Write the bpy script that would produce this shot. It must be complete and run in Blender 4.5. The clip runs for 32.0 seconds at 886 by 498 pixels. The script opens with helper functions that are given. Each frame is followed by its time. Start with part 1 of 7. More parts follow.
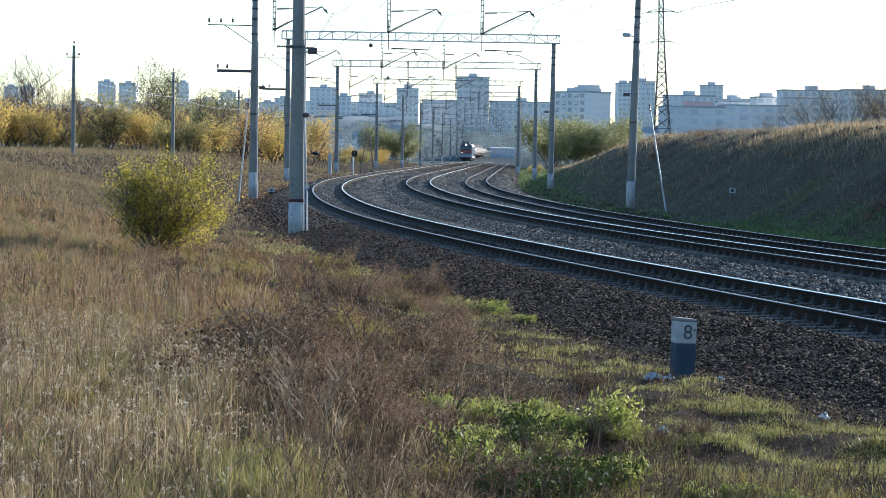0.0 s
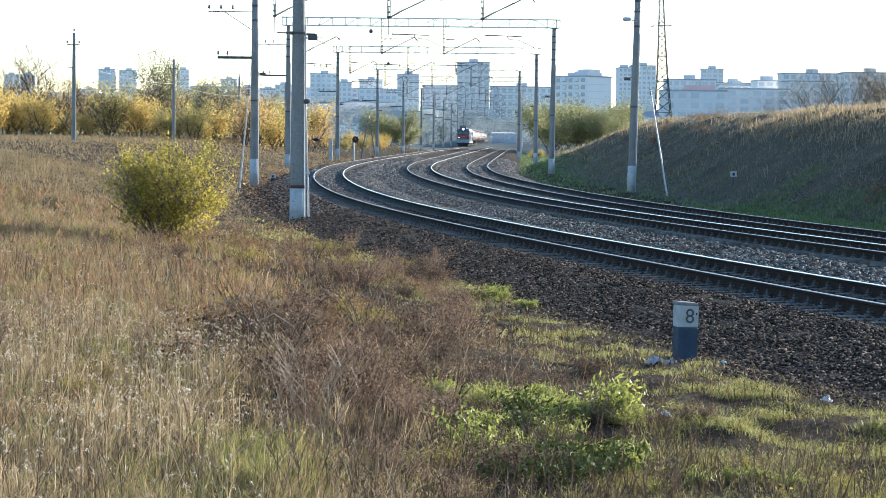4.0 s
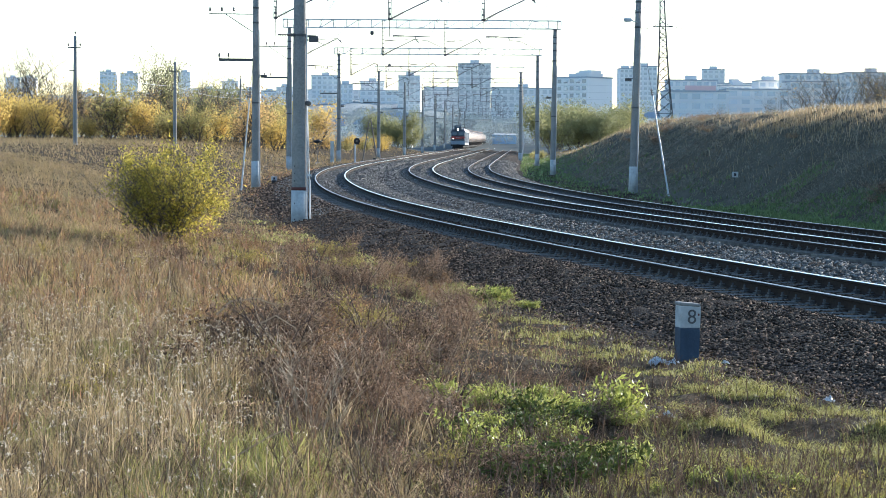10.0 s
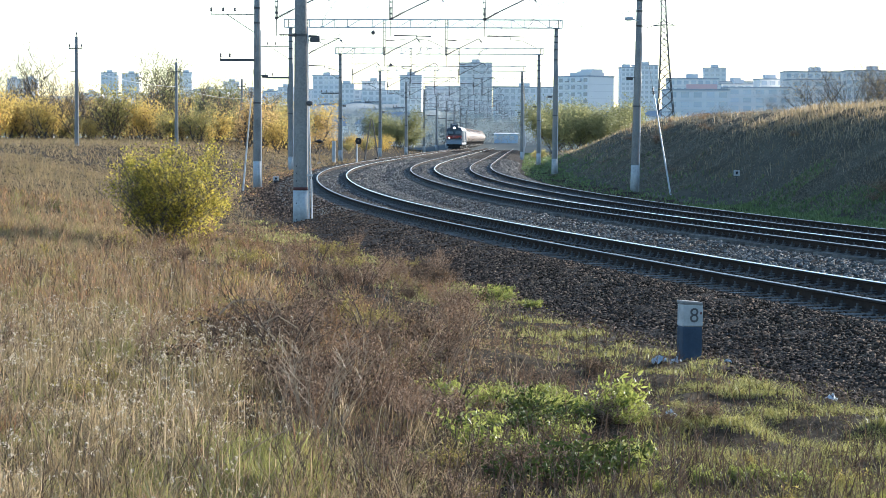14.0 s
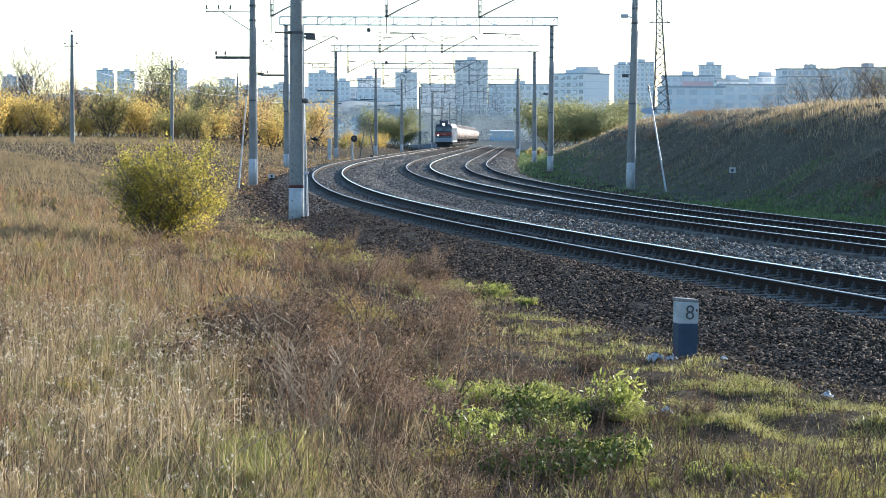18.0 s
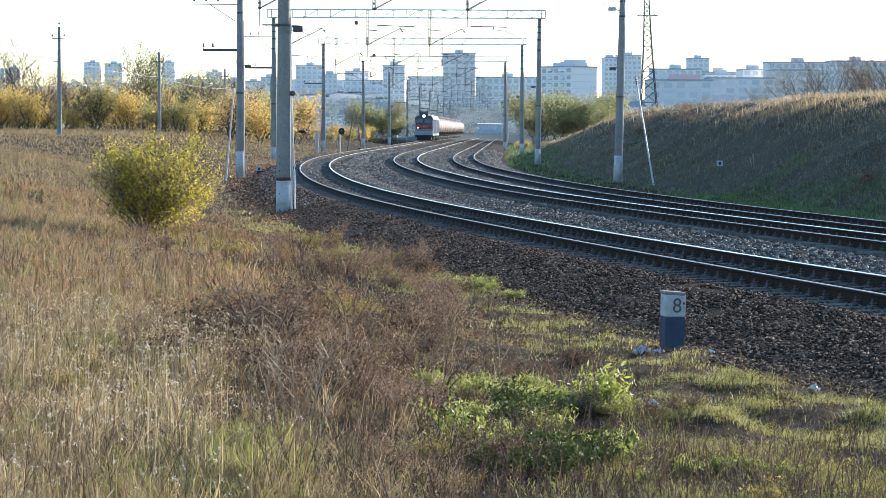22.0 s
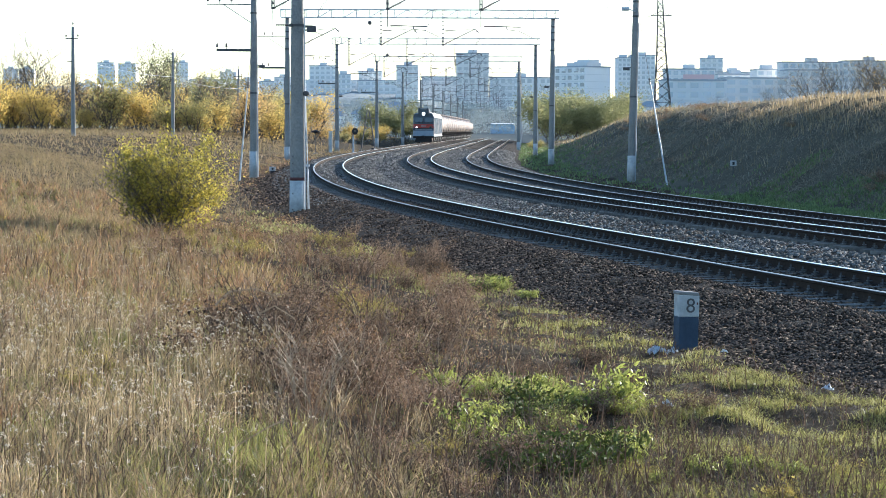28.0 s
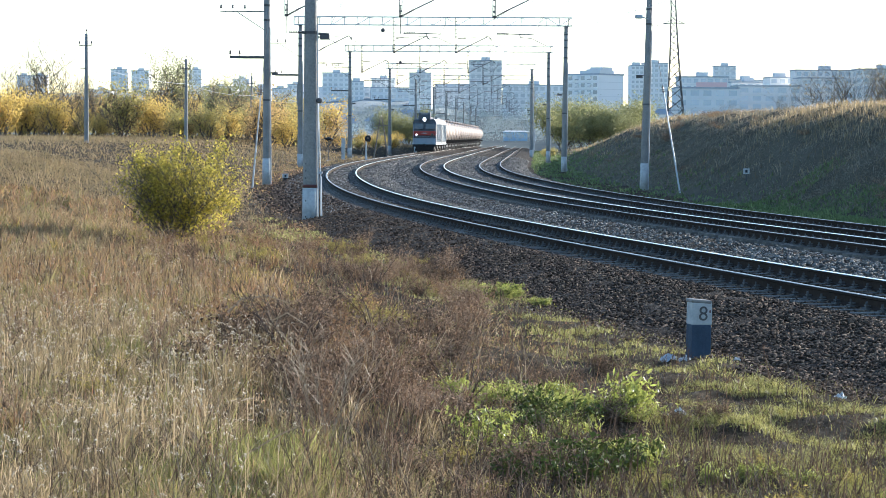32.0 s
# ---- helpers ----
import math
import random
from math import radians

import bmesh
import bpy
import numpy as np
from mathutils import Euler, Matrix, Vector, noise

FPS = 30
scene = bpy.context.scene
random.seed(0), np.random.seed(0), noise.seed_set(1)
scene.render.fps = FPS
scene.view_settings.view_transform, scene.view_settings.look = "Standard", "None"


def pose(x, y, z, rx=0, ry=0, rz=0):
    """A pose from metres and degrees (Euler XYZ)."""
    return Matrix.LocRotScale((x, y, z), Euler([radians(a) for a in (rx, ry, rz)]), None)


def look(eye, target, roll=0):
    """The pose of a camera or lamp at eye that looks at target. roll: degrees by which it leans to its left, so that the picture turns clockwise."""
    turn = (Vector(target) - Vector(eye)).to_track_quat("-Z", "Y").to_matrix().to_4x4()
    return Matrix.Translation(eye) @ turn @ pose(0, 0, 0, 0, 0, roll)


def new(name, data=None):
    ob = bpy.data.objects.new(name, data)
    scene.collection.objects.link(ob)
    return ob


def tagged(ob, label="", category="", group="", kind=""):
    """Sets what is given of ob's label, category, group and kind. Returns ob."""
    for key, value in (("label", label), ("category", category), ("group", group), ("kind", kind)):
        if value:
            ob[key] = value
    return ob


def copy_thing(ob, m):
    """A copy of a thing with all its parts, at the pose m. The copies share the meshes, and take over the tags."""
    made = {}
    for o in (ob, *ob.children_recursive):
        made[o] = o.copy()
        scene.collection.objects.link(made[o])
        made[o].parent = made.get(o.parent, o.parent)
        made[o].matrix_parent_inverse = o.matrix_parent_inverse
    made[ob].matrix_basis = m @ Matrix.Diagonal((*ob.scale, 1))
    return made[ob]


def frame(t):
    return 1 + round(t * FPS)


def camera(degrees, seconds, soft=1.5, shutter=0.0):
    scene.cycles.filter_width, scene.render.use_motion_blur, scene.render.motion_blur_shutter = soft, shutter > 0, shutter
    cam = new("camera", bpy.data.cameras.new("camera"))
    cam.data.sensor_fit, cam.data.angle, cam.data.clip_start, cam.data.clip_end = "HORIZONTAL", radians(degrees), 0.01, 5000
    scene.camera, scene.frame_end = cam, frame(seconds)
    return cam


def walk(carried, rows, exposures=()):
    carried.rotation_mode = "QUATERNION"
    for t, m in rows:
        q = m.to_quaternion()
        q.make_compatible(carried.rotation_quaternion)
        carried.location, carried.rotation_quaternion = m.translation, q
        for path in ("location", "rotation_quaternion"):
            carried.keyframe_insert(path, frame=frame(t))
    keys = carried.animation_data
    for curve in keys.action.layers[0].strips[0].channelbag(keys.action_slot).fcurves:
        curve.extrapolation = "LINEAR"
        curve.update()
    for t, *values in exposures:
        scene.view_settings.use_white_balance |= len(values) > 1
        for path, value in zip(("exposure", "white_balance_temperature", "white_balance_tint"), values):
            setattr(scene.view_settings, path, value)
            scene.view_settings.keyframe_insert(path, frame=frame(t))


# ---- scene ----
# ---------- camera ----------
EYE = Vector((0.0, 0.0, 2.143))
# seconds, turn to the right, tilt, roll (degrees)
AIM = [
(0.0, 0.126, -2.300, 1.012), (0.5, 0.098, -2.337, 0.995), (1.0, 0.081, -2.380, 0.972), (1.5, 0.081, -2.432, 0.955),
(2.0, 0.085, -2.487, 0.935), (2.5, 0.085, -2.537, 0.890), (3.0, 0.087, -2.582, 0.820), (3.5, 0.093, -2.622, 0.733),
(5.5, 0.083, -2.700, 0.571), (6.0, 0.079, -2.709, 0.602), (6.5, 0.075, -2.713, 0.585), (7.0, 0.067, -2.715, 0.566),
(7.5, 0.054, -2.715, 0.552), (8.0, 0.045, -2.709, 0.547), (8.5, 0.046, -2.690, 0.550), (9.0, 0.054, -2.662, 0.531),
(9.5, 0.058, -2.636, 0.495), (10.0, 0.051, -2.617, 0.455), (10.5, 0.040, -2.605, 0.417), (11.0, 0.031, -2.598, 0.362),
(11.5, 0.024, -2.593, 0.294), (12.0, 0.016, -2.590, 0.266), (12.5, 0.006, -2.590, 0.271), (13.0, 0.001, -2.595, 0.268),
(13.5, 0.001, -2.611, 0.262), (14.0, 0.003, -2.630, 0.241), (14.5, 0.007, -2.647, 0.186), (16.5, 0.045, -2.687, 0.111),
(17.0, 0.056, -2.686, 0.147), (17.5, 0.072, -2.686, 0.168), (18.0, 0.106, -2.691, 0.191), (18.5, 0.158, -2.706, 0.216),
(19.0, 0.214, -2.730, 0.254), (19.5, 0.265, -2.758, 0.257), (20.0, 0.309, -2.789, 0.237), (20.5, 0.347, -2.816, 0.246),
(21.0, 0.374, -2.838, 0.249), (21.5, 0.394, -2.852, 0.247), (22.0, 0.411, -2.863, 0.265), (22.5, 0.418, -2.873, 0.289),
(23.0, 0.415, -2.880, 0.310), (23.5, 0.404, -2.888, 0.360), (24.0, 0.381, -2.904, 0.402), (24.5, 0.348, -2.921, 0.391),
(25.0, 0.316, -2.934, 0.386), (25.5, 0.286, -2.944, 0.436), (27.5, 0.127, -2.898, 0.316), (28.0, 0.087, -2.864, 0.264),
(28.5, 0.048, -2.836, 0.263), (29.0, 0.011, -2.808, 0.290), (29.5, -0.018, -2.780, 0.275), (30.0, -0.042, -2.756, 0.252),
(30.5, -0.069, -2.735, 0.259), (31.0, -0.102, -2.716, 0.287), (31.5, -0.150, -2.700, 0.329), (32.0, -0.219, -2.688, 0.370)]


def aim(turn, tilt, roll):
    a, b = radians(turn), radians(tilt)
    way = Vector((math.sin(a) * math.cos(b), math.cos(a) * math.cos(b), math.sin(b)))
    return look(EYE, EYE + way * 50, roll)


cam = camera(21.13, 32.0, soft=0.75)
walk(cam, [(t, aim(a, b, c)) for t, a, b, c in AIM],
     exposures=[(0, 0.74, 5200, 8), (0.4, 0.84, 5250, 8), (1.0, 1.12, 5370, 8), (1.5, 1.20, 5400, 8), (3.0, 1.24, 5400, 8), (6.0, 1.23, 5400, 8), (13.0, 1.18, 5400, 8), (19.0, 1.24, 5400, 8), (25.0, 1.23, 5400, 8), (32, 1.25, 5400, 8)])

# ---------- daylight ----------
SUN_TURN, SUN_UP = 42.0, 13.5
world = bpy.data.worlds.new("sky")
scene.world = world
world.use_nodes = True
wt = world.node_tree
sky = wt.nodes.new("ShaderNodeTexSky")
sky.sky_type = "NISHITA"
sky.sun_disc = False
sky.sun_elevation, sky.sun_rotation = radians(SUN_UP), radians(SUN_TURN)
sky.air_density, sky.dust_density, sky.ozone_density = 1.0, 0.6, 1.8
wt.links.new(sky.outputs[0], wt.nodes["Background"].inputs[0])
wt.nodes["Background"].inputs[1].default_value = 0.135
sun = new("sun", bpy.data.lights.new("sun", "SUN"))
sun.data.energy, sun.data.angle, sun.data.color = 5.0, radians(1.2), (1.0, 0.86, 0.68)
su, st = radians(SUN_UP), radians(SUN_TURN)
sun.matrix_world = look(Vector((math.sin(st) * math.cos(su), math.cos(st) * math.cos(su), math.sin(su))) * 300, (0, 0, 0))

# ---------- the line: three tracks on a curve ----------
KNOTS = [0, 30, 60, 90, 130, 180, 1200]
BENDS = [0.0018, 0.00251, 0.00119, 0.00134, 0.00091, 0, 0]
S = np.arange(-100.0, 1001.0, 1.0)
_k = np.interp(S, KNOTS, BENDS)
TH = np.cumsum(_k)
TH += -0.1896 - TH[100]
CX, CY = np.cumsum(np.sin(TH)), np.cumsum(np.cos(TH))
CX += 2.529 - CX[100]
CY += 51.144 - CY[100]
TRACKS = (0.0, 5.48, 9.62)


def grade(y):
    return np.interp(y, [-100, 0, 330, 5000], [-0.117, 0.0, 0.386, 0.386])


def fall(d):
    """Height of the rails over the first track: the second is canted, the third lies lower."""
    return np.interp(d, [3.9, 4.68, 6.28, 7.3, 8.6, 14.0], [0.0, 0.04, -0.005, -0.07, -0.15, -0.17])


def on_line(s, d=0.0):
    """x, y, z of the rail top and heading, s metres along the line and d to the right of the first track."""
    th = float(np.interp(s, S, TH))
    x = float(np.interp(s, S, CX)) + d * math.cos(th)
    y = float(np.interp(s, S, CY)) - d * math.sin(th)
    return x, y, float(grade(y) + fall(d)), th


def line_pose(s, d=0.0, dz=0.0):
    x, y, z, th = on_line(s, d)
    return pose(x, y, z + dz, 0, math.degrees(math.atan(float(fall(d - 0.8) - fall(d + 0.8)) / 1.6)), -math.degrees(th))


def smooth(a, b, v):
    t = np.clip((np.asarray(v, float) - a) / (b - a), 0, 1)
    return t * t * (3 - 2 * t)


def waves(x, y, size, seed):
    """Soft value noise of about -1 to 1, vectorised."""
    r = np.random.RandomState(seed)
    out = np.zeros(np.shape(x))
    for i in range(6):
        a, p, q = r.uniform(0, 2 * np.pi), r.uniform(0, 6.28), r.uniform(0.7, 1.5)
        out = out + np.sin((x * np.cos(a) + y * np.sin(a)) * 6.28 / size * q + p + 1.3 * np.sin((x * np.sin(a) - y * np.cos(a)) * 4.1 / size + p))
    return out / 3.0


def offset(x, y):
    th = np.interp(y, CY, TH)
    return (x - np.interp(y, CY, CX)) * np.cos(th)


def ground_z(x, y):
    """Height of the ground: trough of the line, rising field on one side, cutting bank on the other, hill far off."""
    x, y = np.asarray(x, float), np.asarray(y, float)
    d, g = offset(x, y), grade(y)
    e = np.maximum(-d - 4.6, 0)
    rise = 0.078 + 0.09 * smooth(35, 105, y)
    e = e * e / (e + 1.2)
    up = e * rise
    top = 1.72
    up = np.where(up > 1.6, 1.6 + (top + 0.45 - 1.6) * (1 - np.exp(-(up - 1.6) / (top + 0.45 - 1.6))), up)
    left = -0.56 + up
    hf = 1 - 0.93 * smooth(205, 385, y)
    foot, head = 16.8, 16.8 + 8.6 * (0.6 + 0.4 * hf)
    t = np.clip((d - foot) / (head - foot), 0, 1.0)
    bank = -0.76 + (3.98 * hf + 0.34) * (t + 0.08 * np.sin(np.pi * t) - 0.045 * np.sin(2 * np.pi * t)) + np.maximum(d - head, 0) * 0.012 * hf
    mid = np.where(d < -1.9, -0.66, -0.45 - 0.42 * smooth(7, 11, d))
    z = np.where(d < -3.3, left, np.where(d > 13, bank, mid))
    rough = np.where((d > -3.4) & (d < 12.5), 0.0, np.where(d < -3.4, 1 - 0.55 * smooth(6.5, 9.0, -d), 1.0))
    z = z + rough * (0.08 * waves(x, y, 3.1, 3) + 0.045 * waves(x, y, 1.1, 4)) * np.clip(np.minimum(np.abs(d + 3.4), 2) / 2, 0.15, 1)
    z = z + rough * np.where((d > 16) & (y < 400), 0.16 * waves(x, y, 6.5, 9) * np.sin(np.pi * np.clip((d - 16) / 12, 0, 1)), 0)
    near = np.clip(1 - np.hypot(x, y) / 6.0, 0, 1)
    z = z + near * 0.15
    far = smooth(430, 560, y)
    z = z * (1 - far) + far * (0.0 + 20 * smooth(560, 1700, y))
    return z + g


# ---------- building blocks ----------
class Geo:
    """Gathers vertices and faces."""

    def __init__(self):
        self.v, self.f, self.m = [], [], []

    def add(self, verts, faces, slot=0):
        n = len(self.v)
        self.v += [tuple(p) for p in verts]
        self.f += [tuple(n + i for i in q) for q in faces]
        self.m += [slot] * len(faces)
        return self

    def box(self, c, size, turn=None, slot=0, taper=1.0):
        hx, hy, hz = (a / 2 for a in size)
        k = taper
        p = [(-hx, -hy, -hz), (hx, -hy, -hz), (hx, hy, -hz), (-hx, hy, -hz), (-hx * k, -hy * k, hz), (hx * k, -hy * k, hz), (hx * k, hy * k, hz), (-hx * k, hy * k, hz)]
        r = turn or Matrix()
        c = Vector(c)
        return self.add([c + (r @ Vector(q)) for q in p], [(0, 3, 2, 1), (4, 5, 6, 7), (0, 1, 5, 4), (1, 2, 6, 5), (2, 3, 7, 6), (3, 0, 4, 7)], slot)

    def tube(self, a, b, r0, r1=None, n=8, slot=0):
        a, b = Vector(a), Vector(b)
        r1 = r0 if r1 is None else r1
        w = (b - a).normalized()
        u = w.orthogonal().normalized()
        if abs(w.z) > 0.95:
            u = (Vector((1, 0, 0)) - w * w.x).normalized()
        v = w.cross(u)
        ring = [(u * math.cos(6.28318 * i / n) + v * math.sin(6.28318 * i / n)) for i in range(n)]
        p = [a + q * r0 for q in ring] + [b + q * r1 for q in ring]
        f = [(i, (i + 1) % n, n + (i + 1) % n, n + i) for i in range(n)]
        return self.add(p, f + [tuple(range(n))[::-1], tuple(range(n, 2 * n))], slot)

    def swept(self, pts, r, n=4, slot=0):
        """One connected wire through the points."""
        P = [Vector(p) for p in pts]
        v, m = [], len(P)
        for i, p in enumerate(P):
            w = (P[min(i + 1, m - 1)] - P[max(i - 1, 0)]).normalized()
            u = w.cross(Vector((0, 0, 1))).normalized()
            o = u.cross(w)
            v += [p + u * (r * math.cos(6.28318 * k / n)) + o * (r * math.sin(6.28318 * k / n)) for k in range(n)]
        return self.add(v, [(i * n + k, i * n + (k + 1) % n, (i + 1) * n + (k + 1) % n, (i + 1) * n + k) for i in range(m - 1) for k in range(n)], slot)

    def turned(self, profile, n=12, axis="z", at=(0, 0, 0), slot=0):
        """A turned shape: (radius, height) pairs round an axis."""
        p = []
        for r, h in profile:
            for i in range(n):
                c, s = r * math.cos(6.28318 * i / n), r * math.sin(6.28318 * i / n)
                q = {"z": (c, s, h), "y": (c, h, s), "x": (h, c, s)}[axis]
                p.append((q[0] + at[0], q[1] + at[1], q[2] + at[2]))
        f = []
        for j in range(len(profile) - 1):
            f += [(j * n + i, j * n + (i + 1) % n, (j + 1) * n + (i + 1) % n, (j + 1) * n + i) for i in range(n)]
        k = (len(profile) - 1) * n
        f += [tuple(range(n))[::-1], tuple(range(k, k + n))]
        return self.add(p, f, slot)

    def bevelled(self, c, size, w=0.02, turn=None, slot=0):
        bm = bmesh.new()
        bmesh.ops.create_cube(bm, size=1.0, matrix=Matrix.Diagonal((*size, 1)))
        bmesh.ops.bevel(bm, geom=list(bm.edges), offset=w, segments=2, profile=0.6, affect="EDGES")
        r, c = turn or Matrix(), Vector(c)
        bm.verts.index_update()
        self.add([c + (r @ v.co) for v in bm.verts], [[v.index for v in f.verts] for f in bm.faces], slot)
        bm.free()
        return self


def mesh_of(name, geo, mats, soft=False):
    me = bpy.data.meshes.new(name)
    me.from_pydata(geo.v, [], geo.f)
    for m in (mats if isinstance(mats, (list, tuple)) else [mats]):
        me.materials.append(m)
    if any(geo.m):
        me.polygons.foreach_set("material_index", geo.m)
    if soft:
        me.polygons.foreach_set("use_smooth", [True] * len(me.polygons))
    me.update()
    return me


def part(name, geo, mats, parent=None, label="", soft=False):
    """One mesh object, a part of parent."""
    ob = new(name, geo if isinstance(geo, bpy.types.Mesh) else mesh_of(name, geo, mats, soft))
    if parent:
        ob.parent = parent
    if label:
        ob["label"] = label
    return ob


def thing(name, m, label, category, group="", kind=""):
    ob = new(name)
    ob.empty_display_size = 0.2
    ob.matrix_world = m
    return tagged(ob, label, category, group, kind)


def big_mesh(name, verts, faces, mats, soft=False):
    """A mesh from arrays: verts n x 3, faces m x 3 or m x 4."""
    me = bpy.data.meshes.new(name)
    verts, faces = np.asarray(verts, np.float32), np.asarray(faces, np.int32)
    k = faces.shape[1]
    me.vertices.add(len(verts))
    me.vertices.foreach_set("co", verts.ravel())
    me.loops.add(faces.size)
    me.loops.foreach_set("vertex_index", faces.ravel())
    me.polygons.add(len(faces))
    me.polygons.foreach_set("loop_start", np.arange(0, faces.size, k, dtype=np.int32))
    me.polygons.foreach_set("loop_total", np.full(len(faces), k, np.int32))
    if soft:
        me.polygons.foreach_set("use_smooth", np.ones(len(faces), bool))
    me.update(calc_edges=True)
    for m in (mats if isinstance(mats, (list, tuple)) else [mats]):
        me.materials.append(m)
    return me


# ---------- materials ----------
def surface(name, colours, rough=0.8, metal=0.0, grain=8.0, stain=0.7, bump=0.3, island=0.0, through_light=0.0, own=0.0, spec=0.3, bump_size=0.02):
    """Procedural surface: two or three colours mixed by noise of two sizes; island and own vary it piece by piece."""
    m = bpy.data.materials.new(name)
    m.use_nodes = True
    t = m.node_tree
    b = t.nodes["Principled BSDF"]
    co = t.nodes.new("ShaderNodeTexCoord")
    n1, n2 = t.nodes.new("ShaderNodeTexNoise"), t.nodes.new("ShaderNodeTexNoise")
    for n, sc in ((n1, grain), (n2, stain)):
        n.inputs["Scale"].default_value, n.inputs["Detail"].default_value = sc, 5
        n.inputs["Roughness"].default_value = 0.62
        t.links.new(co.outputs["Object"], n.inputs["Vector"])
    mix = t.nodes.new("ShaderNodeMath")
    mix.operation = "MULTIPLY_ADD"
    mix.inputs[1].default_value = 0.5
    half = t.nodes.new("ShaderNodeMath")
    half.operation = "MULTIPLY"
    half.inputs[1].default_value = 0.5
    t.links.new(n2.outputs[0], half.inputs[0])
    t.links.new(n1.outputs[0], mix.inputs[0])
    t.links.new(half.outputs[0], mix.inputs[2])
    fac = mix.outputs[0]
    for amount, node, socket in ((island, "ShaderNodeNewGeometry", "Random Per Island"), (own, "ShaderNodeObjectInfo", "Random")):
        if amount:
            g = t.nodes.new(node)
            w = t.nodes.new("ShaderNodeMix")
            w.inputs[0].default_value = amount
            t.links.new(fac, w.inputs[2])
            t.links.new(g.outputs[socket], w.inputs[3])
            fac = w.outputs[0]
    ramp = t.nodes.new("ShaderNodeValToRGB")
    lo, hi = (0.05, 0.95) if island or own else (0.32, 0.68)
    while len(ramp.color_ramp.elements) < len(colours):
        ramp.color_ramp.elements.new(0.5)
    for i, c in enumerate(colours):
        ramp.color_ramp.elements[i].position = lo + (hi - lo) * i / (len(colours) - 1)
        ramp.color_ramp.elements[i].color = (*c, 1)
    t.links.new(fac, ramp.inputs[0])
    t.links.new(ramp.outputs[0], b.inputs["Base Color"])
    b.inputs["Roughness"].default_value, b.inputs["Metallic"].default_value = rough, metal
    b.inputs["Specular IOR Level"].default_value = spec
    if bump:
        bp = t.nodes.new("ShaderNodeBump")
        bp.inputs["Strength"].default_value, bp.inputs["Distance"].default_value = bump, bump_size
        t.links.new(n1.outputs[0], bp.inputs["Height"])
        t.links.new(bp.outputs[0], b.inputs["Normal"])
    if through_light:
        tr, mx = t.nodes.new("ShaderNodeBsdfTranslucent"), t.nodes.new("ShaderNodeMixShader")
        mx.inputs[0].default_value = through_light
        t.links.new(ramp.outputs[0], tr.inputs[0])
        t.links.new(b.outputs[0], mx.inputs[1])
        t.links.new(tr.outputs[0], mx.inputs[2])
        t.links.new(mx.outputs[0], t.nodes["Material Output"].inputs[0])
    return m


def glow(name, colour, power):
    m = bpy.data.materials.new(name)
    m.use_nodes = True
    b = m.node_tree.nodes["Principled BSDF"]
    b.inputs["Base Color"].default_value = (*colour, 1)
    b.inputs["Emission Color"].default_value = (*colour, 1)
    b.inputs["Emission Strength"].default_value = power
    return m


def herbage(name, hues, patch_size=2.2, low=0.4, high=1.7, through_light=0.5, rough=0.65, spec=0.35):
    """Leaves and litter: hue by patches of ground, brightness leaf by leaf."""
    m = bpy.data.materials.new(name)
    m.use_nodes = True
    t = m.node_tree
    b = t.nodes["Principled BSDF"]
    co, n1 = t.nodes.new("ShaderNodeTexCoord"), t.nodes.new("ShaderNodeTexNoise")
    n1.inputs["Scale"].default_value, n1.inputs["Detail"].default_value, n1.inputs["Roughness"].default_value = 1.0 / patch_size, 6, 0.7
    t.links.new(co.outputs["Object"], n1.inputs["Vector"])
    geo = t.nodes.new("ShaderNodeNewGeometry")
    jit = t.nodes.new("ShaderNodeMath")
    jit.operation, jit.inputs[1].default_value = "MULTIPLY_ADD", 0.22
    off = t.nodes.new("ShaderNodeMath")
    off.operation, off.inputs[1].default_value = "SUBTRACT", 0.11
    t.links.new(geo.outputs["Random Per Island"], jit.inputs[0])
    t.links.new(n1.outputs[0], off.inputs[0])
    t.links.new(off.outputs[0], jit.inputs[2])
    ramp = t.nodes.new("ShaderNodeValToRGB")
    while len(ramp.color_ramp.elements) < len(hues):
        ramp.color_ramp.elements.new(0.5)
    for i, c in enumerate(hues):
        ramp.color_ramp.elements[i].position = 0.28 + 0.44 * i / (len(hues) - 1)
        ramp.color_ramp.elements[i].color = (*c, 1)
    t.links.new(jit.outputs[0], ramp.inputs[0])
    wn = t.nodes.new("ShaderNodeTexWhiteNoise")
    wn.noise_dimensions = "1D"
    t.links.new(geo.outputs["Random Per Island"], wn.inputs["W"])
    br = t.nodes.new("ShaderNodeMapRange")
    br.inputs["To Min"].default_value, br.inputs["To Max"].default_value = low, high
    t.links.new(wn.outputs["Value"], br.inputs["Value"])
    mul = t.nodes.new("ShaderNodeVectorMath")
    mul.operation = "SCALE"
    t.links.new(ramp.outputs[0], mul.inputs[0])
    t.links.new(br.outputs[0], mul.inputs["Scale"])
    t.links.new(mul.outputs[0], b.inputs["Base Color"])
    b.inputs["Roughness"].default_value = rough
    b.inputs["Specular IOR Level"].default_value = spec
    tr, mx = t.nodes.new("ShaderNodeBsdfTranslucent"), t.nodes.new("ShaderNodeMixShader")
    mx.inputs[0].default_value = through_light
    t.links.new(mul.outputs[0], tr.inputs[0])
    t.links.new(b.outputs[0], mx.inputs[1])
    t.links.new(tr.outputs[0], mx.inputs[2])
    t.links.new(mx.outputs[0], t.nodes["Material Output"].inputs[0])
    return m


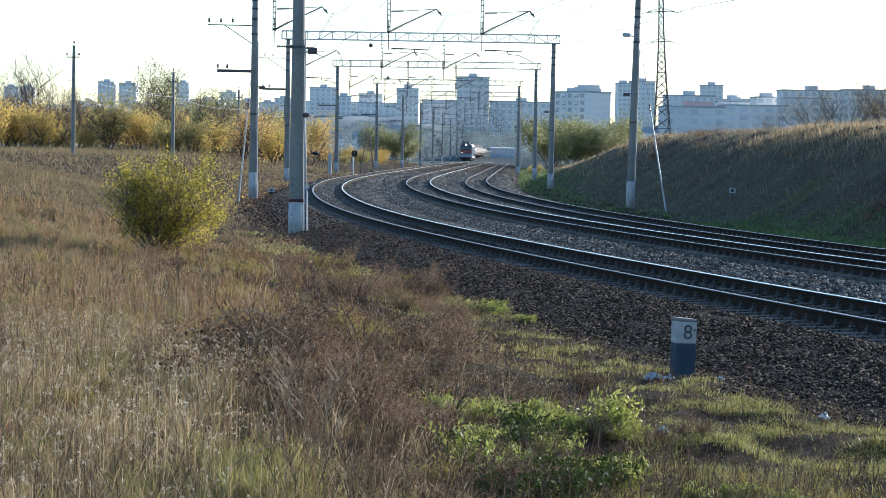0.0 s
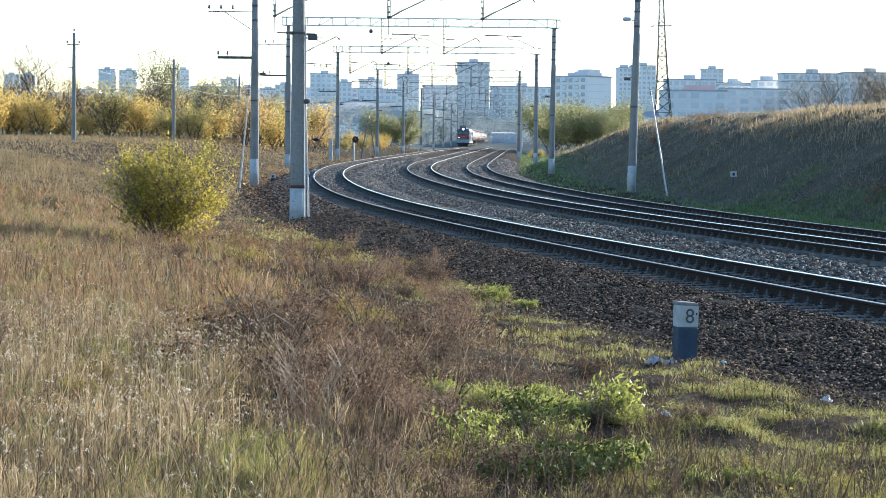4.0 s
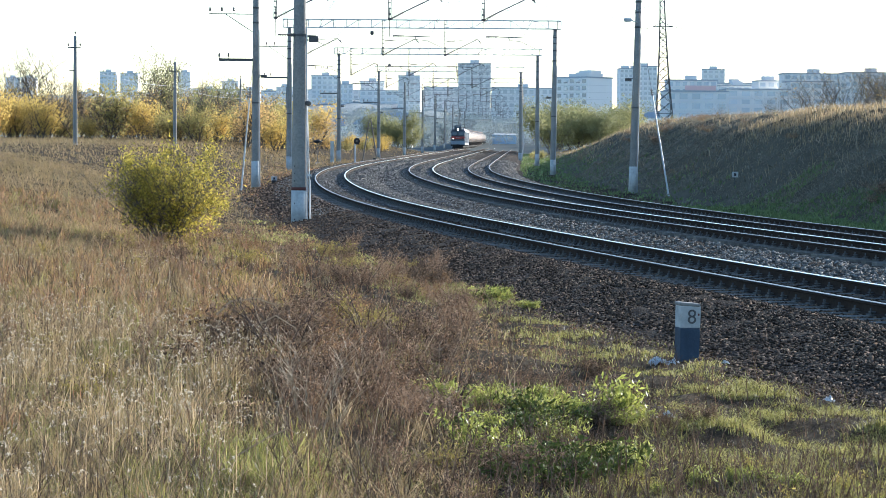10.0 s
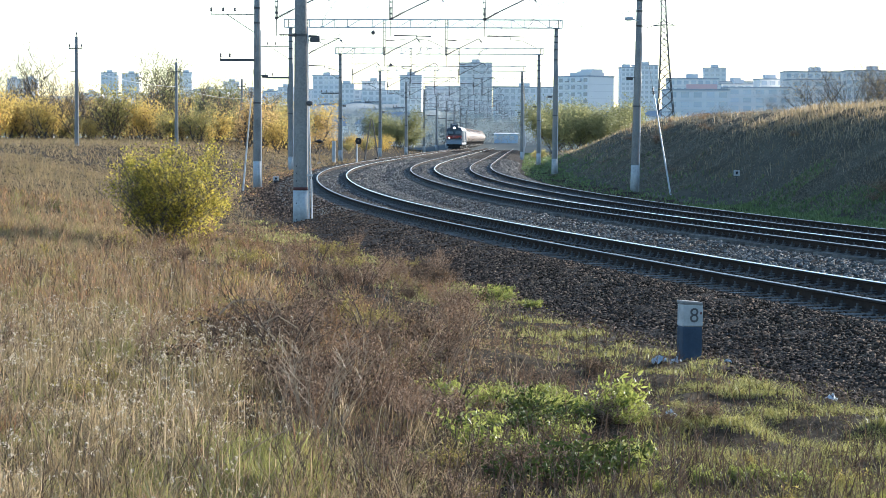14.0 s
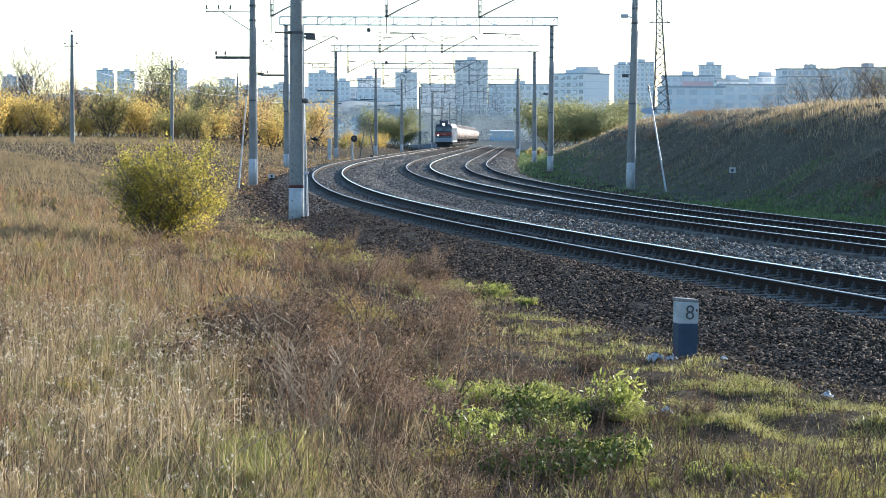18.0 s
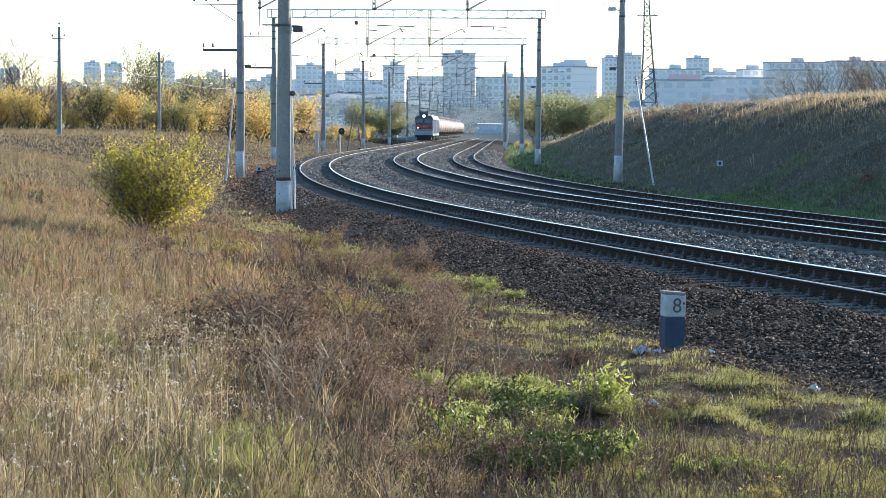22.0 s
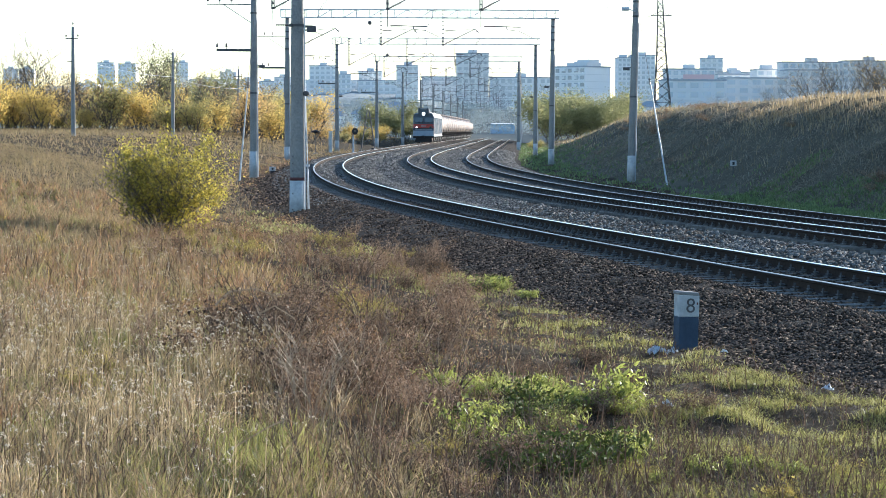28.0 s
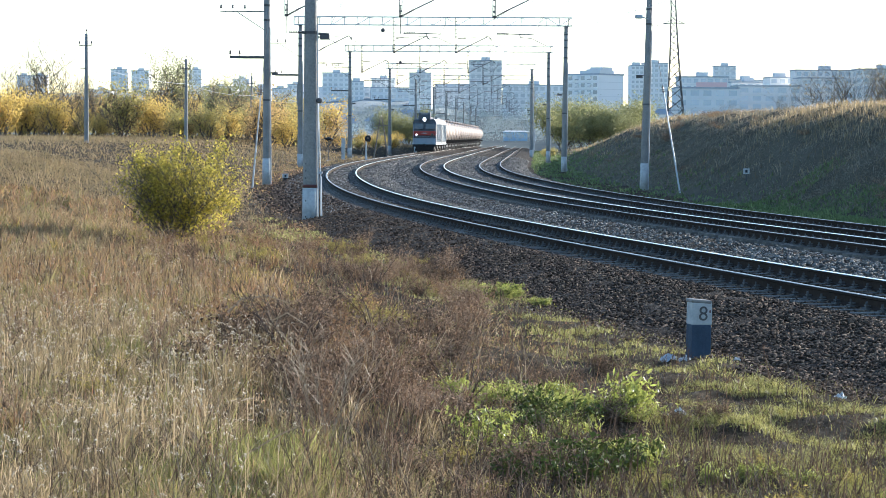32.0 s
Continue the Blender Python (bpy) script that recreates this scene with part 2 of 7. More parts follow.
SOIL = surface("soil", [(0.022, 0.016, 0.010), (0.050, 0.037, 0.022), (0.12, 0.09, 0.054)], 0.95, grain=5, stain=0.35, bump=0.8, bump_size=0.06, spec=0.04)
GRAVEL_BED = surface("ballast_bed", [(0.026, 0.020, 0.015), (0.055, 0.043, 0.033), (0.10, 0.08, 0.063)], 0.9, grain=22, stain=0.5, bump=1.0, bump_size=0.06, spec=0.04)
STONE_BROWN = surface("brown_ballast_stone", [(0.027, 0.019, 0.013), (0.063, 0.044, 0.031), (0.26, 0.18, 0.12)], 0.8, grain=14, bump=0.25, island=0.75, spec=0.06)
STONE_GREY = surface("grey_ballast_stone", [(0.060, 0.055, 0.048), (0.14, 0.13, 0.113), (0.30, 0.275, 0.24)], 0.8, grain=14, bump=0.25, island=0.75, spec=0.08)
CONCRETE = surface("aged_concrete", [(0.17, 0.16, 0.145), (0.27, 0.252, 0.225), (0.36, 0.335, 0.30)], 0.85, grain=16, stain=1.1, bump=0.25)
SLEEPER_CONCRETE = surface("sleeper_concrete", [(0.075, 0.064, 0.054), (0.155, 0.137, 0.116), (0.28, 0.255, 0.215)], 0.9, grain=16, stain=1.5, bump=0.4, own=0.35, spec=0.05)
WHITEWASH = surface("whitewash", [(0.34, 0.33, 0.31), (0.50, 0.49, 0.46), (0.62, 0.61, 0.575)], 0.85, grain=9, stain=2.5, bump=0.3)
RED_PAINT = surface("red_ring_paint", [(0.075, 0.032, 0.026), (0.15, 0.05, 0.04)], 0.7, grain=14, stain=3)
BLUE_GREY = surface("blue_grey_paint", [(0.035, 0.05, 0.075), (0.06, 0.085, 0.12)], 0.65, grain=14, stain=4, bump=0.35)
BLACK_PAINT = surface("black_paint", [(0.012, 0.012, 0.014), (0.03, 0.03, 0.032)], 0.5, grain=14)
STEEL = surface("galvanised_steel", [(0.46, 0.46, 0.46), (0.64, 0.64, 0.63)], 0.5, 0.0, grain=18, stain=1, bump=0.1)
DARK_STEEL = surface("dark_weathered_steel", [(0.06, 0.057, 0.055), (0.13, 0.122, 0.115)], 0.65, 0.0, grain=18, stain=1.5, bump=0.15)
RAIL_RUST = surface("rail_side_rust", [(0.028, 0.021, 0.017), (0.065, 0.046, 0.035)], 0.9, 0.0, grain=12, stain=0.6, bump=0.2, spec=0.05)
RAIL_TOP = surface("polished_rail_head", [(0.82, 0.72, 0.60), (0.93, 0.85, 0.73)], 0.28, 1.0, grain=4, stain=0.4, bump=0.0)
# weaker glare of some rail heads, put into a darker base colour
RAIL_DULL = surface("toned_dull_rail_head", [(0.24, 0.21, 0.18), (0.36, 0.32, 0.275)], 0.42, 1.0, grain=4, stain=0.4, bump=0.0)
CERAMIC = surface("insulator_ceramic", [(0.10, 0.06, 0.04), (0.22, 0.17, 0.14)], 0.3, grain=6, spec=0.6)
WOOD_POLE = surface("weathered_pole_wood", [(0.14, 0.125, 0.11), (0.25, 0.225, 0.20)], 0.9, grain=16, stain=1.2, bump=0.4)
DRY_GRASS = surface("dry_grass", [(0.17, 0.115, 0.065), (0.28, 0.21, 0.105), (0.44, 0.325, 0.185), (0.68, 0.545, 0.35)], 0.7, grain=2, stain=0.3, bump=0, island=0.6, through_light=0.55)
SOFT_GRASS = surface("soft_dry_grass", [(0.19, 0.125, 0.072), (0.25, 0.19, 0.09), (0.36, 0.26, 0.14), (0.46, 0.35, 0.21)], 0.8, grain=2, stain=0.12, bump=0, island=0.4, through_light=0.5)
WHITE_GRASS = surface("feathery_seed_heads", [(0.46, 0.38, 0.27), (0.72, 0.63, 0.49)], 0.95, grain=3, bump=0, island=0.6, through_light=0.5)
GREEN_GRASS = surface("green_grass", [(0.085, 0.08, 0.028), (0.31, 0.285, 0.08), (0.64, 0.57, 0.23)], 0.5, grain=2, stain=0.4, bump=0, island=0.6, through_light=0.5)
LIME_GRASS = surface("yellow_green_grass", [(0.14, 0.135, 0.04), (0.27, 0.255, 0.075), (0.46, 0.42, 0.155)], 0.6, grain=2, stain=0.4, bump=0, island=0.5, through_light=0.6)
BROWN_WEED = surface("brown_weed", [(0.085, 0.046, 0.027), (0.22, 0.13, 0.072), (0.42, 0.27, 0.16)], 0.85, grain=2, stain=0.3, bump=0, island=0.6, through_light=0.3)
BARK = surface("bark", [(0.08, 0.066, 0.052), (0.17, 0.14, 0.11)], 0.9, grain=14, bump=0.4)
LEAF_YELLOW = surface("yellow_leaves", [(0.44, 0.31, 0.09), (0.62, 0.44, 0.12), (0.70, 0.53, 0.17)], 0.7, grain=1.2, stain=0.3, bump=0, island=0.5, through_light=0.62)
LEAF_OLIVE = surface("yellow_green_leaves", [(0.16, 0.14, 0.03), (0.29, 0.25, 0.05), (0.46, 0.375, 0.07), (0.64, 0.50, 0.09)], 0.5, grain=1.2, stain=0.6, bump=0, island=0.65, through_light=0.7)
LEAF_ORANGE = surface("orange_brown_leaves", [(0.36, 0.235, 0.105), (0.52, 0.35, 0.14), (0.62, 0.445, 0.18)], 0.7, grain=1.2, stain=0.3, bump=0, island=0.5, through_light=0.62)
LEAF_GREEN = surface("dull_green_leaves", [(0.19, 0.19, 0.09), (0.28, 0.27, 0.12), (0.38, 0.36, 0.16)], 0.55, grain=1.2, stain=0.3, bump=0, island=0.6, through_light=0.55)
LEAF_THICKET = surface("thinning_olive_leaves", [(0.27, 0.235, 0.085), (0.38, 0.325, 0.12), (0.48, 0.41, 0.155)], 0.6, grain=1.2, stain=0.3, bump=0, island=0.5, through_light=0.62)
# haze over the far woods and shrubs is put into this colour
LEAF_HAZED = surface("hazed_grey_green_leaves", [(0.30, 0.335, 0.33), (0.36, 0.39, 0.37), (0.41, 0.43, 0.40)], 1.0, grain=1.2, stain=0.3, bump=0, island=0.4, through_light=0.25, spec=0.0)
# town walls made paler to stand in for distance haze
PANEL = surface("haze_paled_wall_panels", [(0.74, 0.725, 0.70), (0.85, 0.835, 0.81)], 0.85, grain=0.6, stain=0.08, bump=0.05, own=0.5)
PANEL_DARK = surface("grey_wall_panels", [(0.66, 0.65, 0.63), (0.75, 0.74, 0.72)], 0.85, grain=0.6, stain=0.08, bump=0.05, own=0.5)
PANEL_RED = surface("red_wall_panels", [(0.72, 0.50, 0.48), (0.78, 0.56, 0.53)], 0.85, grain=0.6, stain=0.08, bump=0.05)
ROOFING = surface("grey_roofing", [(0.30, 0.33, 0.37), (0.42, 0.45, 0.48)], 0.8, grain=1, stain=0.2, bump=0.1)
# pane tones lifted towards the walls, as haze would even them out
PANE = surface("window_glass", [(0.50, 0.51, 0.51), (0.62, 0.63, 0.63)], 0.12, grain=0.5, bump=0, own=0.8, spec=0.8)
PANE_NIGHT = surface("dark_window_glass", [(0.28, 0.30, 0.31), (0.40, 0.42, 0.43)], 0.12, grain=0.5, bump=0, own=0.8, spec=0.8)
PANE_DEEP = surface("deep_window_glass", [(0.42, 0.48, 0.53), (0.58, 0.63, 0.68)], 0.12, grain=0.5, bump=0, own=0.8, spec=0.8)
LEAFY = surface("bright_weed_leaves", [(0.06, 0.08, 0.014), (0.19, 0.235, 0.032), (0.42, 0.46, 0.09)], 0.5, grain=2, stain=0.4, bump=0, island=0.6, through_light=0.5)
# greyed green of the far ground, haze put into the base colour
HAZED_MEADOW = surface("hazed_meadow", [(0.13, 0.145, 0.135), (0.17, 0.18, 0.165), (0.21, 0.21, 0.185)], 1.0, grain=0.3, stain=0.02, bump=0, spec=0.0)
HERB_DRY = herbage("dry_herbage", [(0.22, 0.14, 0.08), (0.20, 0.17, 0.06), (0.37, 0.26, 0.14), (0.32, 0.23, 0.14), (0.44, 0.33, 0.19), (0.27, 0.22, 0.075), (0.40, 0.23, 0.11)], 2.2, 0.2, 2.0)
HERB_FIELD = herbage("field_herbage", [(0.22, 0.15, 0.085), (0.27, 0.19, 0.105), (0.24, 0.185, 0.085), (0.31, 0.22, 0.125)], 6.0, 0.7, 1.3, 0.4)
HERB_BROWN = herbage("brown_herbage", [(0.16, 0.095, 0.055), (0.21, 0.165, 0.06), (0.29, 0.145, 0.07), (0.19, 0.125, 0.08), (0.34, 0.215, 0.115), (0.34, 0.24, 0.05), (0.15, 0.14, 0.05)], 1.3, 0.3, 1.8)
HERB_GREEN = herbage("mossy_herbage", [(0.085, 0.06, 0.035), (0.12, 0.09, 0.05), (0.26, 0.25, 0.055), (0.34, 0.32, 0.075), (0.16, 0.12, 0.06), (0.10, 0.075, 0.045), (0.20, 0.18, 0.055)], 1.5, 0.25, 1.45)
VERGE = surface("shaded_verge_grass", [(0.09, 0.12, 0.045), (0.17, 0.22, 0.08), (0.28, 0.32, 0.12)], 0.6, grain=2, stain=0.4, bump=0, island=0.5, through_light=0.35)
OLIVE_GRASS = surface("olive_grass", [(0.13, 0.125, 0.035), (0.24, 0.22, 0.07), (0.40, 0.34, 0.13)], 0.6, grain=2, stain=0.4, bump=0, island=0.5, through_light=0.5)
STRAW = surface("pale_straw", [(0.30, 0.22, 0.13), (0.55, 0.44, 0.28)], 0.7, grain=3, bump=0, island=0.6, through_light=0.3)
DARK_WEED = surface("dark_withered_weed", [(0.04, 0.026, 0.017), (0.10, 0.066, 0.042), (0.24, 0.16, 0.10)], 0.8, grain=2, stain=0.3, bump=0, island=0.6, through_light=0.2)
HERB_DEBRIS = herbage("dark_debris", [(0.05, 0.035, 0.022), (0.10, 0.07, 0.045), (0.07, 0.05, 0.03), (0.17, 0.11, 0.07)], 1.2, 0.2, 1.9, 0.15)
# withered hues of the bank, raised in brightness to stand in for haze
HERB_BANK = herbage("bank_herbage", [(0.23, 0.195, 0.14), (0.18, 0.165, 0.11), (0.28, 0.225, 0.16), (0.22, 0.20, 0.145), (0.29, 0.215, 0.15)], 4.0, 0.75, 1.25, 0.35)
THATCH = surface("withered_thatch", [(0.06, 0.052, 0.036), (0.10, 0.087, 0.06), (0.15, 0.13, 0.09)], 0.95, grain=6, stain=0.3, bump=0.6, bump_size=0.05, spec=0.03)
# blue-grey of the ridge stands in for haze
HILL = surface("hazed_wooded_hill", [(0.21, 0.24, 0.24), (0.29, 0.315, 0.31)], 0.95, grain=0.05, stain=0.008, bump=0)


# ---------- ground ----------
def fan_grid(ys, us, reach):
    """Points of a fan that widens away from the camera."""
    Y, U = np.meshgrid(ys, us, indexing="ij")
    X = U * reach(Y)
    return X, Y


def grid_faces(n, m):
    i = np.arange((n - 1) * m).reshape(n - 1, m)[:, :-1].ravel()
    return np.stack([i, i + 1, i + m + 1, i + m], 1)


ys = np.concatenate([np.arange(-60, 8, 4.0), np.arange(8, 60, 0.5), np.arange(60, 140, 1.0), np.arange(140, 420, 3.0), np.geomspace(420, 4800, 60)])
us = np.concatenate([[-30, -12, -6, -3, -2, -1.5, -1.2], np.linspace(-1, 1, 180), [1.2, 1.5, 2, 3, 6, 12, 30]])
gx, gy = fan_grid(ys, us, lambda y: 0.235 * np.maximum(y, 8) + 14)
gz = ground_z(gx, gy)
ground = new("ground", big_mesh("ground", np.stack([gx, gy, gz], -1).reshape(-1, 3), grid_faces(len(ys), len(us)), [SOIL, HAZED_MEADOW, THATCH], True))
# beyond 440 m the ground takes the haze-toned grey-green
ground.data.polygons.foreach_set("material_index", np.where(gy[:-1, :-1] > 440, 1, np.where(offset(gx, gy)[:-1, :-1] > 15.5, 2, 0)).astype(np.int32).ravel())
tagged(ground, "uneven ground of bare soil under dry autumn grass", "ground", kind="structure")

# wooded ridge on the skyline, far behind everything, haze put into its colour
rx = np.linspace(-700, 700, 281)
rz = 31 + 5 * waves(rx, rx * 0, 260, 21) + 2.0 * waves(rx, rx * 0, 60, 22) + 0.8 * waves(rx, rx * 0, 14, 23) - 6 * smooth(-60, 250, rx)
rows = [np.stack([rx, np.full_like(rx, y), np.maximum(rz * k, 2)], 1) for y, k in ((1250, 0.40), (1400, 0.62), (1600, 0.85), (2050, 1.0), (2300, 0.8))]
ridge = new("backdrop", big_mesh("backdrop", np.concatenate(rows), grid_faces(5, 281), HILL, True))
tagged(ridge, "wooded ridge on the far skyline, toned pale blue-grey for haze", "hill", kind="structure")

# ---------- ballast ----------
prof = [(-4.5, -0.72), (-3.9, -0.60), (-2.9, -0.43), (-2.1, -0.28), (-1.55, -0.195), (1.6, -0.195), (2.3, -0.27), (2.75, -0.36), (3.25, -0.28), (3.8, -0.198), (7.15, -0.198), (7.5, -0.24), (7.9, -0.198), (11.3, -0.198), (11.9, -0.32), (12.8, -0.52), (13.6, -0.62)]
dd = np.concatenate([np.linspace(prof[i][0], prof[i + 1][0], 6)[:-1] for i in range(len(prof) - 1)] + [[13.6]])
dz = np.interp(dd, [p[0] for p in prof], [p[1] for p in prof])
ss = np.concatenate([np.arange(-95, 90, 0.5), np.arange(90, 260, 2.0), np.arange(260, 960, 10.0)])
th = np.interp(ss, S, TH)[:, None]
bx = np.interp(ss, S, CX)[:, None] + dd * np.cos(th)
by = np.interp(ss, S, CY)[:, None] - dd * np.sin(th)
bz = grade(by) + dz + fall(dd) + np.where(np.abs(dd) < 1.5, 0.2, 1.0) * (0.018 * waves(bx, by, 0.9, 31) + 0.012 * waves(bx, by, 0.35, 32))
bed = new("ballast", big_mesh("ballast", np.stack([bx, by, bz], -1).reshape(-1, 3), grid_faces(len(ss), len(dd)), GRAVEL_BED, True))
tagged(bed, "dark brown crushed-stone ballast under three tracks", "ballast", kind="structure")


# ---------- tracks ----------
RAIL = [(-0.075, -0.18), (0.075, -0.18), (0.075, -0.168), (0.02, -0.15), (0.009, -0.13), (0.009, -0.055), (0.036, -0.04), (0.037, -0.008), (0.030, 0.0), (-0.030, 0.0), (-0.037, -0.008), (-0.036, -0.04), (-0.009, -0.055), (-0.009, -0.13), (-0.02, -0.15), (-0.075, -0.168)]


def rail_mesh(d, s0, s1):
    st = np.concatenate([np.arange(s0, min(260, s1), 2.0), np.arange(max(s0, 260), s1 + 1, 10.0)])
    g = Geo()
    k = len(RAIL)
    for s in st:
        x, y, z, h = on_line(s, d)
        g.v += [(x + p * math.cos(h), y - p * math.sin(h), z + q) for p, q in RAIL]
    for i in range(len(st) - 1):
        for j in range(k):
            g.f.append((i * k + j, i * k + (j + 1) % k, (i + 1) * k + (j + 1) % k, (i + 1) * k + j))
            g.m.append(1 if j in (7, 8, 9) else 0)
    return g


sl = Geo()
for x0, x1, z0, z1 in ((-1.35, -0.45, 0.0, 0.0), (-0.45, 0.45, 0.0, -0.035), (0.45, 1.35, 0.0, 0.0)):
    hw = 0.13 if z1 == 0 else 0.115
    sl.add([(x0, -hw - 0.02, -0.2), (x1, -hw - 0.02, -0.2), (x1, hw + 0.02, -0.2), (x0, hw + 0.02, -0.2), (x0, -hw, z1), (x1, -hw, z1), (x1, hw, z1), (x0, hw, z1)],
           [(0, 3, 2, 1), (4, 5, 6, 7), (0, 1, 5, 4), (1, 2, 6, 5), (2, 3, 7, 6), (3, 0, 4, 7)])
SLEEPER = mesh_of("sleeper", sl, SLEEPER_CONCRETE)
cl = Geo()
for sx in (-0.08, 0.08):
    cl.box((sx, 0, 0.012), (0.10, 0.16, 0.024))
    cl.tube((sx * 1.15, 0, 0.02), (sx * 1.15, 0, 0.105), 0.017, n=6)
    cl.box((sx * 0.95, 0, 0.05), (0.07, 0.09, 0.018))
CLIP_V, CLIP_F = np.array(cl.v), cl.f


def clips(d, s0, s1, step):
    g = Geo()
    for s in np.arange(s0, s1, step):
        x, y, z, h = on_line(s, d)
        c, n = math.cos(h), math.sin(h)
        v = CLIP_V
        g.add(np.stack([x + v[:, 0] * c + v[:, 1] * n, y - v[:, 0] * n + v[:, 1] * c, z - 0.18 + v[:, 2]], 1), CLIP_F)
    return g


STEP = 0.545
for nr, d in enumerate(TRACKS):
    tr = thing("railway_track", Matrix(), ["railway track with rusty rails on concrete sleepers, carrying the train", "middle railway track with brightly worn rails on concrete sleepers", "railway track beside the cutting, rails on concrete sleepers"][nr], "railway track", "three tracks", "structure")
    for side in (-0.796, 0.796):
        # near rails and the third track are toned dull to mimic weaker reflection
        shining = side > 0 and nr < 2
        part("rail", rail_mesh(d + side, -95, 955), [RAIL_RUST, RAIL_TOP if shining else RAIL_DULL], tr, "rusty steel rail with a polished head" if shining else "rusty steel rail, weaker head reflection put into a duller colour")
        c = part("rail_fastenings", clips(d + side, -34, 75, STEP), DARK_STEEL, tr)
        c["kind"] = "stuff"
    far = Geo()
    n = 0
    for s in np.arange(-34, 330, STEP):
        lim = 75 if nr == 0 else 55
        if s < lim and nr < 2:
            o = part("sleeper", SLEEPER, None, tr)
            o.matrix_basis = line_pose(s, d, -0.178)
        else:
            x, y, z, h = on_line(s, d)
            far.box((x, y, z - 0.25), (2.7, 0.26, 0.14), line_pose(s, d).to_3x3().to_4x4())
    f = part("sleepers_beyond", far, SLEEPER_CONCRETE, tr)
    f["kind"] = "stuff"


# ---------- poles, portals and overhead line ----------
def stack(g, a, b, r, n=5):
    """A string of insulator discs from a to b."""
    a, b = Vector(a), Vector(b)
    g.tube(a, b, r * 0.35, n=6)
    for i in range(n):
        t = (i + 0.5) / n
        p = a.lerp(b, t)
        w = (b - a).normalized() * 0.02
        g.tube(p - w, p + w, r, r * 0.7, n=8)
    return g


def concrete_pole(parent, x, height, r0=0.22, r1=0.15, ring=1.05, bands=True, dy=0.0):
    """Tapered spun-concrete pole with a painted foot, standing at x in its thing's space."""
    lo = 1.25
    rr = lambda h: r0 + (r1 - r0) * h / height
    p = part("pole", Geo().turned([(rr(0) + 0.004, -0.6), (rr(0), 0), (rr(lo), lo), (rr(height * 0.5), height * 0.5), (r1, height)], 20, at=(x, dy, 0)), CONCRETE, parent, soft=True)
    part("painted_foot", Geo().turned([(rr(0) + 0.006, 0.0), (rr(lo) + 0.006, lo)], 20, at=(x, dy, 0)), WHITEWASH, p, "flaking whitewashed foot of the pole", True)
    if ring:
        part("painted_ring", Geo().turned([(rr(lo) + 0.007, lo + 0.003), (rr(lo) + 0.007, lo + 0.10)], 20, at=(x, dy, 0)), RED_PAINT, p, "dull red painted ring", True)
    if bands:
        g = Geo()
        for h in (0.42, 0.62, 0.80, 0.93):
            g.turned([(rr(height * h) + 0.012, height * h), (rr(height * h) + 0.012, height * h + 0.07)], 16, at=(x, dy, 0))
            g.box((x + 0.05, dy - rr(height * h) - 0.02, height * h + 0.035), (0.09, 0.06, 0.06))
        part("steel_bands", g, DARK_STEEL, p)
    return p


def lattice(x0, x1, z, deep=0.62, wide=0.45, panels=22):
    """Box truss between x0 and x1: four chords, posts and diagonals."""
    g = Geo()
    for y in (-wide / 2, wide / 2):
        for zz in (z, z + deep):
            g.box(((x0 + x1) / 2, y, zz), (x1 - x0, 0.07, 0.075))
    for i in range(panels + 1):
        x = x0 + (x1 - x0) * i / panels
        for y in (-wide / 2, wide / 2):
            g.tube((x, y, z), (x, y, z + deep), 0.026, n=4)
        for zz in (z, z + deep):
            g.tube((x, -wide / 2, zz), (x, wide / 2, zz), 0.018, n=4)
        if i < panels:
            xa, xb = (x, x + (x1 - x0) / panels) if i % 2 else (x + (x1 - x0) / panels, x)
            for y in (-wide / 2, wide / 2):
                g.tube((xa, y, z), (xb, y, z + deep), 0.028, n=4)
    return g


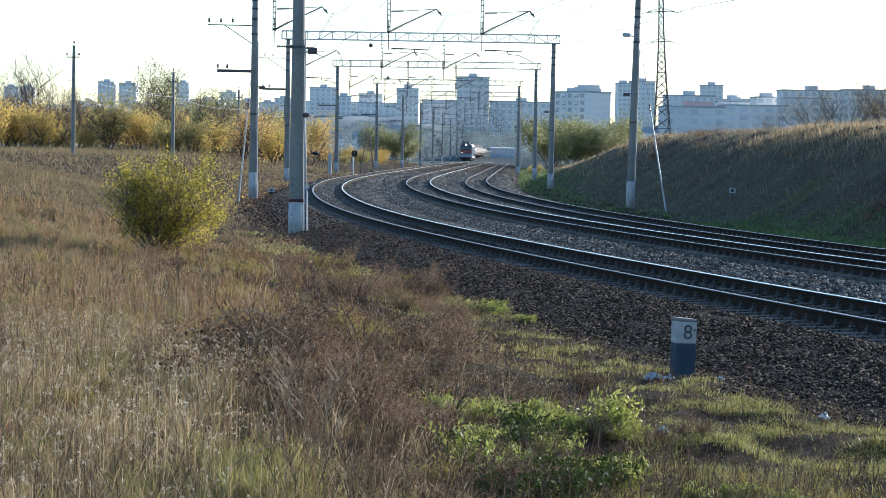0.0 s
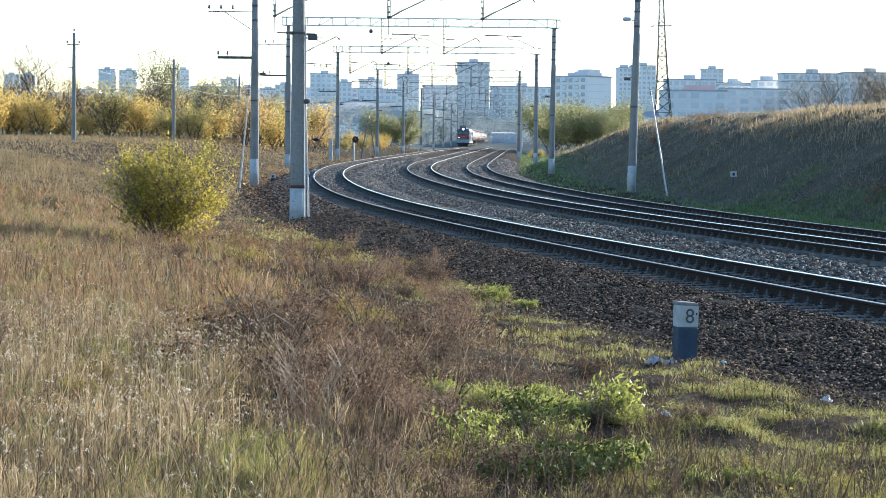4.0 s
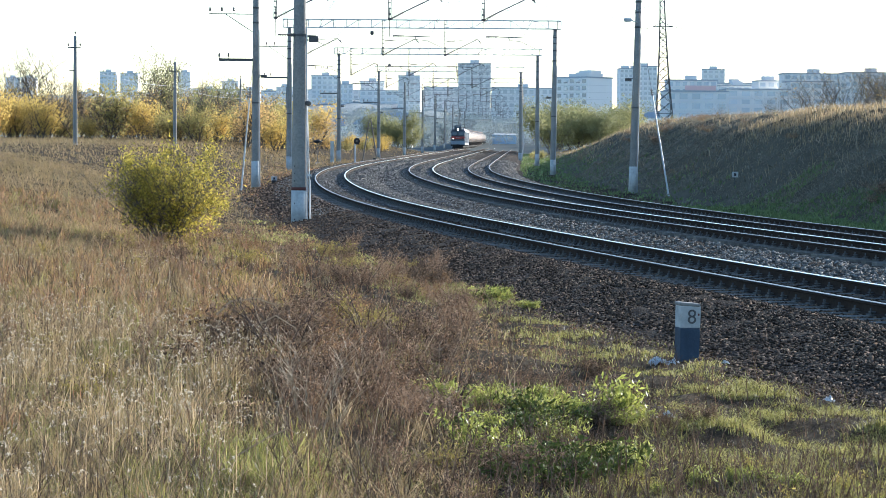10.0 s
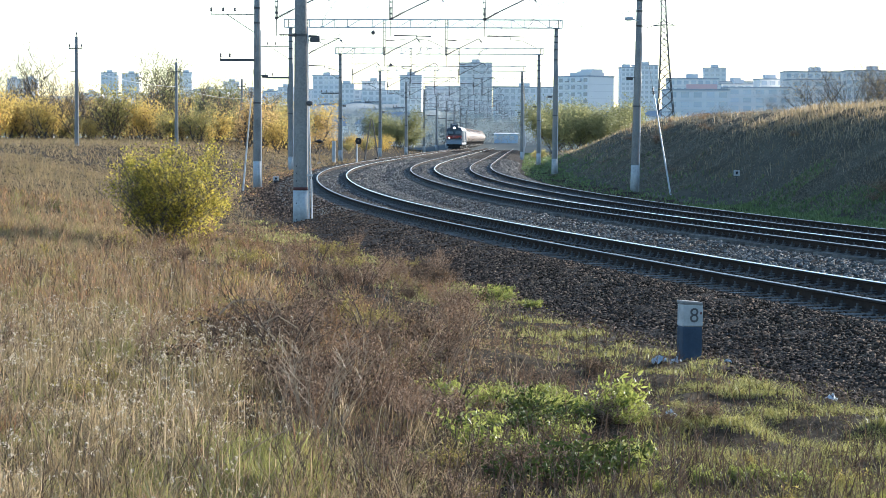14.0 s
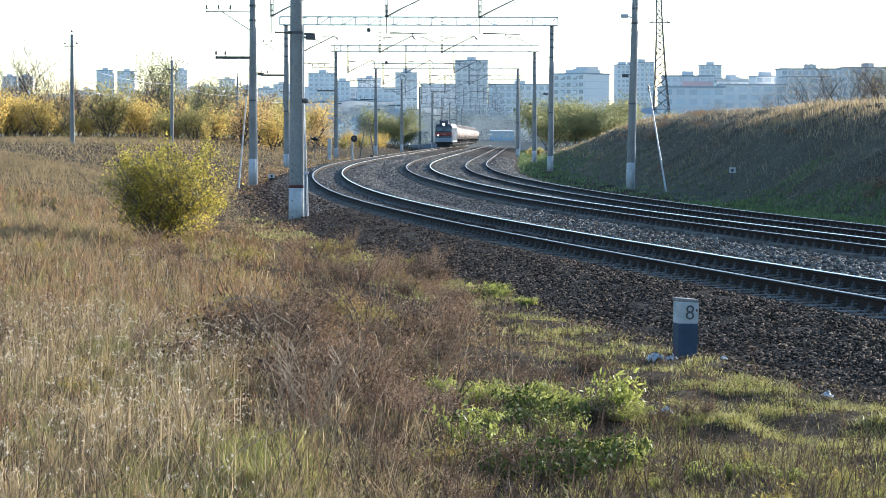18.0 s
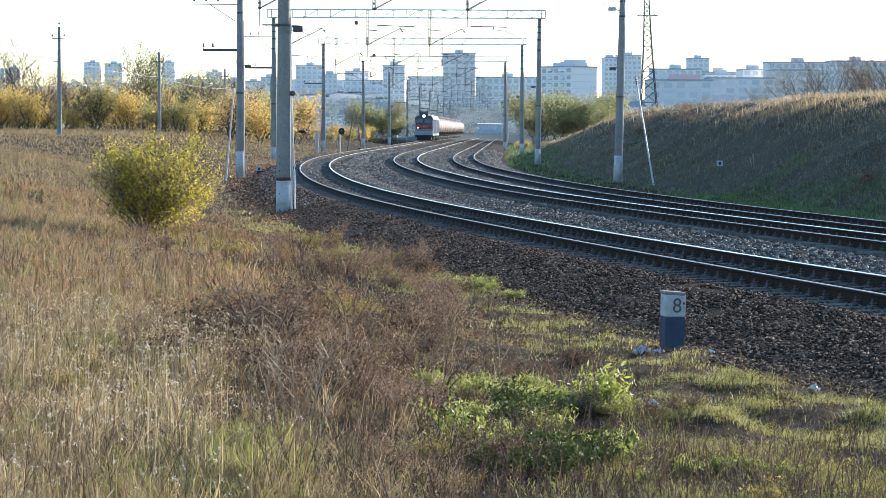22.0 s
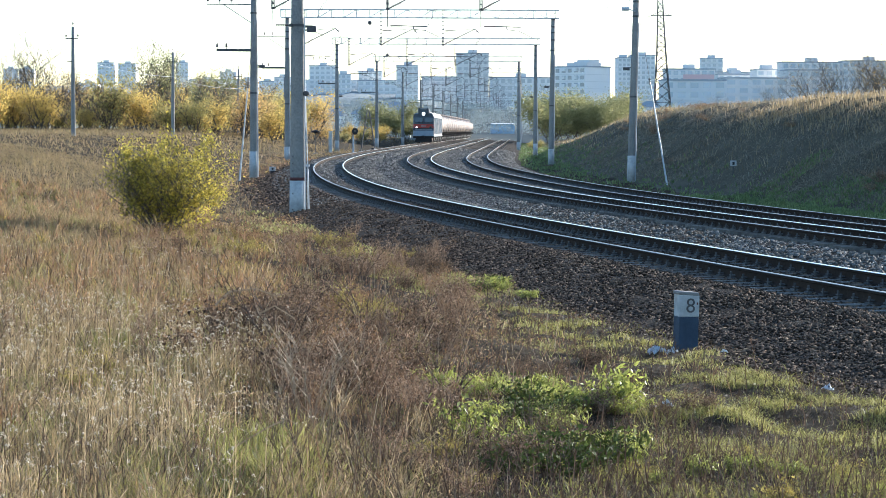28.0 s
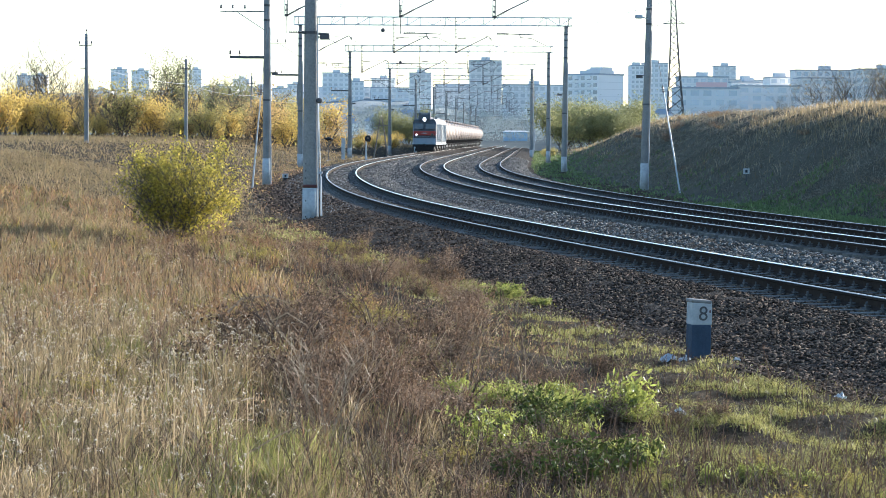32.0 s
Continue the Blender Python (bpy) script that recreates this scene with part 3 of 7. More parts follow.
def bracket_set(parent, xs, ztop, low=7.55):
    """Hanging lattice post with tie, slanted bracket, insulators, registration tube and steady arm over one track."""
    g = Geo()
    for sx in (-0.07, 0.07):
        g.tube((xs + sx, 0, ztop), (xs + sx, 0, low + 0.85), 0.024, n=6)
    for k in range(int((ztop - low - 0.85) / 0.3) + 1):
        g.box((xs, 0, low + 0.9 + 0.3 * k), (0.16, 0.03, 0.06))
    arm = part("hanging_post", g, DARK_STEEL, parent, "ladder-like hanging steel post")
    part("post_rod", Geo().tube((xs, 0, low + 1.5), (xs, 0, low - 0.02), 0.03, 0.022, n=6), DARK_STEEL, arm)
    for q, r_ in ((0.9, 0.075), (1.15, 0.075)):
        part("clamp", Geo().turned([(r_, low + q), (r_, low + q + 0.08)], 10, at=(xs, 0, 0)), DARK_STEEL, arm)
    apex = (xs + 2.5, 0, low + 2.16)
    part("insulator", stack(Geo(), (xs + 0.12, 0, low + 2.0), (xs + 0.78, 0, low + 2.03), 0.085, 7), CERAMIC, arm, "dark ribbed rod insulator")
    part("tie_rod", Geo().tube((xs + 0.75, 0, low + 2.03), apex, 0.018, n=5), DARK_STEEL, arm)
    part("insulator", stack(Geo(), (xs + 0.06, 0, low + 0.93), (xs + 0.70, 0, low + 1.28), 0.095, 7), CERAMIC, arm, "dark ribbed rod insulator")
    part("bracket_tube", Geo().tube((xs + 0.66, 0, low + 1.26), apex, 0.034, n=8), DARK_STEEL, arm)
    part("hook", Geo().tube(apex, (xs + 2.78, 0, low + 1.83), 0.035, n=6).box((xs + 2.66, 0, low + 1.98), (0.16, 0.08, 0.1)), DARK_STEEL, arm)
    part("insulator", stack(Geo(), (xs + 0.15, 0, low + 0.04), (xs + 0.78, 0, low + 0.04), 0.08, 7), CERAMIC, arm, "dark ribbed rod insulator")
    part("registration_tube", Geo().tube((xs + 0.76, 0, low + 0.04), (xs + 2.12, 0, low), 0.026, n=6), DARK_STEEL, arm)
    part("drop_wire", Geo().tube((xs + 3.1, 0, low + 1.85), (xs + 2.1, 0, low), 0.012, n=5), DARK_STEEL, arm)
    part("drop_wire", Geo().tube((xs + 2.95, 0, low + 1.7), (xs + 2.4, 0, low + 0.75), 0.012, n=5), DARK_STEEL, arm)
    part("steady_arm", Geo().tube((xs + 1.35, 0, low + 0.06), (xs + 1.4, 0, low - 0.14), 0.03, n=6).tube((xs + 1.4, 0, low - 0.14), (xs + 2.0, 0, low - 0.2), 0.018, n=5).tube((xs + 2.0, 0, low - 0.2), (xs + 2.75, 0, low - 0.55), 0.018, n=5), DARK_STEEL, arm)


def side_arm(parent, x, z, reach, pins, strut=True, thick=0.05):
    """Cross-arm that carries pin insulators, out to one side of a pole."""
    a = part("cross_arm", Geo().box((x + reach / 2, -0.05, z), (abs(reach), 0.07, thick)), DARK_STEEL, parent)
    if strut:
        part("strut", Geo().tube((x, -0.05, z - 0.95), (x + reach * 0.62, -0.05, z - 0.02), 0.022, n=5), DARK_STEEL, a)
    for k in range(pins):
        px = x + reach * (0.98 - k * 0.27)
        part("pin_insulator", Geo().tube((px, -0.05, z), (px, -0.05, z + 0.16), 0.014, n=5).turned([(0.05, 0.15), (0.065, 0.2), (0.045, 0.26), (0.055, 0.3), (0.02, 0.36)], 10, at=(px, -0.05, z)), CERAMIC, a, "small dark pin insulator")


def portal(s, xl, xr, beam, backs, drop=0.2, low=7.6, lean=0.0, white=1.2):
    m = line_pose(s)
    x, y, z, h = on_line(s)
    gl = float(ground_z(x + xl * math.cos(h), y - xl * math.sin(h))) - z
    gr = float(ground_z(x + xr * math.cos(h), y - xr * math.sin(h))) - z
    t = thing("overhead_line_portal", m, "steel lattice portal on two tapered concrete poles above the tracks", "overhead portal", "portals over the line")
    for xx, gz_, nm in ((xl, gl, "left"), (xr, gr, "right")):
        hh = beam - gz_ - 0.02
        rr = lambda q: 0.215 + (0.15 - 0.215) * q / hh
        slant = lean if nm == "right" else 0.0

        def leaning(g):
            g.v = [(a + slant * max(0.0, 1 - (c - gz_) / hh), b, c) for a, b, c in g.v]
            return g

        p = part("pole", leaning(Geo().turned([(0.22, gz_ - 0.5), (0.215, gz_), (rr(hh / 2), gz_ + hh / 2), (0.15, beam - 0.02)], 18, at=(xx, 0, 0))), CONCRETE, t, "tapered grey concrete pole", True)
        part("painted_foot", leaning(Geo().turned([(0.221, gz_), (rr(white) + 0.006, gz_ + white)], 18, at=(xx, 0, 0))), WHITEWASH, p, "whitewashed foot of the pole", True)
        for q in (0.4, 0.78, 0.85, 0.90, 0.94):
            part("steel_band", leaning(Geo().turned([(rr(hh * q) + 0.02, gz_ + hh * q), (rr(hh * q) + 0.02, gz_ + hh * q + 0.09)], 14, at=(xx, 0, 0))), DARK_STEEL, p)
        part("earth_cable", leaning(Geo().tube((xx + 0.235, -0.02, gz_), (xx + 0.17, -0.02, gz_ + hh * 0.75), 0.030, n=5)), STEEL, p, "bright galvanised earthing cable")
        side = 1 if nm == "left" else -1
        part("spark_gap_box", leaning(Geo().bevelled((xx + side * 0.42, 0, 5.3), (0.34, 0.16, 0.16), 0.02).tube((xx, 0, 5.36), (xx + side * 0.5, 0, 5.36), 0.022, n=5)), DARK_STEEL, p)
        part("cap_frame", Geo().box((xx, 0, beam - 0.03), (0.5, 0.5, 0.05)).tube((xx - side * 0.15, -0.2, beam), (xx - side * 0.15, -0.2, beam + 0.6), 0.03, n=4), DARK_STEEL, p)
        if nm == "left":
            side_arm(p, xx - 0.15, beam - 1.35 - drop, -2.3, 3)
            side_arm(p, xx - 0.15, beam - 3.75 - drop, -1.8, 2, False, 0.14)
    part("lattice_beam", lattice(xl - 0.5, xr + 0.45, beam), STEEL, t, "pale galvanised lattice cross-beam")
    for d, back in zip(TRACKS, backs):
        bracket_set(t, d - back, beam + 0.62, low)
    return t


BEAM = 10.52
portal(75, -3.96, 16.30, BEAM, (2.95, 2.4, 1.6), 0.62, 7.45, -0.24, 1.4)
portal(134, -5.15, 15.43, BEAM + 0.08, (3.9, 3.36, 2.7), 0.15, lean=-0.1)
portal(194, -5.75, 14.65, BEAM + 0.13, (4.5, 4.0, 3.2), 0.3)
for s, xl in ((252, -5.25), (309, -4.85), (366, -4.6), (423, -4.6), (480, -4.6), (537, -4.6), (594, -4.6), (651, -4.6)):
    portal(s, xl, 12.8, BEAM, (4.3, 3.8, 3.0))

# the nearest pole by itself, its cross-beam out of sight above
x, y, z, h = on_line(23.5, -3.13)
gz0 = float(ground_z(x, y))
near_pole = thing("overhead_line_pole", pose(x, y, gz0 - 0.12, 0, 0, 0), "tall tapered grey concrete pole with whitewashed foot and red ring", "concrete pole")
pp = concrete_pole(near_pole, 0, 11.0, 0.235, 0.165, bands=False)
g = Geo()
for k, hgt in enumerate((0.35, 0.85, 1.55, 1.78, 2.0)):
    g.box((-0.12, -0.20, hgt), (0.03, 0.03, 0.05))
part("bolt_heads", g, DARK_STEEL, pp)
part("clamp", Geo().turned([(0.215, 6.02), (0.215, 6.10)], 18).box((-0.2, -0.12, 6.06), (0.1, 0.1, 0.1)), DARK_STEEL, pp)
part("earth_cable", Geo().tube((0.265, -0.06, -0.1), (0.22, -0.06, 6.3), 0.024, n=6).box((0.30, -0.05, 1.72), (0.17, 0.07, 0.06)), STEEL, pp, "bright galvanised earthing cable")
part("ground_rope", Geo().tube((0.37, -0.02, -0.25), (0.33, -0.03, 1.6), 0.03, n=6).tube((0.33, -0.03, 1.6), (0.25, -0.02, 3.9), 0.017, n=6), STEEL, pp, "second pale earthing cable in a sleeve")
part("spark_gap_box", Geo().bevelled((0.44, 0, 5.92), (0.30, 0.18, 0.15), 0.02).tube((0.1, 0, 6.02), (0.58, 0, 6.02), 0.03, n=6), DARK_STEEL, pp)
part("disc_clamp", Geo().turned([(0.05, 3.88), (0.11, 3.92), (0.11, 3.99), (0.05, 4.03)], 12, at=(0.27, -0.04, 0)), DARK_STEEL, pp)

# guy rods beside the first portal
for foot_, top_, mt in (((-9.95, 118, -0.45), (-9.66, 119.5, 4.2), WHITEWASH), ((11.32, 118, 0.1), (10.52, 119, 4.45), STEEL)):
    gy_ = thing("guy_rod", Matrix(), "pale slanted guy rod anchored beside a concrete pole", "guy rod", "guys")
    a_, b_ = Vector(foot_), Vector(top_)
    a_.z = float(ground_z(a_.x, a_.y)) - 0.1
    part("rod", Geo().tube(a_, b_, 0.048, 0.034, n=7), mt, gy_)
    part("insulator", stack(Geo(), b_, b_ + (b_ - a_).normalized() * 0.35, 0.09, 3), CERAMIC, gy_, "dark insulator at the top of the rod")
    part("guy_cable", Geo().tube(b_, b_ + (b_ - a_) * 0.9, 0.012, n=5), DARK_STEEL, gy_)

# contact and messenger wires over each track
supports = [-40, 23.5, 75, 134, 194, 252, 309, 366, 423, 480, 537, 594, 651]
for d in TRACKS:
    w = thing("overhead_wire", Matrix(), "dark contact wire and sagging messenger wire above a track", "overhead wire", "overhead wires")
    dr, CP, MP = Geo(), [], []
    for a, b in zip(supports[:-1], supports[1:]):
        n = 10 if b < 320 else 4
        P, Q = [], []
        for i in range(n + 1):
            t = i / n
            pa, pb = on_line(a, d - 0.2), on_line(b, d - 0.2)
            X, Y, Z = (pa[j] + (pb[j] - pa[j]) * t for j in range(3))
            P.append((X, Y, Z + 6.98))
            Q.append((X, Y, Z + 9.4 - 4.6 * t * (1 - t) * 1.0))
        CP, MP = CP + P[1 if CP else 0:], MP + Q[1 if MP else 0:]
        for i in range(1, n):
            dr.tube(P[i], Q[i], 0.003, n=3)
    part("contact_wire", Geo().swept(CP, 0.008), DARK_STEEL, w)
    part("messenger_wire", Geo().swept(MP, 0.008), DARK_STEEL, w)
    part("dropper", dr, DARK_STEEL, w)["kind"] = "stuff"


# ---------- train ----------
LOCO_RED = surface("loco_red", [(0.30, 0.04, 0.03), (0.46, 0.07, 0.05)], 0.45, grain=6, stain=0.8, bump=0.05)
LOCO_GREY = surface("loco_grey", [(0.24, 0.28, 0.32), (0.34, 0.38, 0.42)], 0.5, grain=6, stain=0.8, bump=0.05)
LOCO_DARK = surface("loco_slate_blue", [(0.055, 0.065, 0.08), (0.105, 0.12, 0.14)], 0.5, grain=6, stain=0.8, bump=0.05)
LOCO_LIGHT = surface("loco_light_panel", [(0.36, 0.345, 0.33), (0.48, 0.465, 0.45)], 0.75, grain=5, stain=0.7, bump=0.05)
TANK_SKIN = surface("tank_skin", [(0.22, 0.15, 0.12), (0.36, 0.28, 0.23), (0.48, 0.40, 0.34)], 0.75, grain=3, stain=0.5, bump=0.05, own=0.3)
UNDER = surface("underframe_black", [(0.015, 0.014, 0.013), (0.04, 0.036, 0.032)], 0.8, grain=8, stain=1)
DARK_GLASS = surface("dark_cab_glass", [(0.012, 0.015, 0.02), (0.03, 0.035, 0.04)], 0.1, grain=1, bump=0, spec=0.8)
LAMP_WHITE = glow("headlamp_glow", (1.0, 0.96, 0.86), 3.0)
LAMP_RED = glow("buffer_lamp_glow", (1.0, 0.72, 0.62), 2.2)


def wheelset(g, y, z=0.5, r=0.5, half=0.72):
    for sx in (-half, half):
        g.tube((sx - 0.06, y, z), (sx + 0.06, y, z), r, n=18)
    g.tube((-half, y, z), (half, y, z), 0.09, n=8)
    return g


def bogie(parent, y0):
    b = part("bogie", Geo().bevelled((-0.98, y0, 0.55), (0.16, 2.7, 0.28), 0.03).bevelled((0.98, y0, 0.55), (0.16, 2.7, 0.28), 0.03).box((0, y0, 0.7), (2.0, 0.5, 0.25)), UNDER, parent)
    for dy in (-0.95, 0.95):
        part("wheelset", wheelset(Geo(), y0 + dy), UNDER, b)
    return b


def section(parent, y0, front, length=15.6, w=2.82):
    """One locomotive section from y0 backwards; front adds the cab face."""
    hw = w / 2
    face = [(-hw, 0.95), (hw, 0.95), (hw, 3.55), (hw * 0.86, 3.95), (-hw * 0.86, 3.95), (-hw, 3.55)]
    g = Geo()
    g.add([(x, y0 + (0.25 if z > 2.6 and front else 0.0), z) for x, z in face] + [(x, y0 + length, z) for x, z in face],
          [(0, 1, 2, 3, 4, 5), (11, 10, 9, 8, 7, 6)] + [(i, i + 6, (i + 1) % 6 + 6, (i + 1) % 6) for i in range(6)])
    body = part("body", g, LOCO_DARK, parent, "dark grey-blue locomotive body")
    part("frame", Geo().box((0, y0 + length / 2, 0.98), (w + 0.06, length, 0.16)), LOCO_GREY, parent)
    for sx in (-1, 1):
        for k in range(5):
            yy = y0 + (1.3 if front else 0.4) + k * (length - 2.2) / 5
            part("side_panel", Geo().bevelled((sx * (hw + 0.02), yy + 1.25, 2.35), (0.05, 2.35, 2.2), 0.02), LOCO_LIGHT if k % 2 == 0 or sx > 0 else LOCO_RED, body, "pale ribbed side panel")
        g = Geo()
        for k in range(24):
            g.box((sx * (hw + 0.05), y0 + 1.5 + k * (length - 2.4) / 24, 2.35), (0.03, 0.10, 2.15))
        part("ribs", g, LOCO_GREY, body)
    part("roof", Geo().bevelled((0, y0 + length / 2, 3.98), (w * 0.8, length - 1.0, 0.16), 0.04), LOCO_GREY, parent)
    for k in range(3):
        part("roof_vent", Geo().bevelled((0, y0 + 5 + 3.2 * k, 4.15), (1.3, 1.7, 0.28), 0.04), LOCO_DARK, parent)
    for q in (0.22, 0.78):
        bogie(parent, y0 + length * q)
    if front:
        part("lower_panel", Geo().bevelled((0, y0 - 0.03, 1.3), (w + 0.02, 0.10, 0.78), 0.03), LOCO_GREY, body, "grey-blue panel above the buffers")
        part("red_band", Geo().bevelled((0, y0 - 0.03, 2.3), (w + 0.02, 0.09, 0.52), 0.03), LOCO_RED, body, "red band across the cab front")
        g = Geo()
        for k in range(5):
            g.box((-0.28 + k * 0.14, y0 - 0.085, 2.3), (0.07, 0.02, 0.16))
        part("number_bars", g, LOCO_LIGHT, body)
        for sx in (-0.68, 0.68):
            part("windscreen", Geo().bevelled((sx, y0 + 0.09, 3.12), (1.12, 0.06, 0.72), 0.03, Matrix.Rotation(radians(-6), 4, "X")), DARK_GLASS, body, "dark cab windscreen")
            lamp = part("buffer_lamp", Geo().tube((sx * 1.38, y0 - 0.02, 2.12), (sx * 1.38, y0 - 0.18, 2.12), 0.17, n=14), LOCO_DARK, body)
            part("lamp_lens", Geo().tube((sx * 1.38, y0 - 0.175, 2.12), (sx * 1.38, y0 - 0.20, 2.12), 0.11, n=14), LAMP_RED if sx < 0 else DARK_GLASS, lamp)
        hood = part("headlamp_housing", Geo().bevelled((0, y0 + 0.55, 4.35), (1.45, 0.95, 0.86), 0.08), LOCO_DARK, parent, "dark headlamp housing on the cab roof")
        part("headlamp", Geo().turned([(0.26, 0.0), (0.30, -0.10), (0.30, -0.14)], 18, "y", (0, y0 + 0.08, 3.95)), LOCO_DARK, hood)
        part("lamp_lens", Geo().tube((0, y0 - 0.05, 3.95), (0, y0 - 0.075, 3.95), 0.21, n=18), LAMP_WHITE, hood, "lit white headlamp")
        part("marker_strip", Geo().box((0, y0 + 0.06, 4.62), (0.9, 0.03, 0.10)), LOCO_LIGHT, hood)
        part("buffer_beam", Geo().bevelled((0, y0 - 0.05, 0.82), (w, 0.2, 0.3), 0.03), UNDER, parent)
        part("coupler", Geo().bevelled((0, y0 - 0.35, 0.9), (0.3, 0.7, 0.3), 0.06), UNDER, parent)
        part("cow_catcher", Geo().box((0, y0 - 0.05, 0.42), (2.3, 0.12, 0.5), taper=0.9), UNDER, parent)
        g = Geo()
        for sx in (-1, 1):
            g.tube((sx * 1.3, y0 - 0.12, 1.0), (sx * 1.3, y0 - 0.12, 3.3), 0.02, n=5)
        g.tube((-1.2, y0 - 0.14, 1.85), (1.2, y0 - 0.14, 1.85), 0.02, n=5)
        part("handrail", g, STEEL, body)
    # current collector
    yb = y0 + (3.4 if front else length - 3.4)
    up = 1.55 if front else 0.25
    pan = part("pantograph", Geo().box((0, yb, 4.2), (1.2, 1.6, 0.08)), DARK_STEEL, parent)
    g = Geo()
    for sx in (-0.5, 0.5):
        g.tube((sx, yb - 0.7, 4.2), (sx * 0.8, yb + 0.9, 4.25 + up * 0.5), 0.03, n=5)
        g.tube((sx * 0.8, yb + 0.9, 4.25 + up * 0.5), (sx * 0.6, yb, 4.25 + up), 0.025, n=5)
    part("pantograph_arm", g, DARK_STEEL, pan)
    part("pantograph_head", Geo().tube((-0.85, yb, 4.27 + up), (0.85, yb, 4.27 + up), 0.035, n=6), DARK_STEEL, pan)


def locomotive():
    t = thing("locomotive", Matrix(), "electric locomotive with red band, pale ribbed sides and lit headlamp", "locomotive")
    section(t, 0.0, True)
    section(t, 16.2, False)
    return t


def tank_wagon():
    t = thing("tank_wagon", Matrix(), "pale cylindrical tank wagon on a black underframe", "tank wagon", "tank wagons")
    r, zc, L = 1.4, 2.62, 10.6
    prof_ = [(0.0 + 0.05, 0.0), (0.75, 0.07), (1.15, 0.2), (r, 0.5), (r, L - 0.5), (1.15, L - 0.2), (0.75, L - 0.07), (0.05, L)]
    b = part("barrel", Geo().turned(prof_, 28, "y", (0, 0.7, zc)), TANK_SKIN, t, soft=True)
    for q in (0.16, 0.38, 0.62, 0.84):
        part("hoop", Geo().turned([(r + 0.012, 0.7 + L * q), (r + 0.012, 0.7 + L * q + 0.10)], 28, "y", (0, 0, zc)), LOCO_GREY, b)
    part("dome", Geo().turned([(0.62, 0), (0.60, 0.28), (0.3, 0.36)], 16, at=(0, 6.0, zc + r - 0.08)), TANK_SKIN, b, soft=True)
    part("walkway", Geo().box((0, 6.0, zc + r + 0.06), (0.7, 3.0, 0.05)), UNDER, b)
    g = Geo()
    for sx in (-0.22, 0.22):
        g.tube((r + 0.12, 6 + sx, 1.0), (r * 0.72, 6 + sx, zc + r * 0.8), 0.025, n=5)
    for k in range(7):
        g.tube((r + 0.1 - 0.06 * k * 0.9, 5.78, 1.2 + 0.38 * k), (r + 0.1 - 0.06 * k * 0.9, 6.22, 1.2 + 0.38 * k), 0.018, n=4)
    part("ladder", g, UNDER, b)
    part("underframe", Geo().bevelled((0, 6.0, 1.05), (0.5, 11.4, 0.3), 0.03).box((0, 0.6, 1.1), (2.6, 0.3, 0.3)).box((0, 11.4, 1.1), (2.6, 0.3, 0.3)).box((0, 2.6, 1.25), (1.8, 0.5, 0.35)).box((0, 9.4, 1.25), (1.8, 0.5, 0.35)), UNDER, t)
    part("coupler", Geo().box((0, -0.1, 0.98), (0.25, 0.8, 0.25)).box((0, 12.1, 0.98), (0.25, 0.8, 0.25)), UNDER, t)
    for yb in (2.2, 9.8):
        bogie(t, yb)
    return t


loco = locomotive()
wagons = [tank_wagon()]
for k in range(17):
    wagons.append(copy_thing(wagons[0], Matrix()))


def front_at(t):
    return 508.0 - 8.52 * t


def on_rails(s0, base, span, tilt=0.0):
    """Pose of a vehicle whose front is at s0, resting on the rail tops by two points."""
    a, b = on_line(s0 + base), on_line(s0 + base + span)
    p, q = Vector(a[:3]), Vector(b[:3])
    turn = math.atan2(q.x - p.x, q.y - p.y)
    o = p - (q - p).normalized() * base
    return pose(o.x, o.y, o.z + 0.005, 0, 0, -math.degrees(turn))


# ---------- grass, weeds and stones ----------
def strew(seed, bands, side=0.228):
    """Random places on the ground in a fan; bands of (from, to, number)."""
    r = np.random.RandomState(seed)
    Y = np.concatenate([np.sqrt(r.uniform(a * a, b * b, n)) for a, b, n in bands])
    X = r.uniform(-side, side, len(Y)) * Y
    return X, Y, offset(X, Y), r


def blades(name, x, y, h, w, bend, r, mat, z=None, lift=0.0):
    """Grass blades of five vertices each, leaning at random."""
    n = len(x)
    z = (ground_z(x, y) if z is None else z) + lift
    a, b = r.uniform(0, 6.283, n), r.uniform(0, 6.283, n)
    ux, uy = np.cos(a) * w / 2, np.sin(a) * w / 2
    lx, ly = np.cos(b) * h * bend, np.sin(b) * h * bend
    V = np.empty((n, 5, 3))
    V[:, 0] = np.stack([x - ux, y - uy, z - 0.03], 1)
    V[:, 1] = np.stack([x + ux, y + uy, z - 0.03], 1)
    V[:, 2] = np.stack([x + lx * 0.35 + ux * 0.8, y + ly * 0.35 + uy * 0.8, z + h * 0.6], 1)
    V[:, 3] = np.stack([x + lx * 0.35 - ux * 0.8, y + ly * 0.35 - uy * 0.8, z + h * 0.6], 1)
    V[:, 4] = np.stack([x + lx, y + ly, z + h * r.uniform(0.85, 1.05, n)], 1)
    i = np.arange(n)[:, None] * 5
    F = np.concatenate([i + [0, 1, 2], i + [0, 2, 3], i + [3, 2, 4]])
    return big_mesh(name, V.reshape(-1, 3), F, mat)


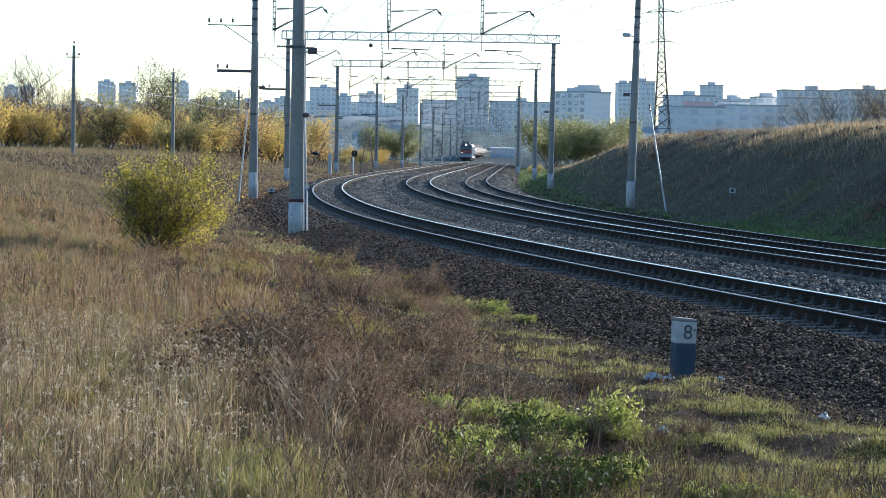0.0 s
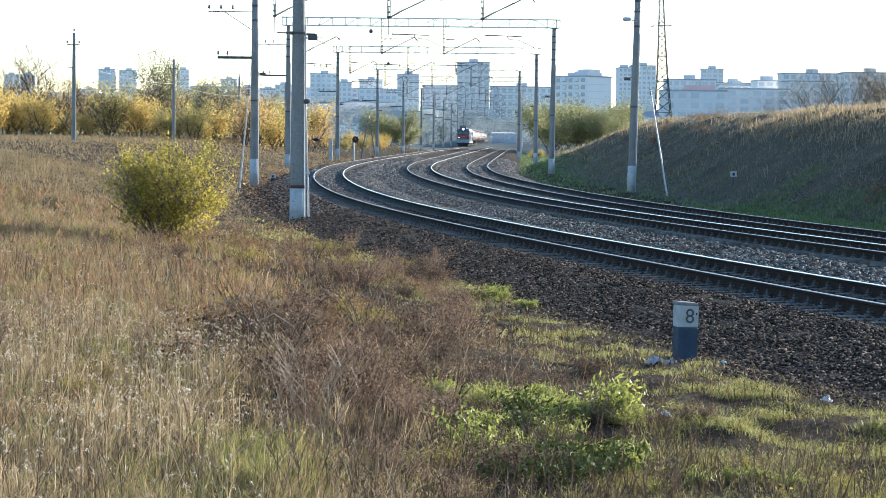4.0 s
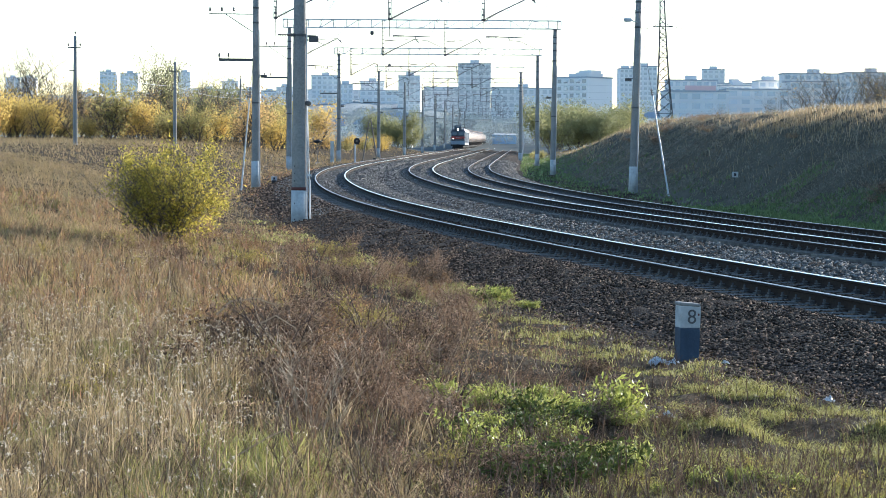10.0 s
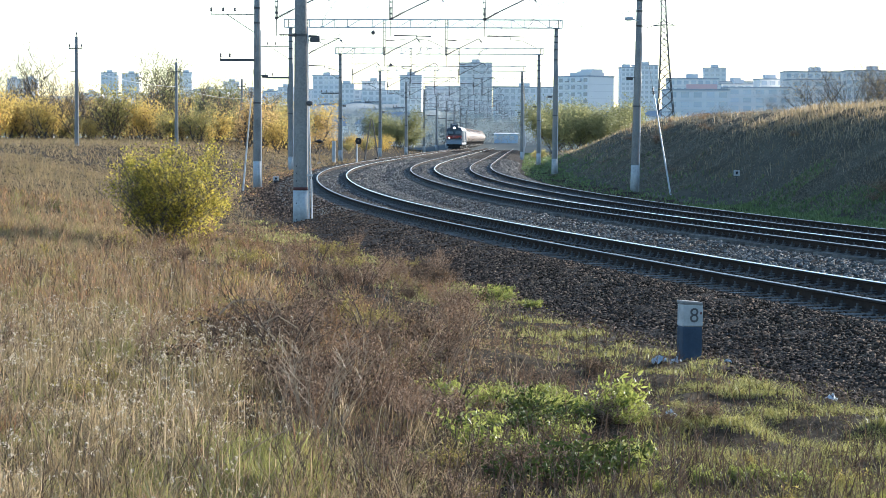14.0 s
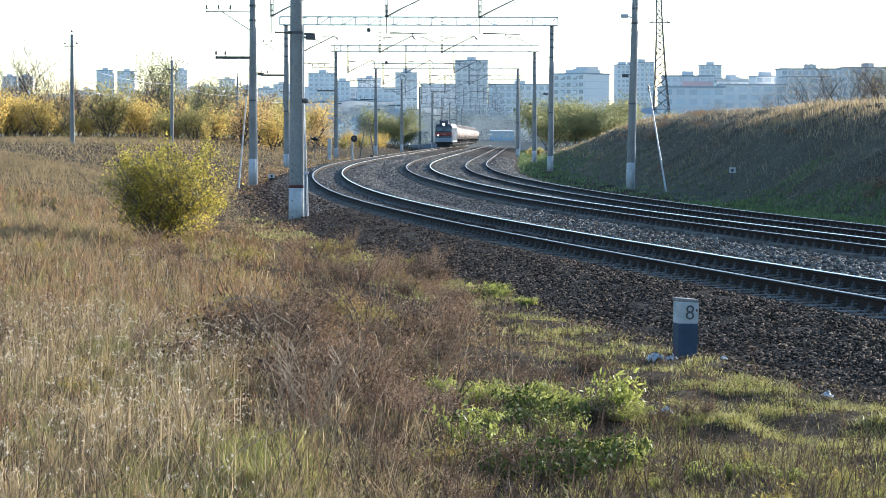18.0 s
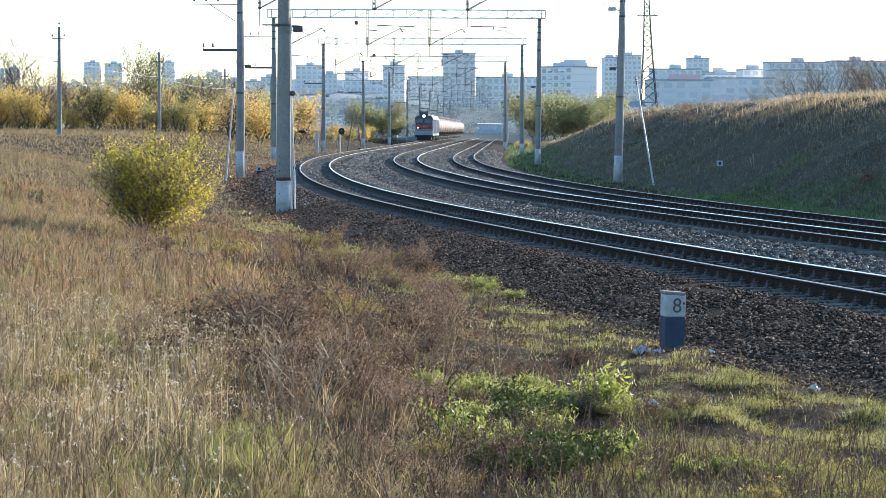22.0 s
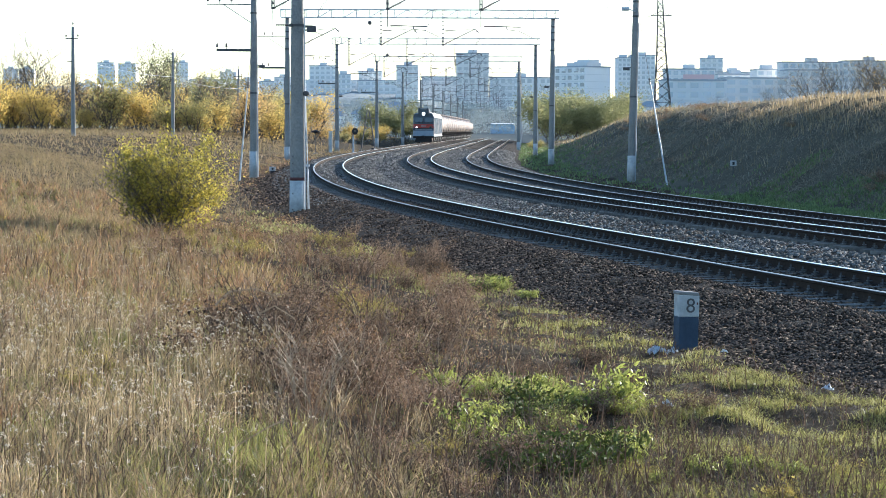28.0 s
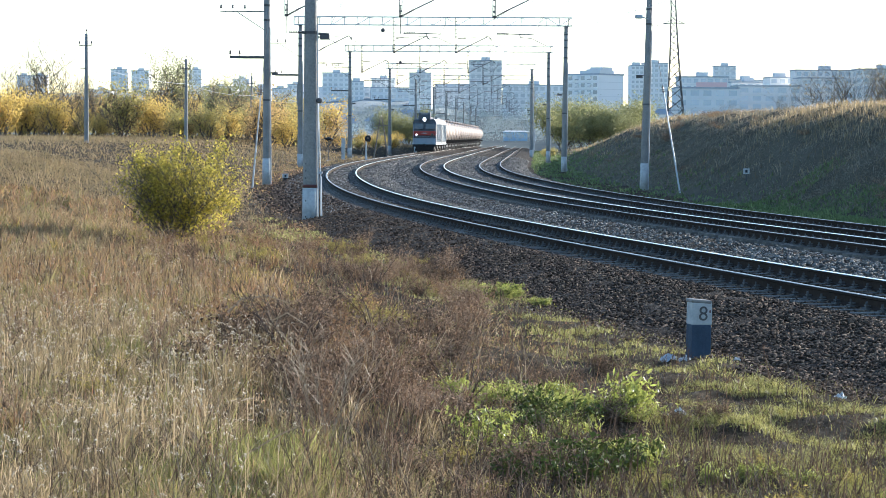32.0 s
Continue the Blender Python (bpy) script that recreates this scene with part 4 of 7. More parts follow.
def stems(name, x, y, h, r, mat, twigs=9, w=0.006):
    """Branched dead weeds: an upright stem and thin side shoots."""
    n, z = len(x), ground_z(x, y)
    A, B, W = [], [], []
    tip = np.stack([x + r.normal(0, 0.28, n) * h, y + r.normal(0, 0.28, n) * h, z + h], 1)
    foot = np.stack([x, y, z - 0.03], 1)
    w = np.zeros(n) + w
    A.append(foot), B.append(tip), W.append(w)
    for k in range(twigs):
        t = r.uniform(0.1, 0.95, (n, 1))
        p = foot + (tip - foot) * t
        a, L = r.uniform(0, 6.283, n), h * r.uniform(0.15, 0.45, n) * (1.2 - t[:, 0])
        q = p + np.stack([np.cos(a) * L, np.sin(a) * L, L * r.uniform(-0.1, 1.0, n)], 1)
        A.append(p), B.append(q), W.append(w * 0.6)
    A, B, W = np.concatenate(A), np.concatenate(B), np.concatenate(W)
    m = len(A)
    a = r.uniform(0, 3.14, m)
    s = np.stack([np.cos(a) * W, np.sin(a) * W, 0 * W], 1)
    V = np.stack([A - s, A + s, B + s * 0.4, B - s * 0.4], 1).reshape(-1, 3)
    return big_mesh(name, V, np.arange(m * 4).reshape(-1, 4), mat)


def leaves(name, P, size, r, mat, aspect=0.6, droop=0.0):
    """Small pointed leaves, each a kite of four vertices, at the places P."""
    n = len(P)
    u = r.normal(size=(n, 3))
    u[:, 2] -= droop
    u /= np.linalg.norm(u, axis=1, keepdims=True)
    v = np.cross(u, r.normal(size=(n, 3)))
    v /= np.linalg.norm(v, axis=1, keepdims=True) + 1e-9
    s = (size * r.uniform(0.6, 1.3, n))[:, None]
    V = np.stack([P - u * s * 0.5, P + v * s * aspect * 0.5, P + u * s * 0.5, P - v * s * aspect * 0.5], 1).reshape(-1, 3)
    return big_mesh(name, V, np.arange(n * 4).reshape(-1, 4), mat)


def arched(name, x, y, h, r, mat, w, lean=(0.15, 0.9), droop=0.35, z=None):
    """Blades of four arched segments, each springing from its own foot."""
    n = len(x)
    z = ground_z(x, y) if z is None else z
    a, b, k = r.uniform(0, 6.283, n), r.uniform(0, 6.283, n), r.uniform(lean[0], lean[1], n)
    d = droop * r.uniform(0.3, 1.4, n)
    ux, uy = np.cos(b) * w / 2, np.sin(b) * w / 2
    V = np.empty((n, 9, 3))
    for i, (t, f) in enumerate(((0.0, 1.0), (0.35, 1.0), (0.65, 0.85), (0.88, 0.6))):
        q, up = h * k * t ** 1.6, h * (t - d * t * t * k)
        c = np.stack([x + np.cos(a) * q, y + np.sin(a) * q, z - 0.02 + up], 1)
        s_ = np.stack([ux * f, uy * f, 0 * ux], 1)
        V[:, 2 * i], V[:, 2 * i + 1] = c - s_, c + s_
    V[:, 8] = np.stack([x + np.cos(a) * h * k, y + np.sin(a) * h * k, z - 0.02 + h * (1 - d * k)], 1)
    i = np.arange(n)[:, None] * 9
    F = np.concatenate([i + f for f in ([0, 1, 3], [0, 3, 2], [2, 3, 5], [2, 5, 4], [4, 5, 7], [4, 7, 6], [6, 7, 8])])
    return big_mesh(name, V.reshape(-1, 3), F, mat)


def tufts(name, x, y, h, r, mat, n, w, spread=0.05, lean=(0.1, 0.9), droop=0.35):
    """Tussocks: n blades springing from each place, tall in the middle."""
    k = np.maximum(3, (n * r.uniform(0.5, 1.5, len(x))).astype(int))
    X, Y, H = np.repeat(x, k), np.repeat(y, k), np.repeat(h, k)
    m = len(X)
    X, Y = X + r.normal(0, 1, m) * spread, Y + r.normal(0, 1, m) * spread
    return arched(name, X, Y, H * r.uniform(0.45, 1.15, m), r, mat, np.maximum(w, 0.00022 * Y) * r.uniform(0.6, 1.4, m), lean, droop)


def meadow(name, me, label):
    return tagged(new(name, me), label, "grass", kind="stuff")


def keep(mask, *arrays):
    return [a[mask] for a in arrays]


patch = lambda x, y, size, seed: 0.5 + 0.5 * np.clip(waves(x, y, size, seed), -1, 1)


BARE = lambda x, y: np.clip(1.7 - np.hypot((x - 1.45) / 0.85, (y - 24.3) / 2.9) + 0.25 * waves(x, y, 0.9, 88), 0, 1)


def LAWN(x, y, d):
    """Where short bright grass grows: a ragged strip along the foot of the ballast and two patches in the field."""
    e = d + 0.28 * waves(x, y, 1.6, 81) + 0.16 * waves(x, y, 0.55, 82)
    inner = np.interp(y, [18, 26, 31, 35, 70], [-7.9, -6.6, -5.8, -5.2, -5.3])
    w = np.clip((-4.15 - e) / 0.25, 0, 1) * np.clip((e - inner) / 0.5, 0, 1) * np.clip((y - 17.6) / 1.2, 0, 1) * np.clip(patch(x, y, 2.1, 83) * 2.8 - np.where(y < 33, 0.8, 1.3), 0, 1)
    w = w * (1 - 0.95 * BARE(x, y)) * np.clip(patch(x, y, 0.75, 90) * 2.4 - 0.35, 0.06, 1)
    for cx, cy, rx, ry in ((-1.1, 15.2, 0.55, 1.9), (-2.0, 14.2, 0.4, 1.0), (-4.3, 62.0, 0.8, 3.0), (-1.5, 50.0, 0.8, 3.5), (-2.9, 16.5, 0.35, 0.9), (0.35, 40.5, 0.9, 2.2)):
        w = np.maximum(w, np.clip(1.5 - np.hypot((x - cx) / rx, (y - cy) / ry) + 0.35 * waves(x, y, 0.8, 84), 0, 1))
    return w


def litter(name, seed, bands, keep_if, tall, mat, label, size=0.05, aspect=0.2, side=0.228, grow=0.0019):
    """A low tangle of small curled leaves and straws, lying and standing at all angles."""
    x, y, d, r = strew(seed, bands, side)
    x, y, d = keep(keep_if(x, y, d, r), x, y, d)
    h = tall(x, y, d) * r.uniform(0, 1, len(x)) ** 1.4
    P = np.stack([x, y, ground_z(x, y) + 0.01 + h], 1)
    return meadow(name, leaves(name, P, np.maximum(size, grow * y), r, mat, aspect), label)


RIGHT = lambda x, y, d: np.clip((x / y - 0.0 + 0.02 * waves(x, y, 3.0, 55)) / 0.03, 0, 1)
BROWNISH = lambda x, y, d: np.clip(1.3 - np.abs(x / y + 0.045 + 0.02 * waves(x, y, 4.0, 56)) / 0.08, 0, 1) * np.where(y < 17, 0.65, 1) * np.where((y < 20) & (x > -0.2), 0.3, 1)
litter("dry_litter", 71, [(10.5, 20, 120000), (20, 34, 130000), (34, 60, 120000)],
       lambda x, y, d, r: (d < -4.6) & (r.uniform(0, 1, len(x)) < (1 - BROWNISH(x, y, d)) * (1 - np.where(y < 60, RIGHT(x, y, d), 0)) * (0.4 + 0.6 * patch(x, y, 1.1, 57))),
       lambda x, y, d: 0.03 + 0.13 * patch(x, y, 1.7, 58) * patch(x, y, 6, 59), HERB_DRY, "tangled dry herbage on the rising field", 0.042, grow=0.0016)
litter("far_dry_litter", 171, [(60, 120, 110000), (120, 260, 70000)],
       lambda x, y, d, r: (d < -4.6) & (r.uniform(0, 1, len(x)) < 0.4 + 0.6 * patch(x, y, 2.4, 57)),
       lambda x, y, d: 0.04 + 0.16 * patch(x, y, 3.4, 58), HERB_FIELD, "withered tan herbage higher on the field", 0.042, grow=0.0015)
litter("brown_litter", 72, [(11, 20, 75000), (20, 34, 120000), (34, 70, 90000), (70, 200, 110000)],
       lambda x, y, d, r: (d < np.where(y > 66, -2.5, -4.0)) & (d > -14) & (r.uniform(0, 1, len(x)) < np.where(y < 70, BROWNISH(x, y, d), np.clip(1.5 - np.abs(d + 4.4) / 2.0, 0, 1)) * (0.25 + 0.75 * patch(x, y, 1.3, 60))),
       lambda x, y, d: 0.02 + 0.16 * patch(x, y, 1.9, 61) ** 1.5, HERB_BROWN, "tangle of withered brown and olive weeds", 0.03, grow=0.0013)
litter("mossy_litter", 73, [(13, 24, 150000), (24, 45, 120000), (45, 80, 30000)],
       lambda x, y, d, r: (d < -3.7) & (r.uniform(0, 1, len(x)) < RIGHT(x, y, d) * (1 - 0.85 * BARE(x, y)) * np.clip(0.12 + 0.4 * LAWN(x, y, d) + 0.38 * patch(x, y, 1.5, 62) * (d < -6.3) * np.where((x > 0) & (x < 1.7) & (y < 19), 0.3, 1), 0.03, 0.9)),
       lambda x, y, d: 0.02 + 0.09 * patch(x, y, 0.9, 63) + 0.12 * (d < -8.2) * patch(x, y, 1.6, 64), HERB_GREEN, "mossy green and brown litter beside the ballast", 0.026, grow=0.0014)
litter("dark_debris", 75, [(13, 26, 90000), (26, 46, 80000), (46, 90, 40000)],
       lambda x, y, d, r: (d < -3.5) & (d > -11) & (r.uniform(0, 1, len(x)) < 0.8 * (1 - 0.8 * LAWN(x, y, d))),
       lambda x, y, d: 0.015 + 0.05 * patch(x, y, 0.7, 66), HERB_DEBRIS, "dark brown dead stems and litter on the soil", 0.042, 0.15)
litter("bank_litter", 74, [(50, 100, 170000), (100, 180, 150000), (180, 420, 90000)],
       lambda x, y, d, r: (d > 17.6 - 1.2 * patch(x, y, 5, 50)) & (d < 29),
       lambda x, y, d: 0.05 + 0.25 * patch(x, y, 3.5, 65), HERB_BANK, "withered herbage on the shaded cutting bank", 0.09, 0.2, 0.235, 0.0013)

# dry grass of the field
x, y, d, r = strew(11, [(10.5, 18, 42000), (18, 30, 80000), (30, 60, 120000), (60, 110, 100000), (110, 260, 80000), (260, 450, 40000)])
U = x / y
dense = np.clip((-d - 6.2) / 3.5, 0.0, 1) * np.where(y < 60, np.clip((-0.065 - U + 0.015 * waves(x, y, 2.5, 87)) / 0.06 + 0.35 * (y < 16) * (U < -0.05), 0.02, 1), 1) * (0.3 + 0.7 * patch(x, y, 5.0, 42)) * (0.25 + 0.75 * patch(x, y, 0.7, 142)) + 0.10 * (d < -4.2) * (y > 60)
x, y, d = keep((r.uniform(0, 1, len(x)) < dense) & (d < -4.2), x, y, d)
h = (0.09 + 0.30 * r.uniform(0, 1, len(x)) ** 2.0) * (0.6 + 0.5 * patch(x, y, 7, 43) + 0.35 * patch(x, y, 0.9, 143))
for name, mat, m, lb in (("dry_grass", DRY_GRASS, (y < 30) & (r.uniform(0, 1, len(x)) < 0.45), "tan dry autumn grass covering the rising field"), ("soft_dry_grass", SOFT_GRASS, y >= 30, "soft tan dry grass farther up the rising field")):
    gx, gy, gh = keep(m, x, y, h)
    meadow(name, blades(name, gx, gy, gh, np.maximum(0.004, 0.00022 * gy) * r.uniform(0.6, 1.5, len(gx)), r.uniform(0.2, 1.7, len(gx)), r, mat), lb)
x, y, d, r = strew(111, [(10.5, 16, 1100), (16, 26, 2900), (26, 42, 4200), (42, 75, 6500)])
U = x / y
m = (d < -6.0) & (r.uniform(0, 1, len(x)) < np.clip((-0.04 - U + 0.02 * waves(x, y, 2.5, 87)) / 0.05, 0, 1) * (0.35 + 0.65 * patch(x, y, 1.2, 145)))
x, y = keep(m, x, y)
h = r.uniform(0.16, 0.34, len(x)) * (0.55 + 0.9 * patch(x, y, 1.4, 146))
pick = patch(x, y, 2.6, 147) + r.normal(0, 0.22, len(x)) + np.where((y > 27) & (r.uniform(0, 1, len(x)) < np.clip((x / y + 0.25) / 0.07, 0.3, 0.88)), 1.2, 0) + 0.25 * (y < 17)
for k, (mat, lb) in enumerate(((DRY_GRASS, "tussocks of arching straw-coloured grass"), (SOFT_GRASS, "softer tan tussocks between the straw ones"), (OLIVE_GRASS, "olive-green tussocks in the dry grass"), (HERB_BROWN, "brown withered tussocks in the hollow"))):
    m = (pick < 0.5, (pick >= 0.5) & (pick < 0.8), (pick >= 0.8) & (pick < 1.2), pick >= 1.2)[k]
    meadow("tussocks", tufts("tussocks", x[m], y[m], h[m], r, mat, 24, 0.0062, 0.05), lb)

# olive tufts and dark branched stalks in the near field
x, y, d, r = strew(27, [(10.5, 18, 60000), (18, 34, 90000), (34, 60, 50000)])
m = (d < -6.5) & ((x / y < 0.0) | (y < 21)) & (r.uniform(0, 1, len(x)) < np.clip(patch(x, y, 1.9, 86) * 2.2 - 0.9, 0, 0.8) * np.where(x > 0, 0.8 - 0.65 * (x < 1.7), 1))
x, y, d = keep(m, x, y, d)
meadow("olive_grass", blades("olive_grass", x, y, r.uniform(0.04, 0.17, len(x)), np.maximum(0.004, 0.00024 * y), r.uniform(0.2, 1.5, len(x)), r, OLIVE_GRASS), "tufts of olive grass among the dry grass")
x, y, d, r = strew(28, [(10.5, 16, 800), (16, 26, 1200), (26, 45, 900)])
m = (x / y < -0.02) & (d < -7)
x, y = keep(m, x, y)
meadow("branched_stalks", stems("branched_stalks", x, y, r.uniform(0.2, 0.5, len(x)), r, DARK_WEED, 13, np.maximum(0.0034, 0.0002 * y)), "dark branched weed stalks standing in the dry grass")

# feathery pale seed heads
x, y, d, r = strew(12, [(11, 16, 2700), (16, 26, 7400), (26, 40, 2600)])
m = (x / y < -0.075 - 0.02 * waves(x, y, 2, 44)) & (r.uniform(0, 1, len(x)) < 0.75 * patch(x, y, 2.6, 45) ** 1.3)
x, y = keep(m, x, y)
h = r.uniform(0.26, 0.48, len(x))
z = ground_z(x, y)
n, a, L = len(x), r.uniform(0, 6.283, len(x)), r.uniform(0.03, 0.075, len(x))
P = []
for k in range(11):
    t = k / 10
    c = np.stack([x + np.cos(a) * L * t, y + np.sin(a) * L * t, z + h + L * (0.9 * t - 1.1 * t * t)], 1)
    P.append(c + r.normal(0, 0.0035, (n, 3)))
meadow("feather_grass", leaves("feather_grass", np.concatenate(P), 0.0145, r, WHITE_GRASS, 0.42), "pale feathery seed heads nodding over the dry grass")
meadow("seed_stalks", blades("seed_stalks", x, y, h, np.full(len(x), 0.0045), r.uniform(0.0, 0.02, len(x)), r, DRY_GRASS, z), "thin straw stalks under the seed heads")

# brown dead weeds
x, y, d, r = strew(13, [(11, 18, 900), (18, 30, 2200), (30, 55, 3000), (55, 110, 2600)])
m = (d < -4.4) & (r.uniform(0, 1, len(x)) < np.clip(1.15 - np.abs(x / y + 0.04) / 0.08, 0.06, 1) * np.where((y < 20) & (x > -0.25), 0.2, 1) * (0.3 + 0.7 * patch(x, y, 4.2, 46)))
x, y = keep(m, x, y)
h = r.uniform(0.15, 0.6, len(x))
meadow("dead_weeds", stems("dead_weeds", x, y, h, r, BROWN_WEED, 14, np.maximum(0.0032, 0.00012 * y)), "thicket of brown branched dead weeds")
x, y, d, r = strew(14, [(11, 30, 16000), (30, 70, 14000)])
m = (d < -3.7) & (d > -12) & ((y > 18) | (x > -0.4)) & (r.uniform(0, 1, len(x)) < np.clip(1.2 - np.abs(x / y - 0.03) / 0.16, 0.05, 1) * np.where((y < 19) & (x > -0.3) & (x < 1.6), 0.3, 1) * np.clip(patch(x, y, 2.4, 47) * 1.5 - 0.2, 0.1, 1))
x, y, d = keep(m, x, y, d)
meadow("brown_grass", blades("brown_grass", x, y, r.uniform(0.05, 0.2, len(x)) * np.where((x / y > 0.02) & (d > -7), 0.45, 1.2), np.maximum(0.005, 0.0003 * y), r.uniform(0.3, 2.0, len(x)), r, BROWN_WEED), "low brown withered grass")

# fresh green grass along the foot of the ballast and on the far verge
x, y, d, r = strew(15, [(13, 26, 330000), (26, 45, 330000), (45, 75, 120000)])
m = (d < -3.6) & (r.uniform(0, 1, len(x)) < np.clip(1.2 * LAWN(x, y, d), 0.012, 0.95))
x, y, d = keep(m, x, y, d)
meadow("green_grass", blades("green_grass", x, y, r.uniform(0.02, 0.075, len(x)) * (0.4 + 1.3 * patch(x, y, 0.5, 144)), np.where(y < 45, np.maximum(0.0065, 0.00028 * y), 0.0006 * y), r.uniform(0.5, 2.2, len(x)), r, GREEN_GRASS), "fresh short green grass in patches beside the ballast")
x, y, d, r = strew(16, [(50, 100, 130000), (100, 330, 110000), (330, 450, 40000)])
m = (d > 12.9) & (d < 18.9 + 1.8 * waves(x, y, 9, 48)) & (r.uniform(0, 1, len(x)) < 0.6 + 0.4 * patch(x, y, 6, 49))
x, y = keep(m, x, y)
meadow("verge_grass", blades("verge_grass", x, y, r.uniform(0.08, 0.2, len(x)), 0.0006 * y, r.uniform(0.3, 1.0, len(x)), r, VERGE), "green grass on the verge below the cutting")

# dark withered stalks on the bare soil, pale straws over the brown weeds
x, y, d, r = strew(25, [(13, 19, 6400), (19, 32, 6000), (32, 46, 2400)])
m = (d < -4.4) & (d > -11) & (x / y > -0.04) & (r.uniform(0, 1, len(x)) < np.where(y < 20, 0.9, 0.45) * (1 - 0.9 * LAWN(x, y, d)) * (0.35 + 0.65 * patch(x, y, 1.6, 85)))
x, y = keep(m, x, y)
meadow("dark_stalks", stems("dark_stalks", x, y, r.uniform(0.08, 0.30, len(x)), r, DARK_WEED, 10, np.maximum(0.005, 0.00022 * y)), "dark brown withered stalks on bare soil beside the grass")
x, y, d, r = strew(26, [(13, 18, 110), (18, 30, 260), (30, 50, 220)])
m = (d < -5.5) & (x / y > -0.13) & (x / y < np.where(y < 20, -0.02, 0.05))
x, y = keep(m, x, y)
meadow("straw_stalks", blades("straw_stalks", x, y, r.uniform(0.3, 0.8, len(x)), np.maximum(0.005, 0.00024 * y), r.uniform(0.2, 1.3, len(x)), r, STRAW), "long pale straw stalks standing over the brown weeds")

# single weeds: stems from one root with curled leaves, each kind built a few times and set out in patches
def ribbons(A, B, W0, W1, r):
    a = r.uniform(0, 3.14, len(A))
    s0 = np.stack([np.cos(a), np.sin(a), 0 * a], 1)
    W0, W1 = W0[:, None], W1[:, None]
    return np.stack([A - s0 * W0, A + s0 * W0, B + s0 * W1, B - s0 * W1], 1).reshape(-1, 3)


def weed(seed, height, lean, stems_, per, leaf, aspect, mats, label, group, first=0.15, fluff=0.02, twigs=3, category="weed", w=0.004, droop=0.0, name="withered_weed"):
    r = np.random.RandomState(seed)
    t = thing(name, Matrix(), label, category, group)
    a, L, k = r.uniform(0, 6.283, stems_), height * r.uniform(0.55, 1.1, stems_), lean * r.uniform(0.1, 1.2, stems_)
    way = np.stack([np.cos(a), np.sin(a), 0 * a], 1)
    foot = way * r.uniform(0, 0.05, (stems_, 1))
    at = lambda q: foot + way * (L * k * q ** 1.4)[:, None] + np.stack([0 * L, 0 * L, L * (q - 0.25 * k * q * q) - 0.03], 1)
    A, B, W, P = [], [], [], []
    for i in range(5):
        A.append(at(i / 5)), B.append(at((i + 1) / 5)), W.append(np.full(stems_, w * (1 - 0.15 * i)))
    for i in range(twigs):
        q = r.uniform(0.3, 0.95)
        b, l = r.uniform(0, 6.283, stems_), L * r.uniform(0.12, 0.32, stems_)
        p0 = at(q)
        p1 = p0 + np.stack([np.cos(b) * l, np.sin(b) * l, l * r.uniform(0.1, 1.1, stems_)], 1)
        A.append(p0), B.append(p1), W.append(np.full(stems_, w * 0.55))
        P += [p0 + (p1 - p0) * r.uniform(0, 1, (stems_, 1)) for _ in range(max(1, per // 5))]
    P += [at(r.uniform(first, 1.0)) for _ in range(per)]
    A, B, W = np.concatenate(A), np.concatenate(B), np.concatenate(W)
    part("stem", big_mesh("stem", ribbons(A, B, W, W * 0.75, r), np.arange(len(A) * 4).reshape(-1, 4), mats[0]), None, t)
    P = np.concatenate(P)
    P = P + r.normal(0, fluff, P.shape)
    P[:, 2] = np.maximum(P[:, 2], 0.01)
    part("foliage", leaves("foliage", P, leaf, r, mats[1], aspect, droop), None, t)
    return t


LEAF_RUST = herbage("rusty_weed_leaves", [(0.22, 0.125, 0.065), (0.32, 0.19, 0.095), (0.27, 0.165, 0.085), (0.38, 0.255, 0.13)], 1.5, 0.4, 1.6, 0.4, 0.8, 0.15)
LEAF_UMBER = herbage("umber_weed_leaves", [(0.12, 0.078, 0.05), (0.20, 0.135, 0.085), (0.16, 0.11, 0.07), (0.28, 0.195, 0.12)], 1.2, 0.3, 1.8, 0.2, 0.8, 0.12)
LEAF_SALLOW = herbage("sallow_weed_leaves", [(0.26, 0.20, 0.05), (0.34, 0.27, 0.07), (0.22, 0.185, 0.06), (0.42, 0.31, 0.08)], 1.5, 0.4, 1.6, 0.5)
LEAF_FAWN = herbage("fawn_weed_leaves", [(0.20, 0.135, 0.088), (0.29, 0.205, 0.135), (0.245, 0.165, 0.11), (0.39, 0.28, 0.185)], 1.2, 0.25, 1.8, 0.35, 0.8, 0.15)
LEAF_FRESH = herbage("fresh_weed_leaves", [(0.15, 0.16, 0.036), (0.25, 0.26, 0.058), (0.37, 0.37, 0.09), (0.29, 0.29, 0.07)], 0.6, 0.45, 1.7, 0.5, 0.45)
LEAF_DEEP = herbage("deep_green_weed_leaves", [(0.035, 0.052, 0.014), (0.07, 0.09, 0.022), (0.11, 0.125, 0.03), (0.06, 0.07, 0.022)], 0.6, 0.45, 1.7, 0.2, 0.7, 0.15)
